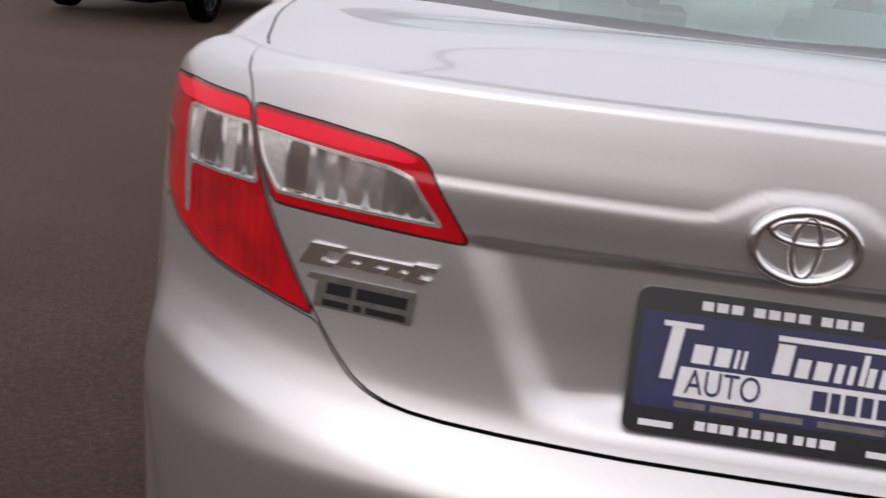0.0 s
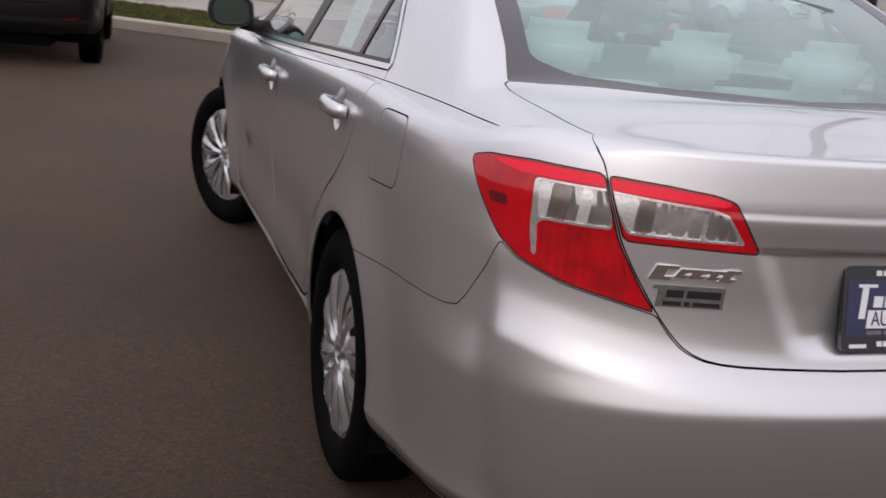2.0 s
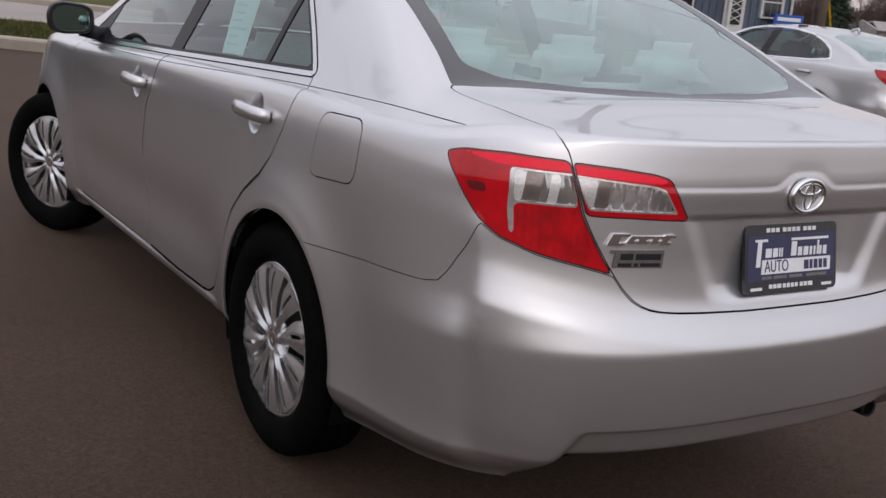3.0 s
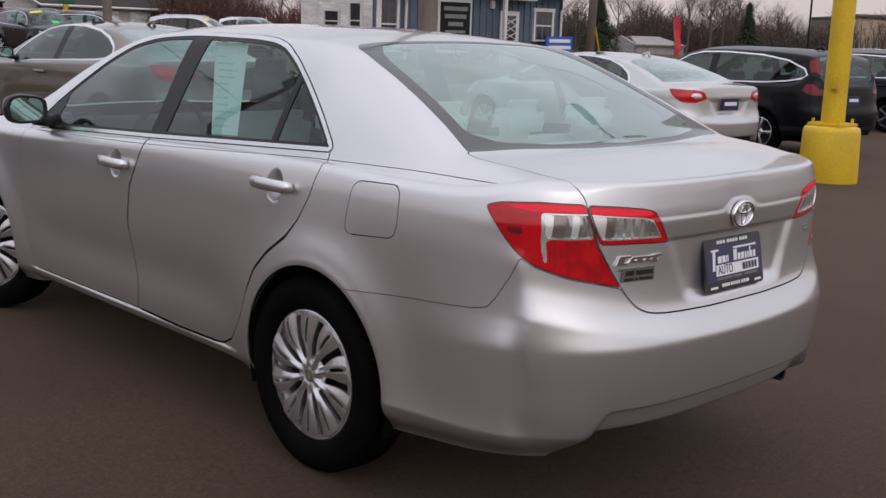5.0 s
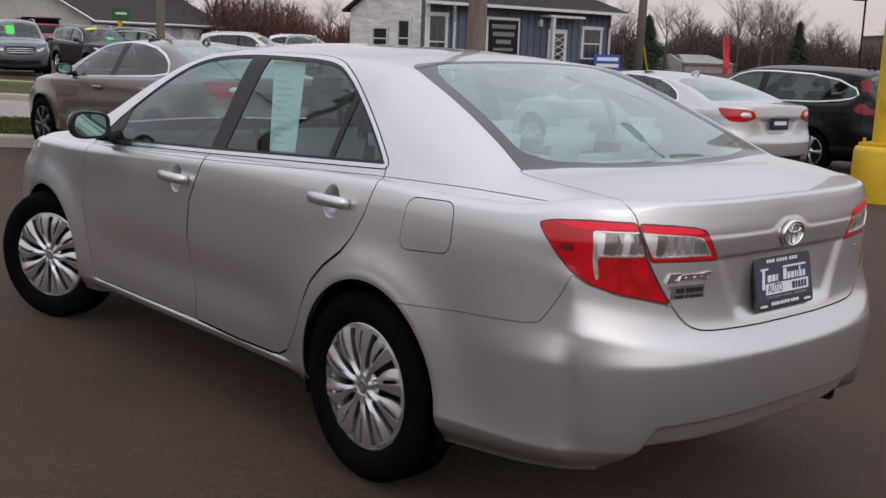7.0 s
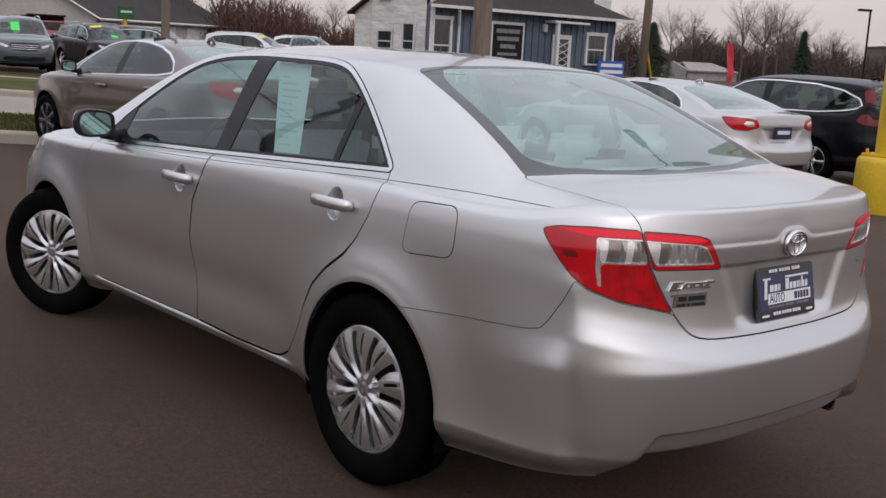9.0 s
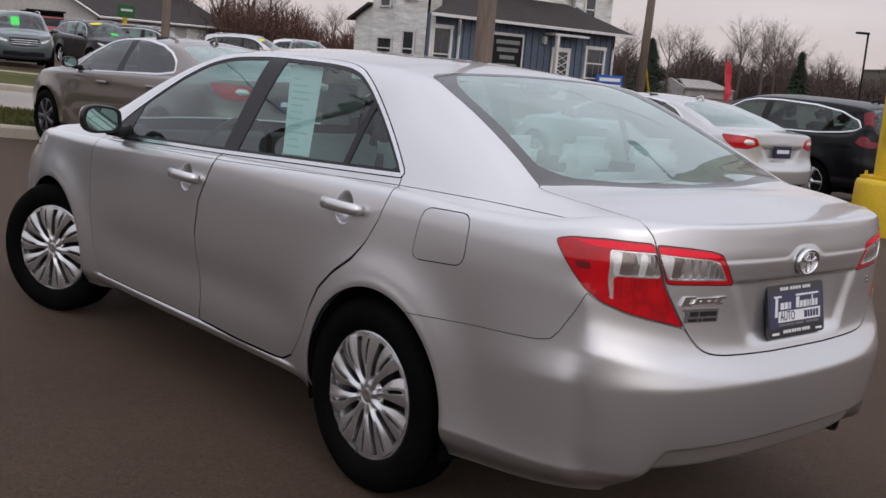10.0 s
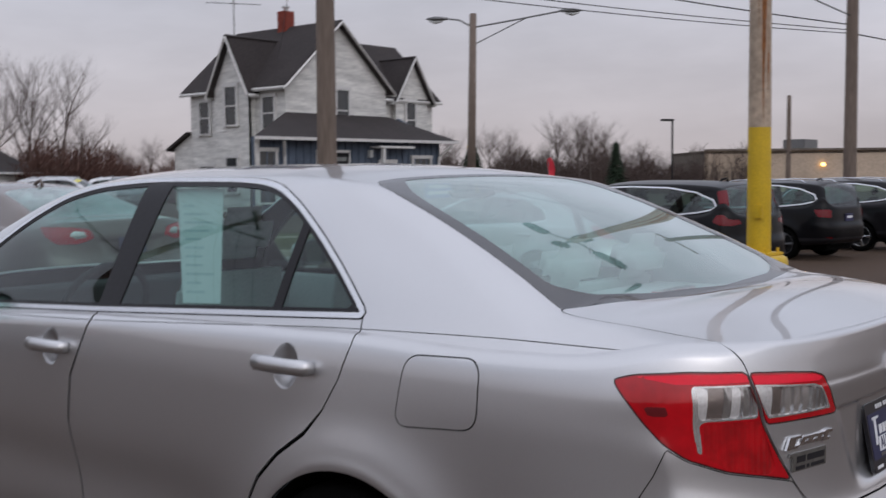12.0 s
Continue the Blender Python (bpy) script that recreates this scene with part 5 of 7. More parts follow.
for k in range(11):
    v0, s1 = 0.08 + 0.075 * k, 0.35 + 0.5 * random.random()
    mix = lambda s, v: tuple((1 - s) * ((1 - v) * CORN[0][i] + v * CORN[3][i]) + s * ((1 - v) * CORN[1][i] + v * CORN[2][i]) for i in (0, 1))
    part("print_line", prism([mix(0.12, v0), mix(s1, v0), mix(s1, v0 + 0.02), mix(0.12, v0 + 0.02)], 0.0004, m=m_st @ Matrix.Translation((0, 0, 0.0011))), PRINT, st)
hang(st, hero, "white paper price sheet behind the window")


# ---- the other vehicles ----
SALOON = {k: v for k, v in HERO.items() if k not in ("wheel_z", "dense", "tuck")}
SALOON.update(front=([0.16, 0.30, 0.55, 0.70, 0.85, 1.0], [3.62, 3.76, 3.80, 3.74, 3.55, 3.3]), axles=(0.0, 2.80), arch=0.385, pack=1.0, cap=30, steer=0, half=0.872,
              crown=([-1.1, -0.98, -0.75, -0.62, -0.25, 0.0, 0.36, 0.7, 1.1, 1.5, 1.75, 2.0, 2.35, 2.62, 3.0, 3.4, 3.75], [1.09, 1.10, 1.115, 1.14, 1.27, 1.34, 1.42, 1.455, 1.462, 1.445, 1.41, 1.32, 1.15, 1.02, 0.965, 0.89, 0.74]),
              edge_z=([-1.1, -0.95, -0.6, -0.25, 0.0, 0.4, 0.8, 1.2, 1.5, 1.75, 2.0, 2.35, 2.62, 3.0, 3.4, 3.75], [1.06, 1.075, 1.10, 1.215, 1.295, 1.385, 1.405, 1.40, 1.375, 1.32, 1.225, 1.07, 0.975, 0.92, 0.85, 0.70]))
SALOON_DLO = [(-0.06, 1.10), (0.02, 1.19), (0.20, 1.285), (0.42, 1.352), (0.75, 1.392), (1.05, 1.398), (1.35, 1.380), (1.60, 1.33), (1.85, 1.22), (2.05, 1.095), (2.12, 1.00), (2.05, 0.975), (1.135, 1.015), (0.2, 1.062)]
SUV = dict(
    width=([0.20, 0.30, 0.50, 0.75, 0.95, 1.08, 1.18], [0.86, 0.885, 0.905, 0.915, 0.905, 0.885, 0.85]),
    rear=([0.28, 0.40, 0.55, 0.70, 0.80, 0.95, 1.10, 1.2], [-0.93, -0.97, -0.99, -0.985, -0.955, -0.945, -0.93, -0.91]),
    front=([0.20, 0.35, 0.6, 0.85, 1.0, 1.1], [3.45, 3.55, 3.58, 3.53, 3.45, 3.3]),
    bottom=([-1.2, -0.9, -0.5, 0.5, 2.2, 3.0, 3.6], [0.34, 0.33, 0.30, 0.26, 0.26, 0.27, 0.26]),
    crown=([-1.0, -0.93, -0.86, -0.76, -0.66, -0.45, 0.2, 0.9, 1.4, 1.75, 2.05, 2.35, 2.6, 3.0, 3.3, 3.6], [1.06, 1.16, 1.34, 1.54, 1.61, 1.645, 1.675, 1.68, 1.66, 1.58, 1.42, 1.24, 1.12, 1.07, 1.02, 0.90]),
    edge_x=([-1.0, -0.6, 0.0, 1.0, 1.7, 2.3, 2.6, 3.6], [0.70, 0.66, 0.66, 0.66, 0.66, 0.72, 0.76, 0.72]),
    edge_z=([-1.0, -0.93, -0.86, -0.76, -0.66, -0.45, 0.2, 0.9, 1.4, 1.75, 2.05, 2.35, 2.6, 3.0, 3.3, 3.6], [1.04, 1.13, 1.30, 1.48, 1.55, 1.58, 1.61, 1.61, 1.585, 1.50, 1.34, 1.17, 1.06, 1.01, 0.96, 0.84]),
    belt=([-1.0, 0.0, 1.0, 2.0, 2.6, 3.2, 3.6], [1.10, 1.09, 1.06, 1.03, 0.99, 0.94, 0.82]), belt_x=0.86,
    axles=(0.0, 2.66), hub=0.325, arch=0.405, flare=0.03, fillet=0.05, front_centre=2.0, pack=1.0, cap=30, rear_power=(4, 7), half=0.905,
    tyre=0.353, rim=0.235, tread=0.225, spokes=5, wheel_x=0.80, steer=0, mirror=(1.0, 2.0, 1.14))
SUV_DLO = [(-0.66, 1.26), (-0.60, 1.36), (-0.30, 1.475), (0.2, 1.545), (0.9, 1.565), (1.35, 1.55), (1.62, 1.49), (1.85, 1.37), (2.02, 1.22), (2.10, 1.10), (2.0, 1.06), (1.0, 1.095), (0.0, 1.135), (-0.40, 1.18), (-0.58, 1.22)]


def other_car(name, kind, body, label, category, at, heading, lamps="wide", cover=None, dlo_trim=BRIGHT, plate_on=True, cladding=False, group="", lift=0.0, tags=(), mirror_paint=None, tall=1.0):
    """A parked car, simpler than the nearest one: at is its rear axle's middle, heading the degrees turned from +y to the right."""
    base = dict(SUV if kind == "suv" else SALOON)
    base.update(paint=body, rim_mat=cover or COVER, cover_mat=cover or COVER, spokes=5 if kind == "suv" else 7)
    base["mirror_paint"] = mirror_paint or body
    root = thing(name, label, category, group=group)
    shell = Shell(base, 0.03)
    h = Half(shell)
    for yc in base["axles"]:
        h.lo = h.lo.cut(base["arch"] - np.hypot(h.lo.V[:, 1] - yc, h.lo.V[:, 2] - base["hub"]))[0]
    end = shell.s[-1]
    by_nose = lambda poly: (lambda s: poly_dist(poly, end - s.S, s.V[:, 2]))
    nose_only = lambda poly: (lambda s: np.where(s.V[:, 1] > 2.4, by_nose(poly)(s), 1.0))
    tail_only = lambda poly: (lambda s: np.where(s.V[:, 1] < 0.4, by_run(poly)(s), 1.0))
    inner = h.lo.moved(-0.02)
    suv = kind == "suv"
    dlo = SUV_DLO if suv else SALOON_DLO
    dist = by_side(dlo)
    zone = lambda s: np.where((np.abs(s.V[:, 0]) > 0.42) & (s.V[:, 1] > -0.75) & (s.V[:, 1] < 2.3), dist(s), 1.0)
    back = [(-0.3, -0.69), (0.56, -0.70), (0.62, -0.80), (0.64, -0.905), (-0.3, -0.918)] if suv else [(-0.3, 0.26), (0.42, 0.25), (0.53, 0.18), (0.60, -0.30), (0.66, -0.56), (0.3, -0.66), (-0.3, -0.68)]
    front = [(-0.3, 1.62), (0.5, 1.62), (0.60, 1.72), (0.68, 2.3), (0.66, 2.48), (-0.3, 2.58)] if suv else [(-0.3, 1.62), (0.5, 1.62), (0.58, 1.9), (0.66, 2.3), (0.64, 2.52), (-0.3, 2.62)]
    lamp_shapes = {"wide": rounded([(0.40, 0.92), (0.45, 1.01), (0.60, 1.035), (0.92, 1.045), (0.86, 0.96), (0.74, 0.875), (0.56, 0.87)], 0.02),
                   "boomerang": rounded([(0.50, 0.99), (0.52, 1.06), (0.74, 1.07), (0.80, 1.14), (0.90, 1.14), (0.98, 1.03), (0.86, 0.97), (0.70, 0.96)], 0.02),
                   "side": rounded([(0.60, 0.88), (0.60, 1.06), (0.98, 1.06), (0.90, 0.90)], 0.03)}
    clear_lens = None
    if lamps == "wide":
        clear_lens = h.take(tail_only(rounded([(0.475, 0.935), (0.50, 0.985), (0.60, 1.00), (0.64, 0.96), (0.58, 0.92)], 0.015)), 0.0)
    rear_lamp = h.take(tail_only(lamp_shapes[lamps]), 0.003)
    lid_line = [(0.02, 0.665), (0.34, 0.672), (0.42, 0.72), (0.50, 0.86)] if not suv else [(0.02, 0.60), (0.52, 0.60), (0.62, 0.70), (0.62, 0.86)]
    h.take(lambda s: np.where(s.V[:, 1] < 0.2, poly_dist(lid_line, s.S, s.V[:, 2], closed=False), 1.0) - 0.004, 0.0, above=False)
    head_lamp = h.take(nose_only(rounded([(0.46, 0.80 if suv else 0.66), (0.92, 0.92 if suv else 0.78), (1.05, 0.90 if suv else 0.76), (0.86, 0.80 if suv else 0.66), (0.5, 0.73 if suv else 0.58)], 0.02)), 0.003)
    grille = h.take(nose_only(rounded([(-0.2, 0.90 if suv else 0.68), (0.44, 0.88 if suv else 0.66), (0.40, 0.66 if suv else 0.56), (-0.2, 0.62 if suv else 0.54)], 0.03)), 0.0, above=False)
    intake = h.take(nose_only(rounded([(-0.2, 0.50), (0.62, 0.48), (0.66, 0.36), (-0.2, 0.34)], 0.03)), 0.0, above=False)
    valance = h.take(tail_only(rounded([(-0.2, 0.405), (0.50, 0.405), (0.58, 0.33), (0.56, 0.20), (-0.2, 0.20)], 0.02)), 0.0, above=False)
    reflex = h.take(tail_only(rounded([(0.60, 0.475), (0.76, 0.495), (0.76, 0.47), (0.60, 0.45)], 0.006)), 0.0, above=False)
    glass_back = h.take(by_plan(back), 0.0, below=False)
    screen_ = h.take(by_plan(front), 0.0, below=False)
    panes = h.take(zone, 0.0, below=False)
    if lamps == "boomerang":
        upper_lamp = h.take(lambda s: np.where(np.abs(s.V[:, 0]) > 0.56, by_side([(-1.05, 1.04), (-0.80, 1.04), (-0.64, 1.50), (-0.74, 1.52)])(s), 1.0), 0.0, below=False)
    strip_ = h.take(lambda s: zone(s) - 0.022, 0.0, below=False)
    for line in ([(-0.05, 1.1), (0.02, 0.9), (0.36, 0.62), (0.45, 0.32)], [(1.10, 1.1), (1.15, 0.7), (1.12, 0.32)], [(2.14, 1.0), (2.16, 0.7), (2.10, 0.32)]):
        h.take(lambda s, line=line: poly_dist(line, s.V[:, 1], s.V[:, 2], closed=False) - 0.003, 0.0, above=False)
    if cladding:
        clad = h.take(lambda s: s.V[:, 2] - 0.46, 0.0, above=False)
        skin_part("lower_cladding", both(clad), BLACK_TRIM, root, "black plastic lower cladding", rim=0.0)
    skin_part("body", both(h.lo.plus(h.up)), body, root, rim=0.008)
    skin_part("inner_shell", both(inner), GAP, root, rim=0)
    pillars = [(1.0, 0.9), (1.13, 0.9), (1.15, 1.7), (1.0, 1.7)]
    post, glass_ = panes.cut(by_side(pillars)(panes))
    for side in (0, 1):
        f = (lambda s: s.mirrored()) if side else (lambda s: s)
        skin_part("window_trim", f(strip_.moved(0.004)), dlo_trim, root)
        skin_part("pillar_trim", f(post), BLACK_TRIM, root)
        for a, b, nm in ((-1, 1.06, "rear_side_window"), (1.06, 3, "front_side_window")):
            skin_part(nm, f(glass_.cut(np.maximum(glass_.V[:, 1] - b, a - glass_.V[:, 1]))[0]), GLASS, root, rim=0)
        skin_part("tail_lamp", f(rear_lamp.moved(0.004)), DARK_RED if suv else RED_LENS, root, "red tail lamp", rim=0.01)
        if clear_lens is not None:
            skin_part("clear_lens", f(clear_lens.moved(0.005)), CLEAR_RIM, root, "clear reversing lens", rim=0.01)
        skin_part("headlamp", f(head_lamp), CLEAR_RIM, root, "clear headlamp", rim=0.01)
        skin_part("rear_reflector", f(reflex.moved(0.003)), DARK_RED, root, "small red reflector", rim=0.006)
    skin_part("rear_valance", both(valance.moved(-0.008)), BLACK_TRIM, root, "black plastic rear valance")
    skin_part("rear_window", both(glass_back), GLASS if suv else REAR_GLASS, root, rim=0)
    skin_part("windscreen", both(screen_), GLASS, root, rim=0)
    skin_part("grille", both(grille.moved(-0.01)), BLACK_TRIM, root, "black grille")
    skin_part("air_intake", both(intake.moved(-0.012)), BLACK_TRIM, root)
    for k in range(3):
        z = (0.70 + 0.06 * k) if suv else (0.57 + 0.035 * k)
        part("grille_bar", tube([(-0.38, base["front"][1][2] - 0.075, z), (-0.2, base["front"][1][2] - 0.012, z), (0.2, base["front"][1][2] - 0.012, z), (0.38, base["front"][1][2] - 0.075, z)], 0.010, 6), CHROME, root)
    place_wheels(root, base, False)
    wells(root, base)
    for sx in (-1, 1):
        mirror(root, base, sx)
        for y_, z_ in ((0.22, 0.95 if suv else 0.90), (1.32, 0.93 if suv else 0.87)):
            door_handle(root, shell, y_, z_, body, sx)
        if suv and lamps != "boomerang":
            part("roof_rail", tube([(sx * 0.60, -0.35, 1.615), (sx * 0.60, -0.25, 1.665), (sx * 0.60, 0.6, 1.70), (sx * 0.60, 1.35, 1.67), (sx * 0.60, 1.45, 1.62)], 0.014, 6), BRIGHT, root)
        seat(root, sx * 0.36, 1.10, 0.55, DARK_CLOTH)
        seat(root, sx * 0.36, 0.10 if suv else 0.30, 0.55 if suv else 0.42, DARK_CLOTH, 0.62 if suv else 0.46)
    part("dashboard", box((1.3, 0.4, 0.25), (0, 2.05, 0.92), None, 0.06, 2), DARK_CLOTH, root)
    part("cabin_floor", box((1.3, 2.4, 0.05), (0, 0.9, 0.40)), DARK_CLOTH, root)
    fz = float(shell.H(0.0, -0.30 if suv else 0.42))
    fy = -0.30 if suv else 0.42
    part("roof_fin", tube([(0, fy + 0.09, fz - 0.01), (0, fy + 0.02, fz + 0.030), (0, fy - 0.05, fz + 0.055), (0, fy - 0.07, fz - 0.01)], [0.012, 0.02, 0.012, 0.02], 8), body, root, smooth=True)
    if plate_on:
        zp, yp = (0.88, -0.962) if suv else (0.845, -1.078)
        part("number_plate", box((0.31, 0.012, 0.16), (0, yp, zp), None, 0.004), PLATE_BLUE, root, "dark blue dealer plate")
        part("plate_bar", box((0.22, 0.004, 0.05), (0, yp - 0.007, zp + 0.01)), PLATE_WHITE, root)
        part("number_plate", box((0.31, 0.012, 0.14), (0, base["front"][1][2] - 0.02, 0.52), None, 0.004), PLATE_BLUE, root, "dark blue dealer plate")
    for m_, x0, y0, w_, l_ in tags:
        bm = bmesh.new()
        q = [[bm.verts.new((x_, y_, float(shell.H(abs(x_), y_)) + o)) for x_, y_ in ((x0, y0), (x0 + w_, y0), (x0 + w_, y0 + l_), (x0, y0 + l_))] for o in (0.006, 0.012)]
        bm.faces.new(q[1])
        for i in range(4):
            bm.faces.new((q[0][i], q[0][(i + 1) % 4], q[1][(i + 1) % 4], q[1][i]))
        bmesh.ops.recalc_face_normals(bm, faces=bm.faces)
        part("price_tag", bm, m_, root, "bright price tag on the windscreen")
    if lamps == "boomerang":
        for side in (0, 1):
            f = (lambda s: s.mirrored()) if side else (lambda s: s)
            skin_part("upper_lamp", f(upper_lamp.moved(0.006)), DARK_RED, root, "upright red lamp beside the rear window", rim=0.01)
    root.matrix_world = pose(at[0], at[1], gz(at[0]) + 0.028 + lift, 0, 0, -heading) @ Matrix.Diagonal((1, 1, tall, 1))
    return root


TAN = paint("bronze_paint", (0.155, 0.125, 0.108), 0.65, 0.36)
WHITE_SILVER = paint("pale_silver_paint", (0.56, 0.56, 0.565), 0.65, 0.34)
BLACK_PAINT = paint("black_paint", (0.005, 0.005, 0.006), 0.0, 0.3, coat=0.22, spec=0.1)
DARK_RED = mat("dark_red_lens", (0.15, 0.003, 0.007), 0.2, spec=0.3, coat=0.25, grain=0.08)
TAG_GREEN = mat("green_tag", (0.05, 0.75, 0.12), 0.6, grain=0.05)
TAG_YELLOW = mat("yellow_tag", (0.80, 0.70, 0.03), 0.6, grain=0.05)
CHARCOAL = paint("charcoal_paint", (0.012, 0.011, 0.012), 0.1, 0.3, coat=0.3, spec=0.2)
GREY_BLUE = paint("grey_blue_paint", (0.105, 0.135, 0.145), 0.5, 0.33)
MAROON = paint("dark_maroon_paint", (0.009, 0.007, 0.008), 0.0, 0.3, coat=0.3, spec=0.15)
WHITE_PAINT = paint("white_paint", (0.80, 0.80, 0.80), 0.05, 0.35)
DARK_ALLOY = mat("dark_alloy", (0.10, 0.10, 0.105), 0.35, 0.7, coat=0.3, grain=0.1)
other_car("bronze_saloon", "saloon", TAN, "bronze metallic saloon car parked nose to the kerb", "car", (3.33, 8.1), -3, cover=DARK_ALLOY, mirror_paint=BLACK_TRIM, tall=0.965)
other_car("white_saloon", "saloon", WHITE_SILVER, "pale silver saloon car with red wrap-round tail lamps", "car", (9.28, 5.78), 8, tall=0.915)
other_car("black_crossover", "suv", BLACK_PAINT, "glossy black crossover with bright window trim", "car", (12.82, 5.83), 8, "boomerang", cladding=True, tall=0.915)
other_car("black_crossover", "suv", BLACK_PAINT, "black crossover with roof rails beside a wooden pole", "car", (19.6, 7.0), 8, "side", cladding=True, cover=DARK_ALLOY, tall=0.94)
other_car("dark_crossover", "suv", CHARCOAL, "charcoal crossover at the end of the row", "car", (22.9, 6.6), 8, "side", cladding=True, tall=0.94)
other_car("dark_crossover", "suv", MAROON, "very dark crossover parked nose to the verge", "car", (-2.25, 9.35), 3, "side", cladding=True, cover=DARK_ALLOY)
other_car("black_saloon", "saloon", BLACK_PAINT, "black saloon car parked beside a dark crossover", "car", (-5.15, 9.45), 2, cover=DARK_ALLOY)
other_car("silver_saloon", "saloon", WHITE_SILVER, "silver saloon car parked along the street", "car", (-3.5, 22.3), 127)
other_car("grey_crossover", "suv", GREY_BLUE, "grey-blue crossover facing the street with a green price tag", "car", (10.38, 33.72), 196, lift=0.16, tags=((TAG_GREEN, 0.05, 1.95, 0.24, 0.42),), group="far display row")
other_car("dark_crossover", "suv", CHARCOAL, "charcoal crossover facing the street with price tags", "car", (14.7, 38.4), 180, lift=0.16, tags=((TAG_YELLOW, 0.10, 1.66, 0.42, 0.16), (TAG_GREEN, -0.25, 2.30, 0.26, 0.14)), group="far display row")
other_car("grey_crossover", "suv", CHARCOAL, "dark grey crossover in the far display row", "car", (17.6, 41.0), 140, lift=0.16, tags=((TAG_YELLOW, 0.20, 1.70, 0.34, 0.18),), group="far display row")
other_car("silver_crossover", "suv", WHITE_SILVER, "silver crossover in the far display row", "car", (22.6, 41.4), 145, lift=0.16, tags=((TAG_YELLOW, 0.20, 1.70, 0.4, 0.18),), group="far display row")
other_car("grey_crossover", "suv", GREY_BLUE, "grey crossover in the far display row", "car", (26.55, 41.0), 215, lift=0.16, group="far display row")
other_car("white_crossover", "suv", WHITE_PAINT, "white vehicle parked near the far trees", "car", (33.34, 52.78), 150, lift=0.16, group="far display row")


# ---- poles, lamps and wires ----
WOOD = mat("weathered_pole_wood", (0.185, 0.142, 0.115), 0.9, grain=0.2, scale=25, stretch=(1, 1, 0.12), bump=0.5, bscale=40, blotch=0.25, bl_scale=1.2)
YELLOW = mat("yellow_paint", (0.62, 0.40, 0.012), 0.5, coat=0.15, grain=0.08, scale=40, bump=0.12, bscale=60, blotch=0.12, bl_scale=2.5)
RUSTY = mat("rusty_grey_steel", (0.42, 0.33, 0.25), 0.7, 0.2, grain=0.2, scale=15, blotch=0.3, bl_scale=1.6)
RUST = mat("rust", (0.26, 0.10, 0.035), 0.9, grain=0.35, scale=30, bump=0.4, bscale=60)
GREY_METAL = mat("grey_metal", (0.20, 0.20, 0.20), 0.5, 0.6, grain=0.15, scale=30)
DARK_WIRE = mat("dark_cable", (0.03, 0.03, 0.032), 0.7, grain=0.1)
LAMP_GLASS = mat("lamp_lens", (0.55, 0.56, 0.55), 0.3, coat=0.4, grain=0.05)

yp = thing("yellow_light_pole", "tall rusty light pole, yellow below, on a yellow concrete base", "light pole", (9.24, 3.40, gz(9.24)))
part("base", lathe([(-0.05, 0.01), (-0.05, 0.335), (0.02, 0.34), (0.58, 0.325), (0.63, 0.31), (0.65, 0.27), (0.65, 0.001)], 40, "Z"), YELLOW, yp, "yellow concrete drum base", smooth=True)
part("flange", box((0.42, 0.42, 0.035), (0, 0, 0.668), None, 0.008), YELLOW, yp)
for a in range(4):
    part("bolt", lathe([(0.68, 0.018), (0.735, 0.018), (0.735, 0.001)], 6, "Z", at=(0.16 * (1 if a % 2 else -1), 0.16 * (1 if a > 1 else -1), 0)), YELLOW, yp)
part("pole", lathe([(0.68, 0.136), (1.2, 0.132), (2.10, 0.128)], 32, "Z"), YELLOW, yp, "yellow painted lower pole", smooth=True)
part("upper_pole", lathe([(2.10, 0.127), (4.0, 0.118), (6.0, 0.106), (7.3, 0.10), (7.35, 0.001)], 32, "Z"), RUSTY, yp, "grey steel pole with rust streaks", smooth=True)
part("hand_hole_cover", box((0.05, 0.10, 0.16), (-0.135, -0.05, 1.15), None, 0.01), YELLOW, yp)


def rust_streak(a, z0, z1, w):
    bm = bmesh.new()
    n = 26
    prev = None
    for k in range(n + 1):
        z = z0 + (z1 - z0) * k / n
        r = 0.1275 - (z - 2.1) * 0.0049 + 0.0012
        ww = w * (0.35 + 0.9 * abs(noise.noise((z * 3.1, a, 2)))) * math.sin(math.pi * min(max(k / n, 0.04), 0.96))
        c = a + 0.06 * noise.noise((z * 1.7, a, 5))
        row = [bm.verts.new((r * math.cos(c + d), r * math.sin(c + d), z)) for d in (-ww, 0, ww)]
        if prev:
            bm.faces.new((prev[0], prev[1], row[1], row[0]))
            bm.faces.new((prev[1], prev[2], row[2], row[1]))
        prev = row
    part("rust_streak", bm, RUST, yp)


rust_streak(radians(222), 2.15, 4.6, 0.34)
rust_streak(radians(235), 3.0, 6.2, 0.22)
rust_streak(radians(250), 2.4, 3.3, 0.12)
rust_streak(radians(195), 3.2, 5.6, 0.16)
for k, a in enumerate((20, 110, 200, 290)):
    c, s = math.cos(radians(a)), math.sin(radians(a))
    part("lamp_arm", tube([(0.08 * c, 0.08 * s, 7.2), (0.3 * c, 0.3 * s, 7.28), (0.5 * c, 0.5 * s, 7.28)], 0.03, 8), GREY_METAL, yp)
    rot = Matrix.Rotation(radians(a), 4, "Z") @ Matrix.Rotation(radians(18), 4, "Y")
    part("flood_lamp", box((0.46, 0.32, 0.18), (0.68 * c, 0.68 * s, 7.26), rot, 0.05), STEEL, yp, "dark flood lamp head")


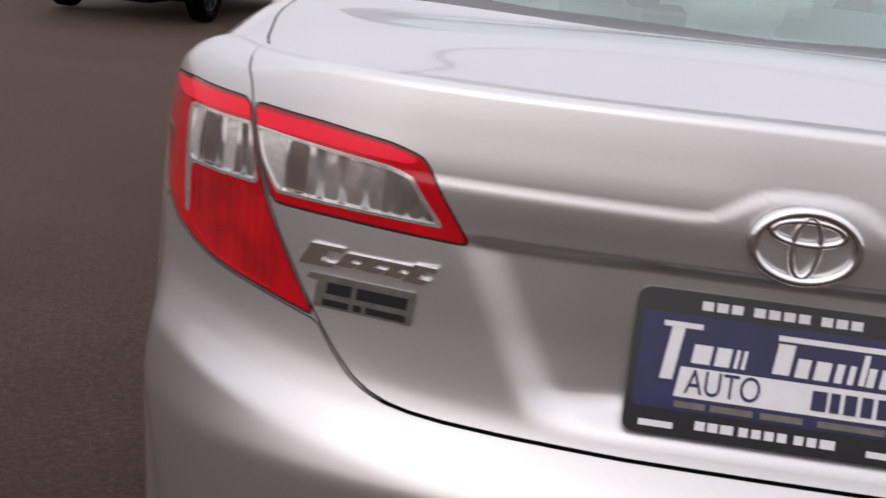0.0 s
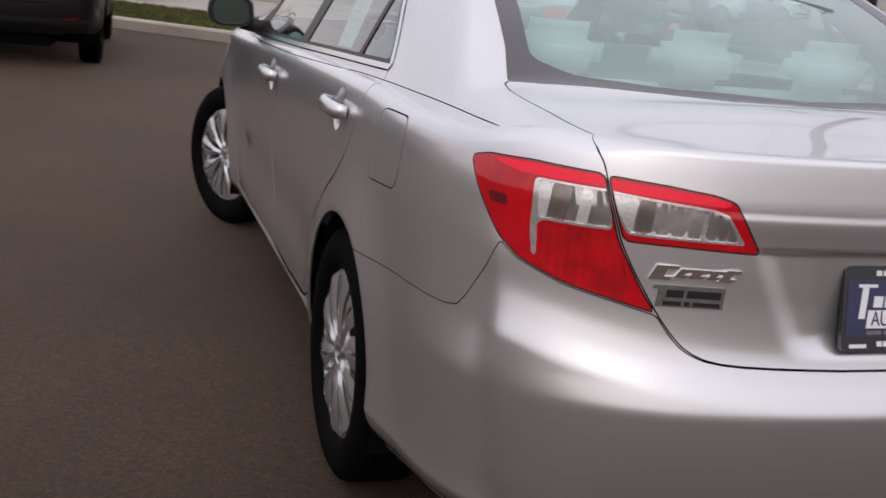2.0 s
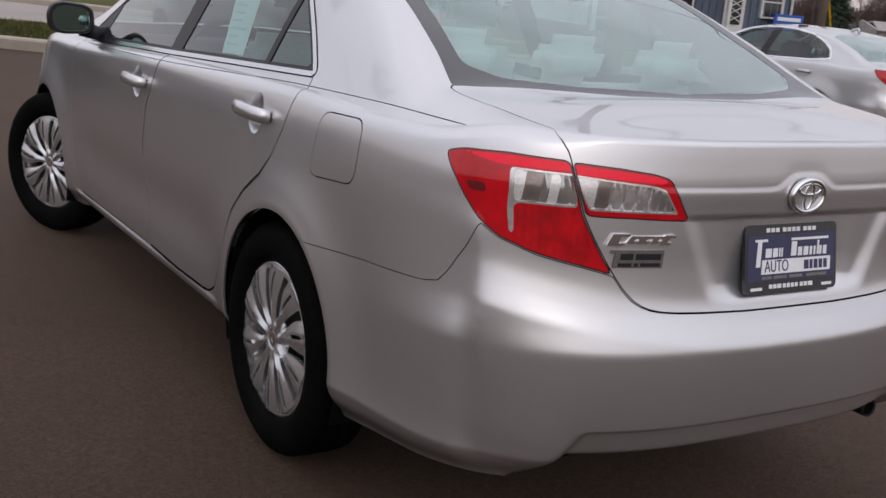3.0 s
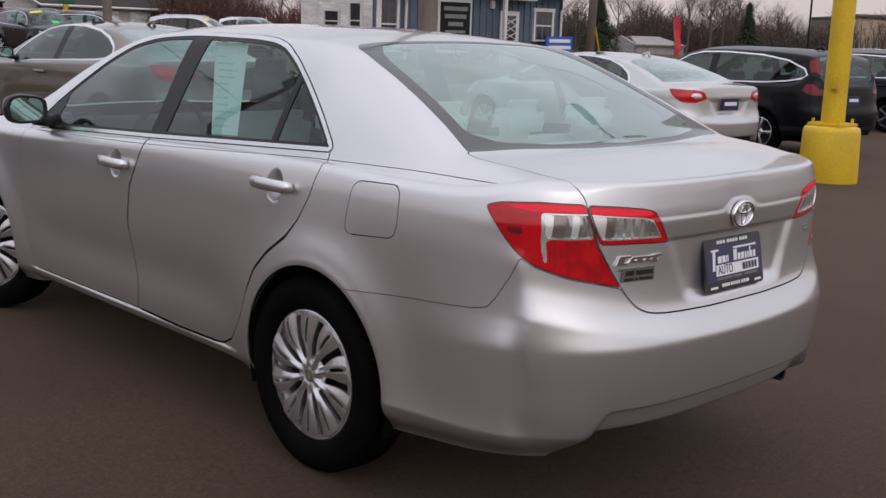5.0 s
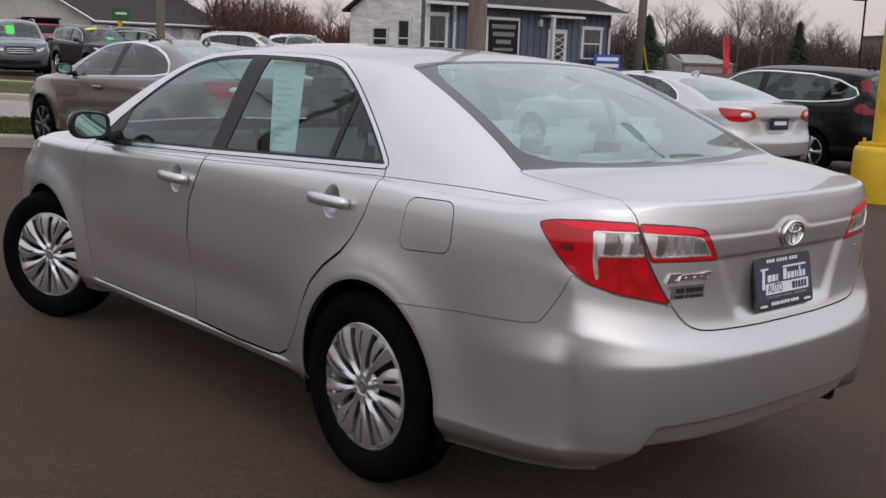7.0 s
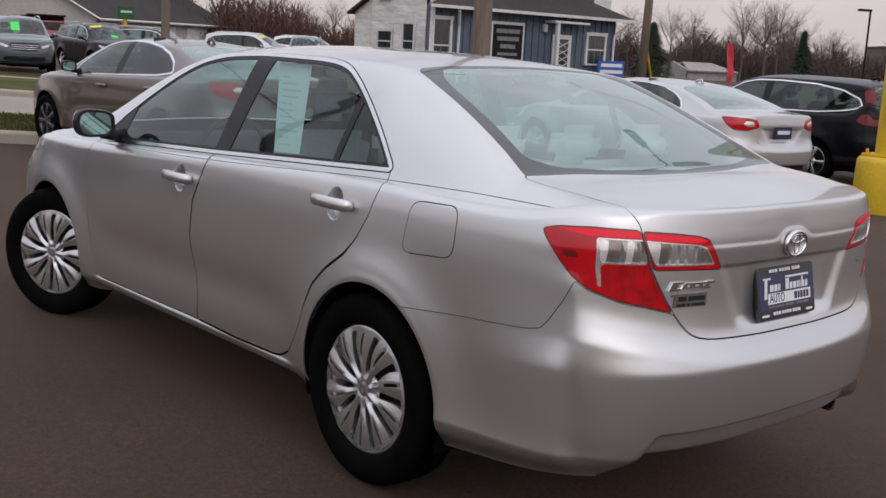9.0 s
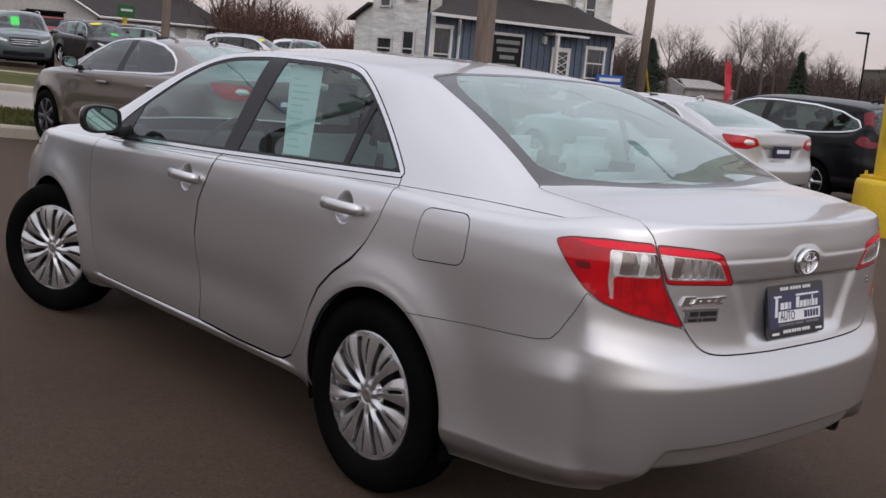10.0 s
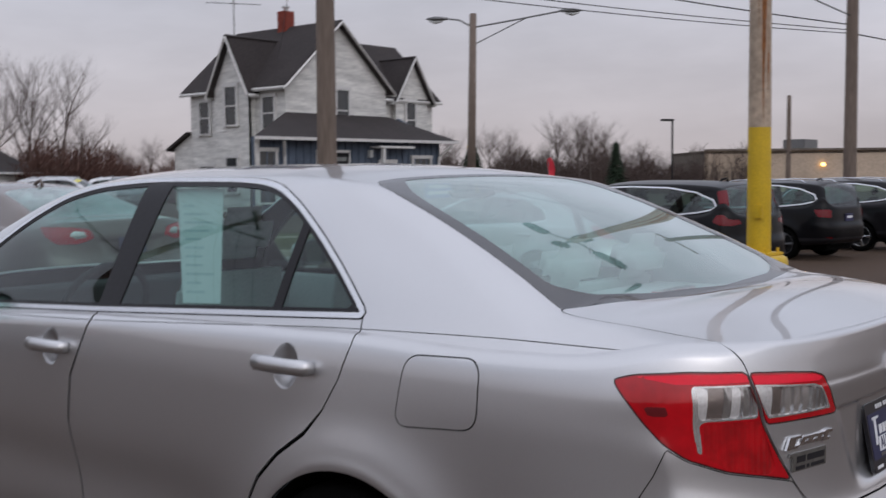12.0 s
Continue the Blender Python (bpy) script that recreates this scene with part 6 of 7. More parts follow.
def wood_pole(x, y, h, r, lean=(0, 0), label="weathered grey wooden utility pole", arms=True):
    p = thing("utility_pole", label, "utility pole", (x, y, gz(x)))
    pts = [(lean[0] * t, lean[1] * t, -0.1 + (h + 0.1) * t) for t in np.linspace(0, 1, 9)]
    part("pole", tube(pts, [r * (1 - 0.32 * t) for t in np.linspace(0, 1, 9)], 18), WOOD, p, smooth=True)
    if arms:
        part("cross_arm", box((2.2, 0.10, 0.12), (lean[0], lean[1] - r, h - 0.5), Matrix.Rotation(radians(-30), 4, "Z"), 0.012), WOOD, p)
        for k in (-1.0, -0.5, 0.5, 1.0):
            part("insulator", lathe([(h - 0.44, 0.02), (h - 0.38, 0.045), (h - 0.34, 0.03), (h - 0.28, 0.04), (h - 0.25, 0.001)], 10, "Z", at=(lean[0] + k * 0.866, lean[1] - r - k * 0.5, 0)), LAMP_GLASS, p)
    return p


wood_pole(8.83, 9.98, 9.5, 0.158, (0.05, 0.0))
wood_pole(15.2, 32.9, 10.0, 0.16, (0.1, 0))
wood_pole(30.3, 9.95, 13.5, 0.20, (0.36, 0.08), "dark weathered wooden utility pole carrying cables")
wood_pole(34.4, 13.55, 4.4, 0.10, (0.05, 0), "short dark wooden pole", arms=False)

sl = thing("street_lamp", "tall wooden street lamp pole with two curved lamp arms", "street lamp", (32.55, 26.05, gz(32)))
part("pole", tube([(0, 0, 0), (0.25, 0.0, 8.25)], [0.19, 0.14], 14), WOOD, sl, smooth=True)
for sgn, ln in ((-1, 1.1), (1, 3.6)):
    d = Vector((0.62, -0.78, 0)) * sgn
    b0 = Vector((0.24, 0, 7.7))
    part("arm", tube([b0, b0 + d * ln * 0.5 + Vector((0, 0, 0.30)), b0 + d * ln + Vector((0, 0, 0.36 if ln < 2 else 0.62))], 0.035, 8), GREY_METAL, sl)
    if ln > 2:
        part("brace", tube([b0 + Vector((0, 0, -0.7)), b0 + d * ln * 0.6 + Vector((0, 0, 0.36))], 0.025, 6), GREY_METAL, sl)
    e = b0 + d * ln + Vector((0, 0, 0.36 if ln < 2 else 0.62))
    part("lamp_head", tube([e - d * 0.12, e + d * 0.10, e + d * 0.45, e + d * 0.78], [0.06, 0.13, 0.17, 0.05], 12, flat=0.6), GREY_METAL, sl, smooth=True)
    part("lamp_lens", tube([e + d * 0.14 - Vector((0, 0, 0.10)), e + d * 0.42 - Vector((0, 0, 0.14)), e + d * 0.66 - Vector((0, 0, 0.08))], [0.06, 0.12, 0.05], 10, flat=0.6), LAMP_GLASS, sl, smooth=True)

fl = thing("parking_lamp", "slim dark metal parking lot lamp", "street lamp", (76.4, 40.5, -0.34))
part("pole", tube([(0, 0, 0), (0, 0, 5.9)], 0.075, 10), STEEL, fl)
part("lamp_head", box((0.95, 0.5, 0.16), (-0.45, 0.2, 5.95), Matrix.Rotation(radians(-30), 4, "Z"), 0.03), STEEL, fl)


def wire(a, b, sag, r=0.012):
    a, b = Vector(a), Vector(b)
    pts = [a.lerp(b, t) - Vector((0, 0, sag * 4 * t * (1 - t))) for t in np.linspace(0, 1, 22)]
    tagged(part("overhead_cable", tube(pts, r, 5), DARK_WIRE), "thin dark overhead cable between utility poles", "cable", "overhead cables")


R_TOP = (30.55, 10.0)
wire((*R_TOP, 5.75), (9.4, 24.0, 9.0), 0.3, 0.020)
wire((*R_TOP, 5.60), (9.4, 24.0, 7.75), 0.3, 0.014)
wire((*R_TOP, 5.50), (9.4, 24.0, 7.45), 0.3, 0.014)
wire((*R_TOP, 6.0), (8.8, 10.05, 7.7), 0.15, 0.020)
wire((*R_TOP, 6.7), (12.2, -16.0, 7.4), 0.4, 0.020)
wire((*R_TOP, 7.5), (15.0, 33.0, 9.2), 0.5, 0.016)
wire((*R_TOP, 5.5), (70.0, 2.0, 6.4), 0.6, 0.020)
wire((*R_TOP, 7.0), (60.0, 4.0, 8.0), 0.6, 0.016)
wire((8.8, 10.05, 8.6), (15.2, 32.9, 9.3), 0.5, 0.012)
wire((8.8, 10.05, 8.2), (*R_TOP, 12.6), 0.3, 0.012)
verge_pole = wood_pole(-9.6, 20.6, 16.0, 0.17, (0.1, 0.05), "tall wooden utility pole with a transformer on the verge")
part("transformer", lathe([(12.7, 0.001), (12.7, 0.24), (12.75, 0.27), (13.6, 0.27), (13.65, 0.22), (13.7, 0.001)], 16, "Z", at=(0.42, -0.1, 0)), GREY_METAL, verge_pole, "grey transformer can")
part("cross_arm", box((2.6, 0.10, 0.12), (0.08, -0.12, 14.2), Matrix.Rotation(radians(53), 4, "Z"), 0.012), WOOD, verge_pole)
for k in (-1.1, -0.4, 0.4, 1.1):
    wire((8.8 + k * 0.3, 10.05 + k * 0.4, 8.9), (-9.5 + k * 0.6, 20.6 + k * 0.8, 14.4), 0.35, 0.018)
    wire((-9.5 + k * 0.6, 20.6 + k * 0.8, 14.4), (-28.0 + k * 0.6, 34.4 + k * 0.8, 13.0), 0.5, 0.018)
wire((8.8, 10.05, 7.2), (-9.5, 20.6, 10.5), 0.4, 0.03)
wire((8.8, 10.05, 7.6), (33.0, 38.0, 7.0), 0.6, 0.010)
wood_pole(-30.0, -21.5, 9.2, 0.17)
wood_pole(24.0, -29.5, 9.2, 0.17)
wire((-30.0, -22.0, 8.6), (24.0, -30.0, 8.8), 0.6, 0.016)
wire((-30.0, -21.0, 8.0), (24.0, -29.0, 8.2), 0.7, 0.016)
wood_pole(-15.7, -30.0, 9.4, 0.17)
wood_pole(-19.7, 30.0, 9.4, 0.17)
wire((-16.0, -30.0, 9.0), (-20.0, 30.0, 9.0), 0.7, 0.018)
wire((-15.4, -30.0, 8.2), (-19.4, 30.0, 8.4), 0.8, 0.018)

# ---- far buildings ----
WHITE_SIDING = mat("weathered_white_boards", (0.67, 0.655, 0.62), 0.8, grain=0.14, scale=2.2, blotch=0.2, bl_scale=0.8, stretch=(1, 1, 6))
BLUE_SIDING = mat("blue_grey_boards", (0.10, 0.128, 0.172), 0.75, grain=0.15, scale=8, blotch=0.12, bl_scale=0.8)
SHINGLE = mat("dark_shingles", (0.034, 0.027, 0.026), 0.9, grain=0.35, scale=14, bump=0.5, bscale=18, blotch=0.15, bl_scale=0.7)
TRIM_WHITE = mat("white_wood_trim", (0.66, 0.645, 0.62), 0.6, grain=0.1, scale=10)
BRICK = mat("chimney_brick", (0.22, 0.045, 0.03), 0.9, grain=0.3, scale=12, bump=0.4, bscale=20)
DARK_PANE = mat("dark_window_glass", (0.03, 0.035, 0.038), 0.08, coat=0.6, grain=0.2, scale=3)
CREAM = mat("tan_block_wall", (0.52, 0.41, 0.31), 0.9, grain=0.12, scale=5, blotch=0.12, bl_scale=0.5)
BROWN_WALL = mat("brown_block_wall", (0.16, 0.13, 0.105), 0.9, grain=0.15, scale=6, blotch=0.1)
RED_FLAG = mat("red_flag_cloth", (0.62, 0.03, 0.05), 0.7, grain=0.1, scale=12)
GREEN_SIGN = mat("green_sign_paint", (0.02, 0.10, 0.03), 0.5, grain=0.1)
WARM_LAMP = mat("warm_wall_lamp", (1.0, 0.62, 0.2), 0.4, emit=6.0)


def wall_poly(name, pts, thick, out, material, parent, label=""):
    """A wall from its corners, given thickness against out."""
    bm = bmesh.new()
    o = Vector(out).normalized() * thick
    a = [bm.verts.new(Vector(p)) for p in pts]
    b = [bm.verts.new(Vector(p) - o) for p in pts]
    bm.faces.new(a)
    bm.faces.new(b[::-1])
    for i in range(len(pts)):
        j = (i + 1) % len(pts)
        bm.faces.new((a[i], b[i], b[j], a[j]))
    bmesh.ops.recalc_face_normals(bm, faces=bm.faces)
    return part(name, bm, material, parent, label)


def boards(parent, p0, along, length, z0, z1, out, material, top=None, step=0.17):
    """Lapped boards on a wall; top: the wall's height by distance along it."""
    a, o = Vector(along), Vector(out)
    z = z0
    while z < z1:
        d0, d1 = 0.0, length
        if top:
            xs_ = [d for d in np.linspace(0, length, 60) if top(d) > z + step * 0.5]
            if len(xs_) < 2:
                break
            d0, d1 = xs_[0], xs_[-1]
        q = [Vector(p0) + a * d0 + Vector((0, 0, z)) + o * 0.020, Vector(p0) + a * d1 + Vector((0, 0, z)) + o * 0.020,
             Vector(p0) + a * d1 + Vector((0, 0, z + step)) + o * 0.008, Vector(p0) + a * d0 + Vector((0, 0, z + step)) + o * 0.008]
        w = [v - o * 0.03 for v in q]
        bm = bmesh.new()
        A, B = [bm.verts.new(v) for v in q], [bm.verts.new(v) for v in w]
        bm.faces.new(A)
        for i in range(4):
            bm.faces.new((A[i], B[i], B[(i + 1) % 4], A[(i + 1) % 4]))
        bmesh.ops.recalc_face_normals(bm, faces=bm.faces)
        part("board", bm, material, parent)
        z += step


def sash(parent, centre, along, out, w, h, name="window"):
    """A sash window with frame, sill, two panes and a middle rail."""
    c, a, o = Vector(centre), Vector(along), Vector(out)
    rot = Matrix((a, o, Vector((0, 0, 1)))).transposed().to_4x4()
    win = new(name)
    bm = bmesh.new()
    for sx in (-1, 1):
        box_bm(bm, (0.13, 0.10, h + 0.2), c + a * sx * (w / 2 + 0.05) + o * 0.05, rot)
    box_bm(bm, (w + 0.3, 0.12, 0.16), c + Vector((0, 0, h / 2 + 0.08)) + o * 0.05, rot)
    part("window_frame", bm, TRIM_WHITE, win)
    part("window_sill", box((w + 0.3, 0.18, 0.07), c - Vector((0, 0, h / 2 + 0.04)) + o * 0.07, rot), TRIM_WHITE, win)
    part("sash_rail", box((w, 0.05, 0.06), c + o * 0.055, rot), TRIM_WHITE, win)
    for k in (-1, 1):
        part("pane", box((w, 0.02, h / 2 - 0.03), c + Vector((0, 0, k * h / 4)) + o * 0.035, rot), DARK_PANE, win)
    hang(win, parent)


def gable_roof(parent, ridge0, ridge1, half_w, drop, across, over=0.35, thick=0.16):
    """Two slopes from a ridge line, with bargeboards at its first end."""
    r0, r1, ac = Vector(ridge0), Vector(ridge1), Vector(across)
    along = (r1 - r0).normalized()
    r0, r1 = r0 - along * over, r1 + along * over
    k = (half_w + over) / half_w
    for s in (-1, 1):
        e = ac * s * half_w * k - Vector((0, 0, drop * k))
        n = along.cross(e).normalized()
        if n.z < 0:
            n = -n
        wall_poly("roof", [r0, r1, r1 + e, r0 + e], thick, n, SHINGLE, parent, "dark shingle roof slope")
        bmm = bmesh.new()
        bm2 = tube([r0 - along * 0.03 - Vector((0, 0, 0.12)), r0 + e - along * 0.03 - Vector((0, 0, 0.12))], 0.062, 4, bmm)
        part("bargeboard", bm2, TRIM_WHITE, parent)
        part("gutter", tube([r0 + e - Vector((0, 0, 0.12)), r1 + e - Vector((0, 0, 0.12))], 0.09, 6), TRIM_WHITE, parent)


GH = -0.36
house = thing("white_house", "old weathered white two-storey board house with dark shingle roofs", "house")
X, Y = Vector((1, 0, 0)), Vector((0, 1, 0))
gx0, gx1, gy0, gy1, pk, ev = 31.3, 37.9, 35.6, 42.4, 8.65, 5.75
wall_poly("wall", [(gx0, gy0, GH), (gx1, gy0, GH), (gx1, gy0, ev), ((gx0 + gx1) / 2, gy0, pk), (gx0, gy0, ev)], 0.2, -Y, WHITE_SIDING, house)
wall_poly("wall", [(gx0, gy1, GH), (gx0, gy0, GH), (gx0, gy0, ev), (gx0, gy1, ev)], 0.2, -X, WHITE_SIDING, house)
wall_poly("wall", [(gx0, gy1, GH), (gx1, gy1, GH), (gx1, gy1, ev), ((gx0 + gx1) / 2, gy1, pk), (gx0, gy1, ev)], 0.2, Y, WHITE_SIDING, house)
wall_poly("wall", [(gx1, gy1, GH), (gx1, gy0, GH), (gx1, gy0, ev), (gx1, gy1, ev)], 0.2, X, WHITE_SIDING, house)
hw = (gx1 - gx0) / 2
boards(house, (gx0, gy0, 0), X, gx1 - gx0, 3.6, pk, -Y, WHITE_SIDING, lambda d: ev + (pk - ev) * (1 - abs(d - hw) / hw))
boards(house, (gx0, gy0, 0), Y, gy1 - gy0, GH, ev - 0.1, -X, WHITE_SIDING)
gable_roof(house, (34.6, gy0, pk + 0.1), (34.6, gy1, pk + 0.1), hw, pk - ev, X)
# bay with its own small gable on the side wall
by0, by1, bx, bpk = 37.6, 40.0, 30.85, 7.95
wall_poly("wall", [(bx, by1, GH), (bx, by0, GH), (bx, by0, ev), (bx, (by0 + by1) / 2, bpk), (bx, by1, ev)], 0.15, -X, WHITE_SIDING, house)
wall_poly("wall", [(bx, by0, GH), (gx0, by0, GH), (gx0, by0, ev), (bx, by0, ev)], 0.12, -Y, WHITE_SIDING, house)
boards(house, (bx, by0, 0), Y, by1 - by0, GH, bpk, -X, WHITE_SIDING, lambda d: ev + (bpk - ev) * (1 - abs(d - 1.2) / 1.2))
gable_roof(house, (bx, (by0 + by1) / 2, bpk + 0.08), (33.6, (by0 + by1) / 2, bpk + 0.08), 1.2, bpk - ev, Y, 0.3)
for y, z, w, h in ((41.3, 4.3, 0.75, 1.5), (41.2, 1.5, 1.1, 0.95), (36.7, 4.35, 0.8, 1.45)):
    sash(house, (gx0, y, z), Y, -X, w, h)
for z, h in ((4.75, 1.75), (1.55, 1.6)):
    sash(house, (bx, 38.8, z), Y, -X, 0.8, h)
sash(house, (34.85, gy0, 4.55), X, -Y, 0.8, 1.9)
# low lean-to at the back
wall_poly("wall", [(31.3, 43.75, GH), (31.3, 42.42, GH), (31.3, 42.42, 3.55), (31.3, 43.75, 2.9)], 0.15, -X, WHITE_SIDING, house)
wall_poly("wall", [(36.0, 43.75, GH), (31.3, 43.75, GH), (31.3, 43.75, 2.9), (36.0, 43.75, 2.9)], 0.15, Y, WHITE_SIDING, house)
boards(house, (31.3, 42.42, 0), Y, 1.33, GH, 3.5, -X, WHITE_SIDING, lambda d: 3.5 - 0.49 * d)
wall_poly("roof", [(31.0, 42.42, 3.68), (36.2, 42.42, 3.68), (36.2, 44.1, 2.86), (31.0, 44.1, 2.86)], 0.12, (0, 0.4, 1), SHINGLE, house, "dark shingle lean-to roof")
# wing to one side
wx0, wx1, wy0, wy1, wpk, wev = 37.9, 42.6, 36.6, 42.4, 8.35, 5.6
wall_poly("wall", [(wx0, wy0, GH), (wx1, wy0, GH), (wx1, wy0, wev), (wx0, wy0, wev)], 0.2, -Y, WHITE_SIDING, house)
wall_poly("wall", [(wx1, wy0, GH), (wx1, wy1, GH), (wx1, wy1, wev), (wx1, (wy0 + wy1) / 2, wpk), (wx1, wy0, wev)], 0.2, X, WHITE_SIDING, house)
boards(house, (wx0, wy0, 0), X, wx1 - wx0, 3.6, wev, -Y, WHITE_SIDING)
gable_roof(house, (wx1, (wy0 + wy1) / 2, wpk + 0.1), (35.5, (wy0 + wy1) / 2, wpk + 0.1), (wy1 - wy0) / 2, wpk - wev, Y)
wall_poly("wall", [(39.4, wy0 - 0.3, 3.4), (41.9, wy0 - 0.3, 3.4), (41.9, wy0 - 0.3, wev), (40.65, wy0 - 0.3, 7.5), (39.4, wy0 - 0.3, wev)], 0.15, -Y, WHITE_SIDING, house)
boards(house, (39.4, wy0 - 0.3, 0), X, 2.5, 3.6, 7.5, -Y, WHITE_SIDING, lambda d: wev + (7.5 - wev) * (1 - abs(d - 1.25) / 1.25))
gable_roof(house, (40.65, wy0 - 0.3, 7.58), (40.65, 39.3, 7.58), 1.25, 7.5 - wev, X, 0.3)
sash(house, (40.5, wy0 - 0.3, 4.3), X, -Y, 0.7, 1.9)
part("chimney", box((0.6, 0.6, 1.2), (34.6, 39.1, 8.9), None, 0.02), BRICK, house, "red brick chimney")
part("chimney_pot", lathe([(9.6, 0.13), (9.75, 0.13), (9.8, 0.2), (9.87, 0.18), (9.9, 0.001)], 12, "Z", at=(34.6, 39.1, -0.1)), LAMP_GLASS, house)
part("aerial_mast", tube([(34.6, 43.0, 8.2), (34.6, 43.0, 11.6)], 0.03, 6), GREY_METAL, house)
for z, l in ((10.3, 1.2), (11.2, 0.7)):
    part("aerial_element", tube([(34.6 - l, 43.0 + l * 0.6, z), (34.6 + l, 43.0 - l * 0.6, z)], 0.022, 5), GREY_METAL, house)

shop = thing("blue_shop", "single-storey blue-grey boarded shop front with a dark lean-to roof", "shop")
sx0, sx1, sy = 27.2, 38.9, 33.0
wall_poly("wall", [(sx0, sy, GH), (sx1, sy, GH), (sx1, sy, 3.1), (sx0, sy, 3.1)], 0.2, -Y, BLUE_SIDING, shop)
wall_poly("wall", [(31.1, 37.3, GH), (sx0, sy, GH), (sx0, sy, 3.1), (31.1, 37.3, 3.1)], 0.2, (-1, 0.8, 0), WHITE_SIDING, shop)
wall_poly("wall", [(sx1, 35.6, GH), (sx1, sy, GH), (sx1, sy, 3.1), (sx1, 35.6, 4.3)], 0.2, X, BLUE_SIDING, shop)
for k in range(28):
    x = sx0 + 0.2 + (sx1 - sx0 - 0.4) * k / 27
    part("batten", box((0.06, 0.05, 3.3), (x, sy - 0.025, 1.4)), BLUE_SIDING, shop)
wall_poly("roof", [(sx0 - 0.5, sy - 0.6, 3.1), (sx1 + 0.7, sy - 0.6, 3.1), (sx1 - 0.9, 35.55, 4.35), (31.3, 35.55, 4.35)], 0.12, (0, -0.4, 1), SHINGLE, shop, "dark shingle lean-to roof")
wall_poly("roof", [(31.1, 37.5, 3.1), (sx0 - 0.5, sy - 0.6, 3.1), (31.25, 35.55, 4.35)], 0.12, (-1, 0.7, 1), SHINGLE, shop)
part("fascia", box((sx1 - sx0 + 1.2, 0.06, 0.13), ((sx0 + sx1) / 2 + 0.1, sy - 0.62, 3.03)), TRIM_WHITE, shop)
part("downpipe", tube([(sx0 + 1.1, sy - 0.58, 2.9), (sx0 + 1.5, sy - 0.15, 2.3), (sx0 + 1.5, sy - 0.12, -0.3)], 0.06, 8), TRIM_WHITE, shop)
part("downpipe", tube([(sx1 + 0.3, sy - 0.58, 2.9), (sx1 - 0.2, sy - 0.12, 2.3), (sx1 - 0.2, sy - 0.12, -0.3)], 0.06, 8), TRIM_WHITE, shop)
sash(shop, (sx0 + 0.62, sy, 1.45), X, -Y, 0.9, 2.1)
sash(shop, (37.5, sy, 1.6), X, -Y, 1.2, 1.3)
door = new("shop_door")
part("door_frame", box((1.25, 0.12, 2.5), (35.12, sy - 0.05, 0.95), None, 0.01), TRIM_WHITE, door)
part("door_pane", box((0.75, 0.04, 1.5), (35.12, sy - 0.125, 1.25)), DARK_PANE, door)
for k in range(4):
    for s in (-1, 1):
        part("lattice_bar", tube([(35.12 - s * 0.36, sy - 0.16, 0.62 + 0.32 * k), (35.12 + s * 0.36, sy - 0.16, 0.92 + 0.32 * k)], 0.022, 4), TRIM_WHITE, door)
part("hood", box((2.3, 0.7, 0.10), (35.15, sy - 0.35, 2.75), None, 0.01), TRIM_WHITE, door)
part("post", box((0.16, 0.16, 3.0), (34.25, sy - 0.6, 1.3)), TRIM_WHITE, door)
hang(door, shop, "white shop door with a diamond lattice")
NOTICE = mat("notice_print", (0.20, 0.21, 0.20), 0.7, grain=0.2, scale=8)
board = new("notice_board")
part("board_frame", box((2.05, 0.08, 2.3), (31.6, sy - 0.08, 1.45), None, 0.01), TRIM_WHITE, board)
part("board_panel", box((1.8, 0.04, 2.05), (31.6, sy - 0.125, 1.45)), STEEL, board)
for k, (w, h) in enumerate(((1.45, 0.18), (1.3, 0.18), (0.9, 0.18), (1.2, 0.12), (1.5, 0.12))):
    part("text_bar", box((w, 0.02, h), (31.6, sy - 0.152, 2.2 - 0.33 * k)), NOTICE, board)
hang(board, shop, "framed dark notice board with pale bars of text")
sign = new("shop_sign")
BLUE_SIGN = mat("blue_sign", (0.02, 0.10, 0.42), 0.4, grain=0.05)
part("sign_panel", box((1.9, 0.06, 0.75), (37.9, sy - 0.75, 0.75), None, 0.01), BLUE_SIGN, sign)
for w, z in ((1.5, 0.92), (1.6, 0.62)):
    part("text_bar", box((w, 0.02, 0.16), (37.9, sy - 0.79, z)), PAPER, sign)
part("sign_panel", box((1.9, 0.05, 0.4), (37.9, sy - 0.75, 0.12), None, 0.01), GREY_METAL, sign)
hang(sign, shop, "blue shop sign with white bars of text")
part("wall_lamp", box((0.2, 0.22, 0.35), (33.9, sy - 0.12, 2.45), None, 0.03), LAMP_GLASS, shop)
part("guy_guard", tube([(36.6, sy - 3.6, 2.75), (38.3, sy - 3.0, 0.0)], 0.05, 8), YELLOW, shop, "yellow plastic guard on a guy wire")

GARAGE_WHITE = mat("garage_boards", (0.46, 0.44, 0.41), 0.8, grain=0.1, scale=6, blotch=0.12, bl_scale=0.6)
garage = thing("white_garage", "long low white garage with a dark roof", "garage")
ga, gb = Vector((25.9, 62.4, 0)), Vector((39.6, 71.5, 0))
gd = (gb - ga).normalized()
gn = Vector((gd.y, -gd.x, 0))
gl = (gb - ga).length
for q, o in (((ga, gb), gn), ((ga - gn * 9, gb - gn * 9), -gn)):
    wall_poly("wall", [q[0] + Vector((0, 0, -0.4)), q[1] + Vector((0, 0, -0.4)), q[1] + Vector((0, 0, 2.15)), q[0] + Vector((0, 0, 2.15))], 0.2, o, GARAGE_WHITE, garage)
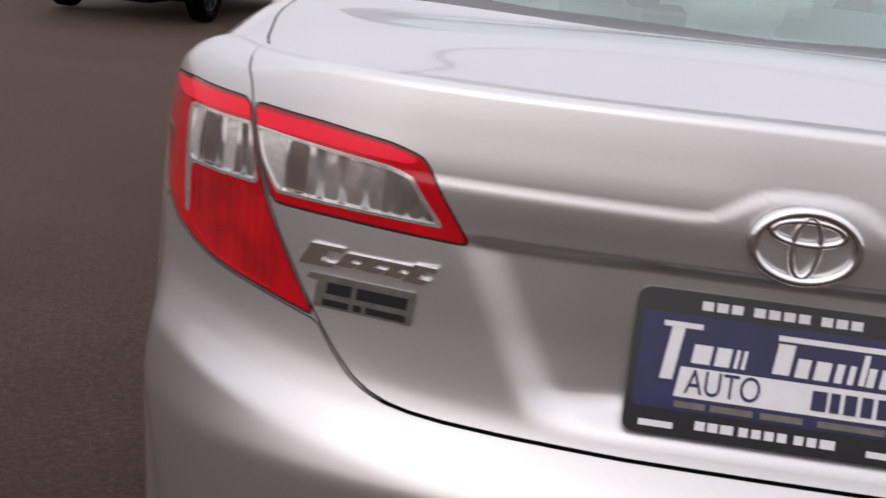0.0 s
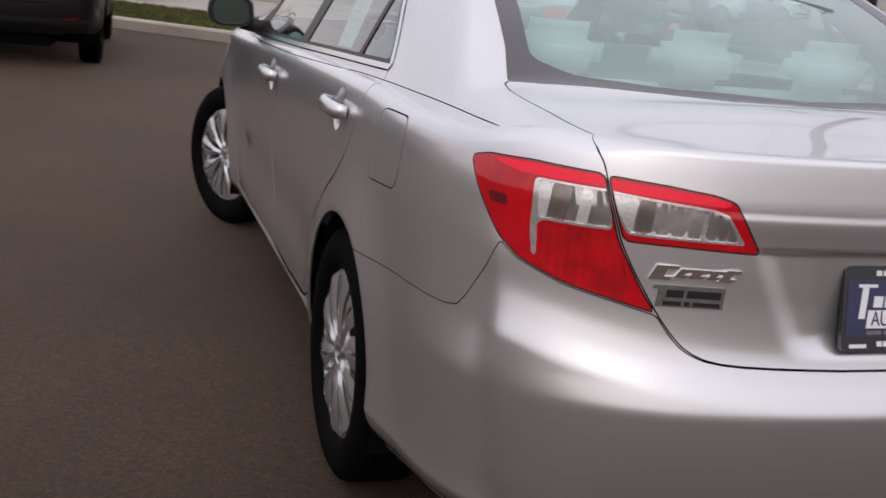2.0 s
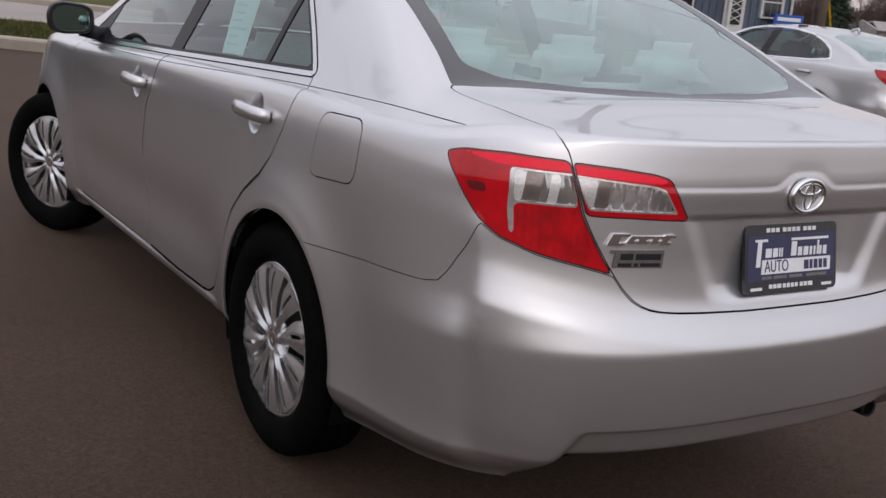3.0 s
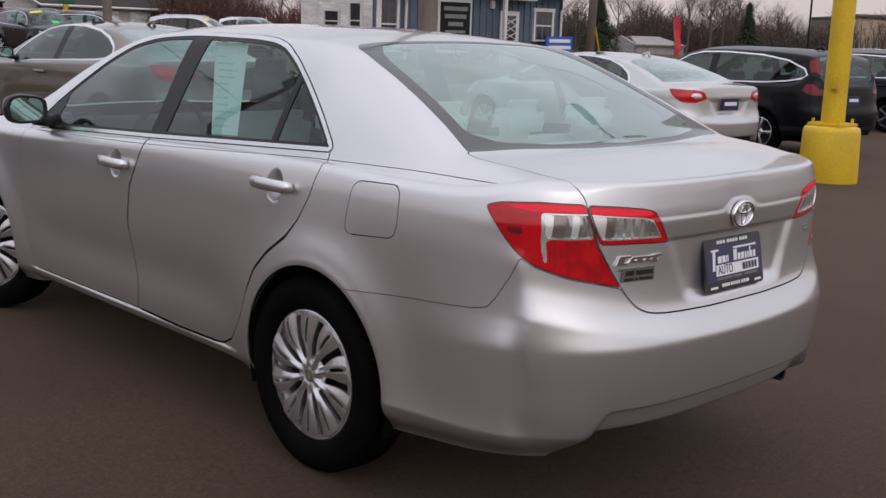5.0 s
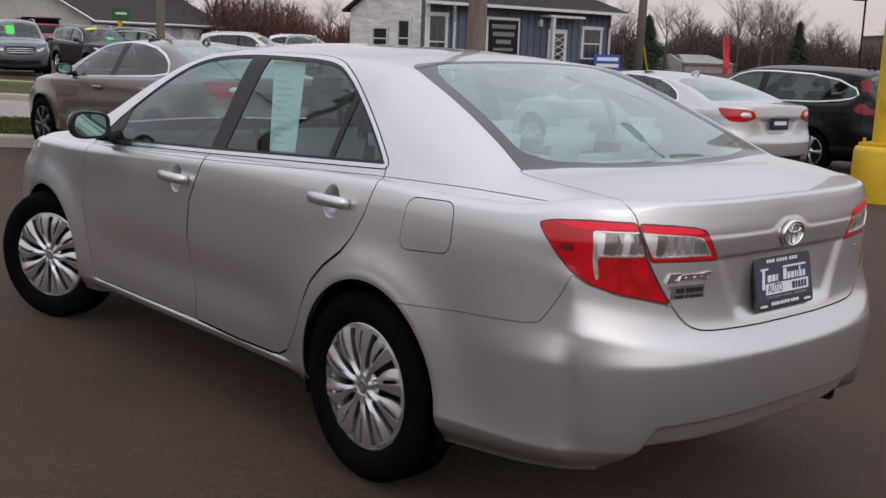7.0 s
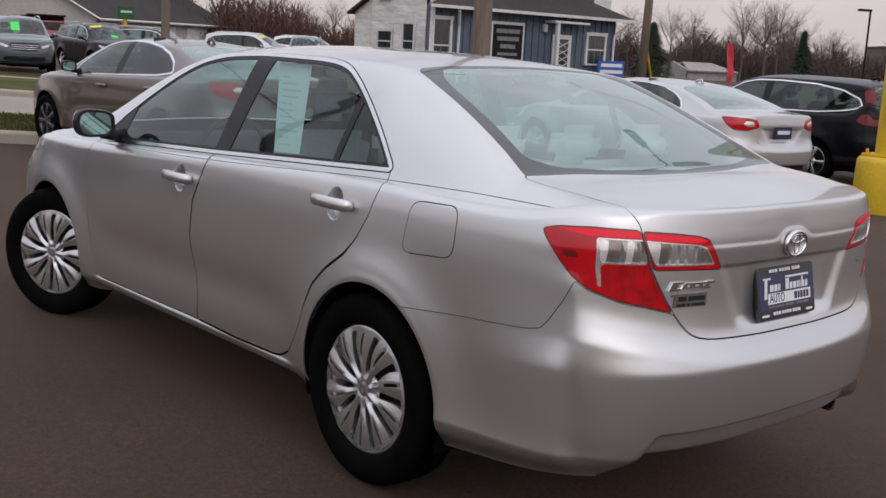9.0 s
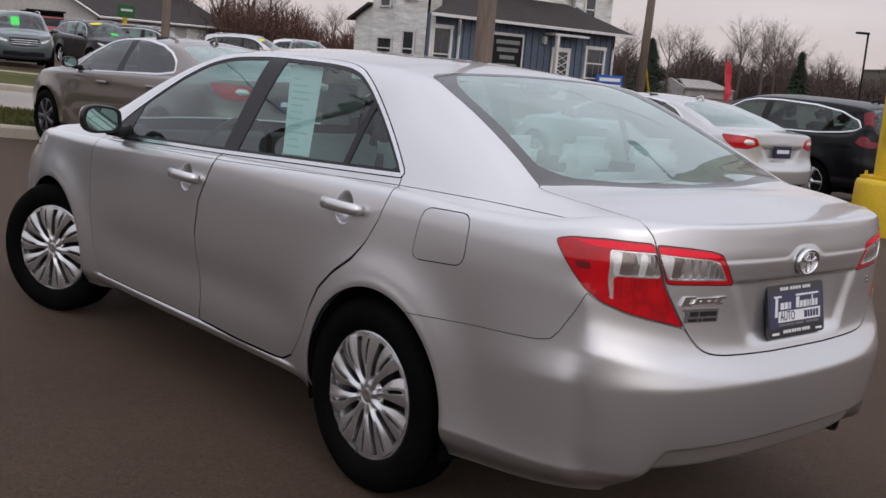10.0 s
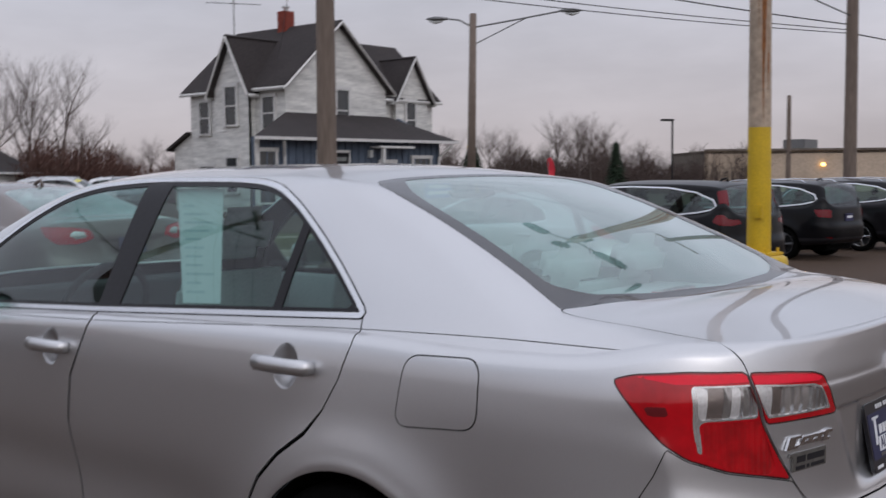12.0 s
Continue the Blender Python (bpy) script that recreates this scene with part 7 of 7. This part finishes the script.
for q, o in ((ga, -gd), (gb, gd)):
    wall_poly("wall", [q + Vector((0, 0, -0.4)), q - gn * 9 + Vector((0, 0, -0.4)), q - gn * 9 + Vector((0, 0, 2.15)), q - gn * 4.5 + Vector((0, 0, 4.4)), q + Vector((0, 0, 2.15))], 0.2, o, GARAGE_WHITE, garage)
gable_roof(garage, ga - gn * 4.5 + Vector((0, 0, 4.5)), gb - gn * 4.5 + Vector((0, 0, 4.5)), 4.5, 2.25, gn, 0.5)
for k in range(3):
    c = ga + gd * (3.2 + 4.6 * k) + gn * 0.04
    part("garage_door", box((3.0, 0.08, 2.0), c + Vector((0, 0, 0.7)), Matrix((gd, gn, Vector((0, 0, 1)))).transposed().to_4x4(), 0.01), WHITE_SIDING, garage)

block = thing("tan_building", "long flat-roofed tan block building", "building")
ta, tb = Vector((88.4, 43.7, 0)), Vector((106, 23.0, 0))
td = (tb - ta).normalized()
tn = Vector((td.y, -td.x, 0))
if tn.dot(Vector((-1, -0.5, 0))) < 0:
    tn = -tn
wall_poly("wall", [ta + Vector((0, 0, -0.4)), tb + Vector((0, 0, -0.4)), tb + Vector((0, 0, 3.4)), ta + Vector((0, 0, 3.4))], 0.3, tn, CREAM, block)
wall_poly("wall", [ta + Vector((0, 0, -0.4)), ta - tn * 14 + Vector((0, 0, -0.4)), ta - tn * 14 + Vector((0, 0, 3.4)), ta + Vector((0, 0, 3.4))], 0.3, -td, BROWN_WALL, block)
part("coping", box(((tb - ta).length, 0.5, 0.18), (ta + tb) / 2 + Vector((0, 0, 3.45)), Matrix((td, -tn, Vector((0, 0, 1)))).transposed().to_4x4()), BROWN_WALL, block)
wall_poly("roof", [ta + Vector((0, 0, 3.3)), tb + Vector((0, 0, 3.3)), tb - tn * 14 + Vector((0, 0, 3.3)), ta - tn * 14 + Vector((0, 0, 3.3))], 0.2, (0, 0, 1), BROWN_WALL, block)
part("roof_unit", box((3.2, 2.0, 1.0), ta + td * 9.5 - tn * 3 + Vector((0, 0, 3.9)), None, 0.05), GREY_METAL, block)
part("wall_lamp", box((0.36, 0.3, 0.26), ta + td * 10.5 + tn * 0.2 + Vector((0, 0, 2.1)), None, 0.05), WARM_LAMP, block, "lit warm wall lamp")

flag = thing("feather_flag", "red feather flag on a thin pole", "flag", (46.85, 31.85, -0.34))
part("pole", tube([(0, 0, 0), (0, 0, 2.6), (0.15, 0, 3.1), (0.35, 0, 3.3)], 0.025, 6), GREY_METAL, flag)
flag.matrix_world = flag.matrix_world @ Matrix.Rotation(radians(-9), 4, "Y") @ Matrix.Diagonal((1, 1, 0.82, 1))
bmf = bmesh.new()
fr = [[bmf.verts.new((x0 + 0.02, 0.06 * math.sin(z * 3 + x0 * 4), z)) for x0 in np.linspace(0.0, w, 5)] for z, w in ((0.7, 0.30), (1.2, 0.55), (1.8, 0.62), (2.4, 0.60), (2.9, 0.48), (3.25, 0.30))]
for a, b in zip(fr, fr[1:]):
    for i in range(4):
        bmf.faces.new((a[i], a[i + 1], b[i + 1], b[i]))
part("flag_cloth", bmf, RED_FLAG, flag)

gs = thing("green_sign", "small green sign on a yellow post", "sign", (17.6, 41.5, gz(17.6)))
part("post", box((0.14, 0.14, 2.6), (0.18, 0, 1.3)), YELLOW, gs)
part("sign_panel", box((0.74, 0.06, 0.50), (0.18, -0.1, 2.42), None, 0.01), GREEN_SIGN, gs)
part("text_bar", box((0.5, 0.02, 0.09), (0.18, -0.14, 2.46)), PRINT, gs)

# ---- trees ----
BARK = mat("grey_bark", (0.10, 0.078, 0.068), 0.95, grain=0.3, scale=12, bump=0.5, bscale=25)
TWIG = mat("bare_twigs", (0.092, 0.066, 0.057), 0.95, grain=0.3, scale=5)
BRUSH = mat("reddish_brush", (0.105, 0.055, 0.043), 0.95, grain=0.35, scale=3)
PINE = mat("pine_needles", (0.025, 0.045, 0.022), 0.9, grain=0.4, scale=6)


def limb_sheet(V, F, a, b, ra, rb, sides=3):
    d = (b - a).normalized()
    s = d.cross(Vector((0.3, 0.9, 0.2))).normalized()
    t = d.cross(s)
    k = len(V)
    for p, r in ((a, ra), (b, rb)):
        for i in range(sides):
            an = 2 * math.pi * i / sides
            V.append(p + (s * math.cos(an) + t * math.sin(an)) * r)
    for i in range(sides):
        j = (i + 1) % sides
        F.append((k + i, k + j, k + sides + j, k + sides + i))


def bare_tree(x, y, h, seed, label="tall bare winter tree", depth=5, spread=0.5, base=-0.35):
    rnd = random.Random(seed)
    TV, TF, CV, CF = [], [], [], []

    def grow(p, d, ln, r, lvl):
        segs = 3 if lvl < 2 else 2
        for s in range(segs):
            d = (d + Vector((rnd.uniform(-1, 1), rnd.uniform(-1, 1), rnd.uniform(-0.3, 0.6))) * 0.13).normalized()
            q = p + d * ln / segs
            r2 = r * (0.86 if lvl < 2 else 0.75)
            limb_sheet(*((TV, TF) if lvl < 2 else (CV, CF)), p, q, r, r2, 7 if lvl < 1 else 4 if lvl < 2 else 3)
            if lvl < depth and (s > 0 or lvl > 0):
                for _ in range(2 if lvl > 0 else rnd.choice((1, 2, 2))):
                    v = Vector((rnd.uniform(-1, 1), rnd.uniform(-1, 1), rnd.uniform(0.1, 0.7)))
                    nd = (d * (1 - spread) + v.normalized() * spread * 1.25).normalized()
                    grow(q, nd, ln * rnd.uniform(0.5, 0.72), r2 * rnd.uniform(0.45, 0.65), lvl + 1)
            p, r = q, r2
        if lvl < depth:
            grow(p, d, ln * 0.62, r * 0.8, lvl + 1)
    grow(Vector((0, 0, 0)), Vector((0, 0, 1)), h * 0.42, h * 0.017, 0)
    tr = thing("bare_tree", label, "tree", (x, y, base), group="bare trees")
    for nm, V, F, m_ in (("trunk", TV, TF, BARK), ("crown", CV, CF, TWIG)):
        me = bpy.data.meshes.new(nm)
        me.from_pydata([tuple(v) for v in V], [], F)
        me.materials.append(m_)
        hang(new(nm, me), tr)
    return tr


def polar(az, d):
    return (-3.0 + d * math.sin(radians(az)), -2.5 + d * math.cos(radians(az)))


first = [bare_tree(0, 0, 11.0, 3), bare_tree(0, 0, 9.0, 8, "spreading bare winter tree", spread=0.62), bare_tree(0, 0, 10.0, 21, depth=5, spread=0.42)]
spots = [(21.5, 84, 1.0, 0), (23.4, 88, 1.1, 2), (25.0, 86, 1.05, 0), (26.4, 90, 1.15, 2), (28.3, 88, 1.05, 0), (29.6, 92, 1.1, 2), (31.2, 86, 1.0, 0), (32.3, 90, 0.8, 1), (35.5, 100, 0.62, 1), (36.8, 104, 0.55, 1), (19.5, 86, 1.1, 0), (17.5, 90, 1.0, 2), (14.5, 90, 1.0, 0),
         (52.3, 98, 0.7, 1), (50.3, 100, 0.7, 1), (49.0, 104, 0.66, 1), (53.4, 102, 0.7, 1), (55.8, 96, 0.8, 1), (58.3, 104, 0.7, 1), (60.2, 112, 0.6, 1), (54.0, 105, 0.55, 1), (56.9, 92, 0.78, 1), (57.6, 98, 0.8, 1), (55.4, 110, 0.6, 1), (59.5, 110, 0.55, 1), (61.0, 120, 0.5, 1), (37.9, 96, 0.5, 1), (34.0, 104, 0.6, 1), (63.0, 125, 0.5, 1), (10.0, 95, 0.9, 2), (5.0, 95, 0.9, 0)]
for k, (az_, d, sc, i) in enumerate(spots):
    x, y = polar(az_, d)
    m_ = Matrix.Translation((x, y, -0.35)) @ Matrix.Rotation(k * 1.7, 4, "Z") @ Matrix.Scale(sc, 4)
    if k < 3:
        first[k].matrix_world = m_
    else:
        t_ = copy_thing(first[i], m_)
        t_.matrix_world = m_


def brush_belt(name, az0, az1, d0, d1, h0, h1, count, material, label):
    """A belt of far bare undergrowth: countless thin stems and twigs."""
    V, F = [], []
    for _ in range(count):
        a = random.uniform(az0, az1)
        x, y = polar(a, random.uniform(d0, d1))
        env = 0.62 + 0.55 * noise.noise((a * 0.45, 3.3, 0)) + 0.25 * noise.noise((a * 2.3, 7.7, 0))
        h = (h0 + (h1 - h0) * random.random() ** 1.5) * max(env, 0.2)
        p = Vector((x, y, -0.4))
        d = Vector((random.uniform(-0.25, 0.25), random.uniform(-0.25, 0.25), 1)).normalized()
        q = p + d * h
        limb_sheet(V, F, p, q, 0.05, 0.012)
        for _ in range(5):
            t = random.uniform(0.3, 0.95)
            s = p.lerp(q, t)
            e = s + Vector((random.uniform(-1, 1), random.uniform(-1, 1), random.uniform(0.3, 1.1))) * h * 0.22
            limb_sheet(V, F, s, e, 0.026, 0.008)
    me = bpy.data.meshes.new(name)
    me.from_pydata([tuple(v) for v in V], [], F)
    me.materials.append(material)
    tagged(new(name, me), label, "woods", kind="stuff")


brush_belt("far_brush", 12, 42, 82, 104, 2.6, 5.4, 7500, BRUSH, "belt of reddish bare brush behind the far lot")
brush_belt("far_woods", 46, 66, 100, 135, 2.6, 5.6, 6000, TWIG, "belt of bare grey-brown woods in the distance")
# the next two belts are out of view, added to darken the mirrored horizon
brush_belt("far_woods", 235, 320, 75, 100, 3.5, 6.0, 7000, TWIG, "unseen belt of bare woods behind the lot, added to darken reflections")
brush_belt("far_woods", -40, 12, 72, 100, 4.5, 8.0, 3000, TWIG, "unseen belt of bare woods across the street, added to darken reflections")


def pine(x, y, h, wide=0.26, count=1400):
    p = thing("pine_tree", "small dark green conifer", "tree", (x, y, -0.35))
    part("trunk", tube([(0, 0, 0), (0, 0, h)], [0.12, 0.02], 8), BARK, p)
    V, F = [], []
    for k in range(count):
        t = random.random() ** 0.8
        z = h * (0.12 + 0.86 * t)
        r = (1 - t) * h * wide * random.uniform(0.35, 1.0) + 0.05
        a = random.uniform(0, 6.283)
        c = Vector((r * math.cos(a), r * math.sin(a), z - 0.25 * r))
        o = Vector((math.cos(a), math.sin(a), -0.35)) * 0.28
        s = Vector((-math.sin(a), math.cos(a), 0)) * 0.09
        n = len(V)
        V += [c - o * 0.5 - s, c - o * 0.5 + s, c + o]
        F.append((n, n + 1, n + 2))
    me = bpy.data.meshes.new("crown")
    me.from_pydata([tuple(v) for v in V], [], F)
    me.materials.append(PINE)
    hang(new("crown", me), p)


pine(*polar(58.75, 78), 4.0, 0.30)
pine(*polar(51.5, 84), 4.3, 0.50, 2600)

PALE_ROOF = mat("pale_roof", (0.36, 0.33, 0.315), 0.9, grain=0.15, scale=3)
low = thing("far_house", "low pale house with a light roof among far trees", "house")
fa, fb = Vector((*polar(53.3, 95), -0.35)), Vector((*polar(55.7, 97), -0.35))
fdir = (fb - fa).normalized()
fnrm = Vector((-fdir.y, fdir.x, 0))
if fnrm.dot(fa) < 0:
    fnrm = -fnrm
UPW = Vector((0, 0, 1))
wall_poly("wall", [fa, fb, fb + UPW * 0.8, fa + UPW * 0.8], 0.2, -fnrm, PALE_ROOF, low)
wall_poly("wall", [fa, fa + fnrm * 6, fa + fnrm * 6 + UPW * 0.8, fa + fnrm * 3 + UPW * 1.45, fa + UPW * 0.8], 0.2, -fdir, PALE_ROOF, low)
wall_poly("roof", [fa + UPW * 0.8 - fnrm * 0.3, fb + UPW * 0.8 - fnrm * 0.3, fb + fnrm * 3 + UPW * 1.45 - fdir * 0.9, fa + fnrm * 3 + UPW * 1.45 + fdir * 0.9], 0.15, -fnrm + UPW * 2, PALE_ROOF, low, "pale roof slope")
wall_poly("roof", [fb + UPW * 0.8 + fnrm * 6.3, fa + UPW * 0.8 + fnrm * 6.3, fa + fnrm * 3 + UPW * 1.45 + fdir * 0.9, fb + fnrm * 3 + UPW * 1.45 - fdir * 0.9], 0.15, fnrm + UPW * 2, PALE_ROOF, low)

# red tipper truck behind the display row
RED_PAINT = paint("red_truck_paint", (0.30, 0.03, 0.025), 0.1, 0.35)
truck = thing("red_truck", "red tipper truck with a dark body", "truck", (17.9, 50.6, -0.2), 180 - 14)
part("cab", box((2.1, 1.5, 1.2), (0, 2.1, 1.5), None, 0.18, 3), RED_PAINT, truck, smooth=True)
part("bonnet", box((1.7, 1.3, 0.9), (0, 3.3, 1.15), None, 0.16, 3), RED_PAINT, truck, smooth=True)
part("windscreen", box((1.7, 0.04, 0.55), (0, 2.86, 1.75), None, 0.02), DARK_PANE, truck)
part("grille", box((1.1, 0.05, 0.6), (0, 3.95, 1.1), None, 0.02), CHROME, truck)
part("tipper_body", box((2.2, 3.4, 0.9), (0, -0.6, 1.9), None, 0.05), STEEL, truck, "dark steel tipper body")
part("cab_guard", box((2.2, 0.8, 0.10), (0, 1.4, 2.38), None, 0.02), STEEL, truck)
for sx in (-1, 1):
    for y in (-1.2, 3.1):
        part("wheel", lathe([(-0.14, 0.001), (-0.14, 0.28), (-0.12, 0.46), (0.12, 0.46), (0.14, 0.28), (0.14, 0.001)], 24, "X", at=(sx * 0.9, y, 0.46)), RUBBER, truck, smooth=True)

truck.matrix_world = truck.matrix_world @ Matrix.Diagonal((0.78, 0.78, 0.86, 1))
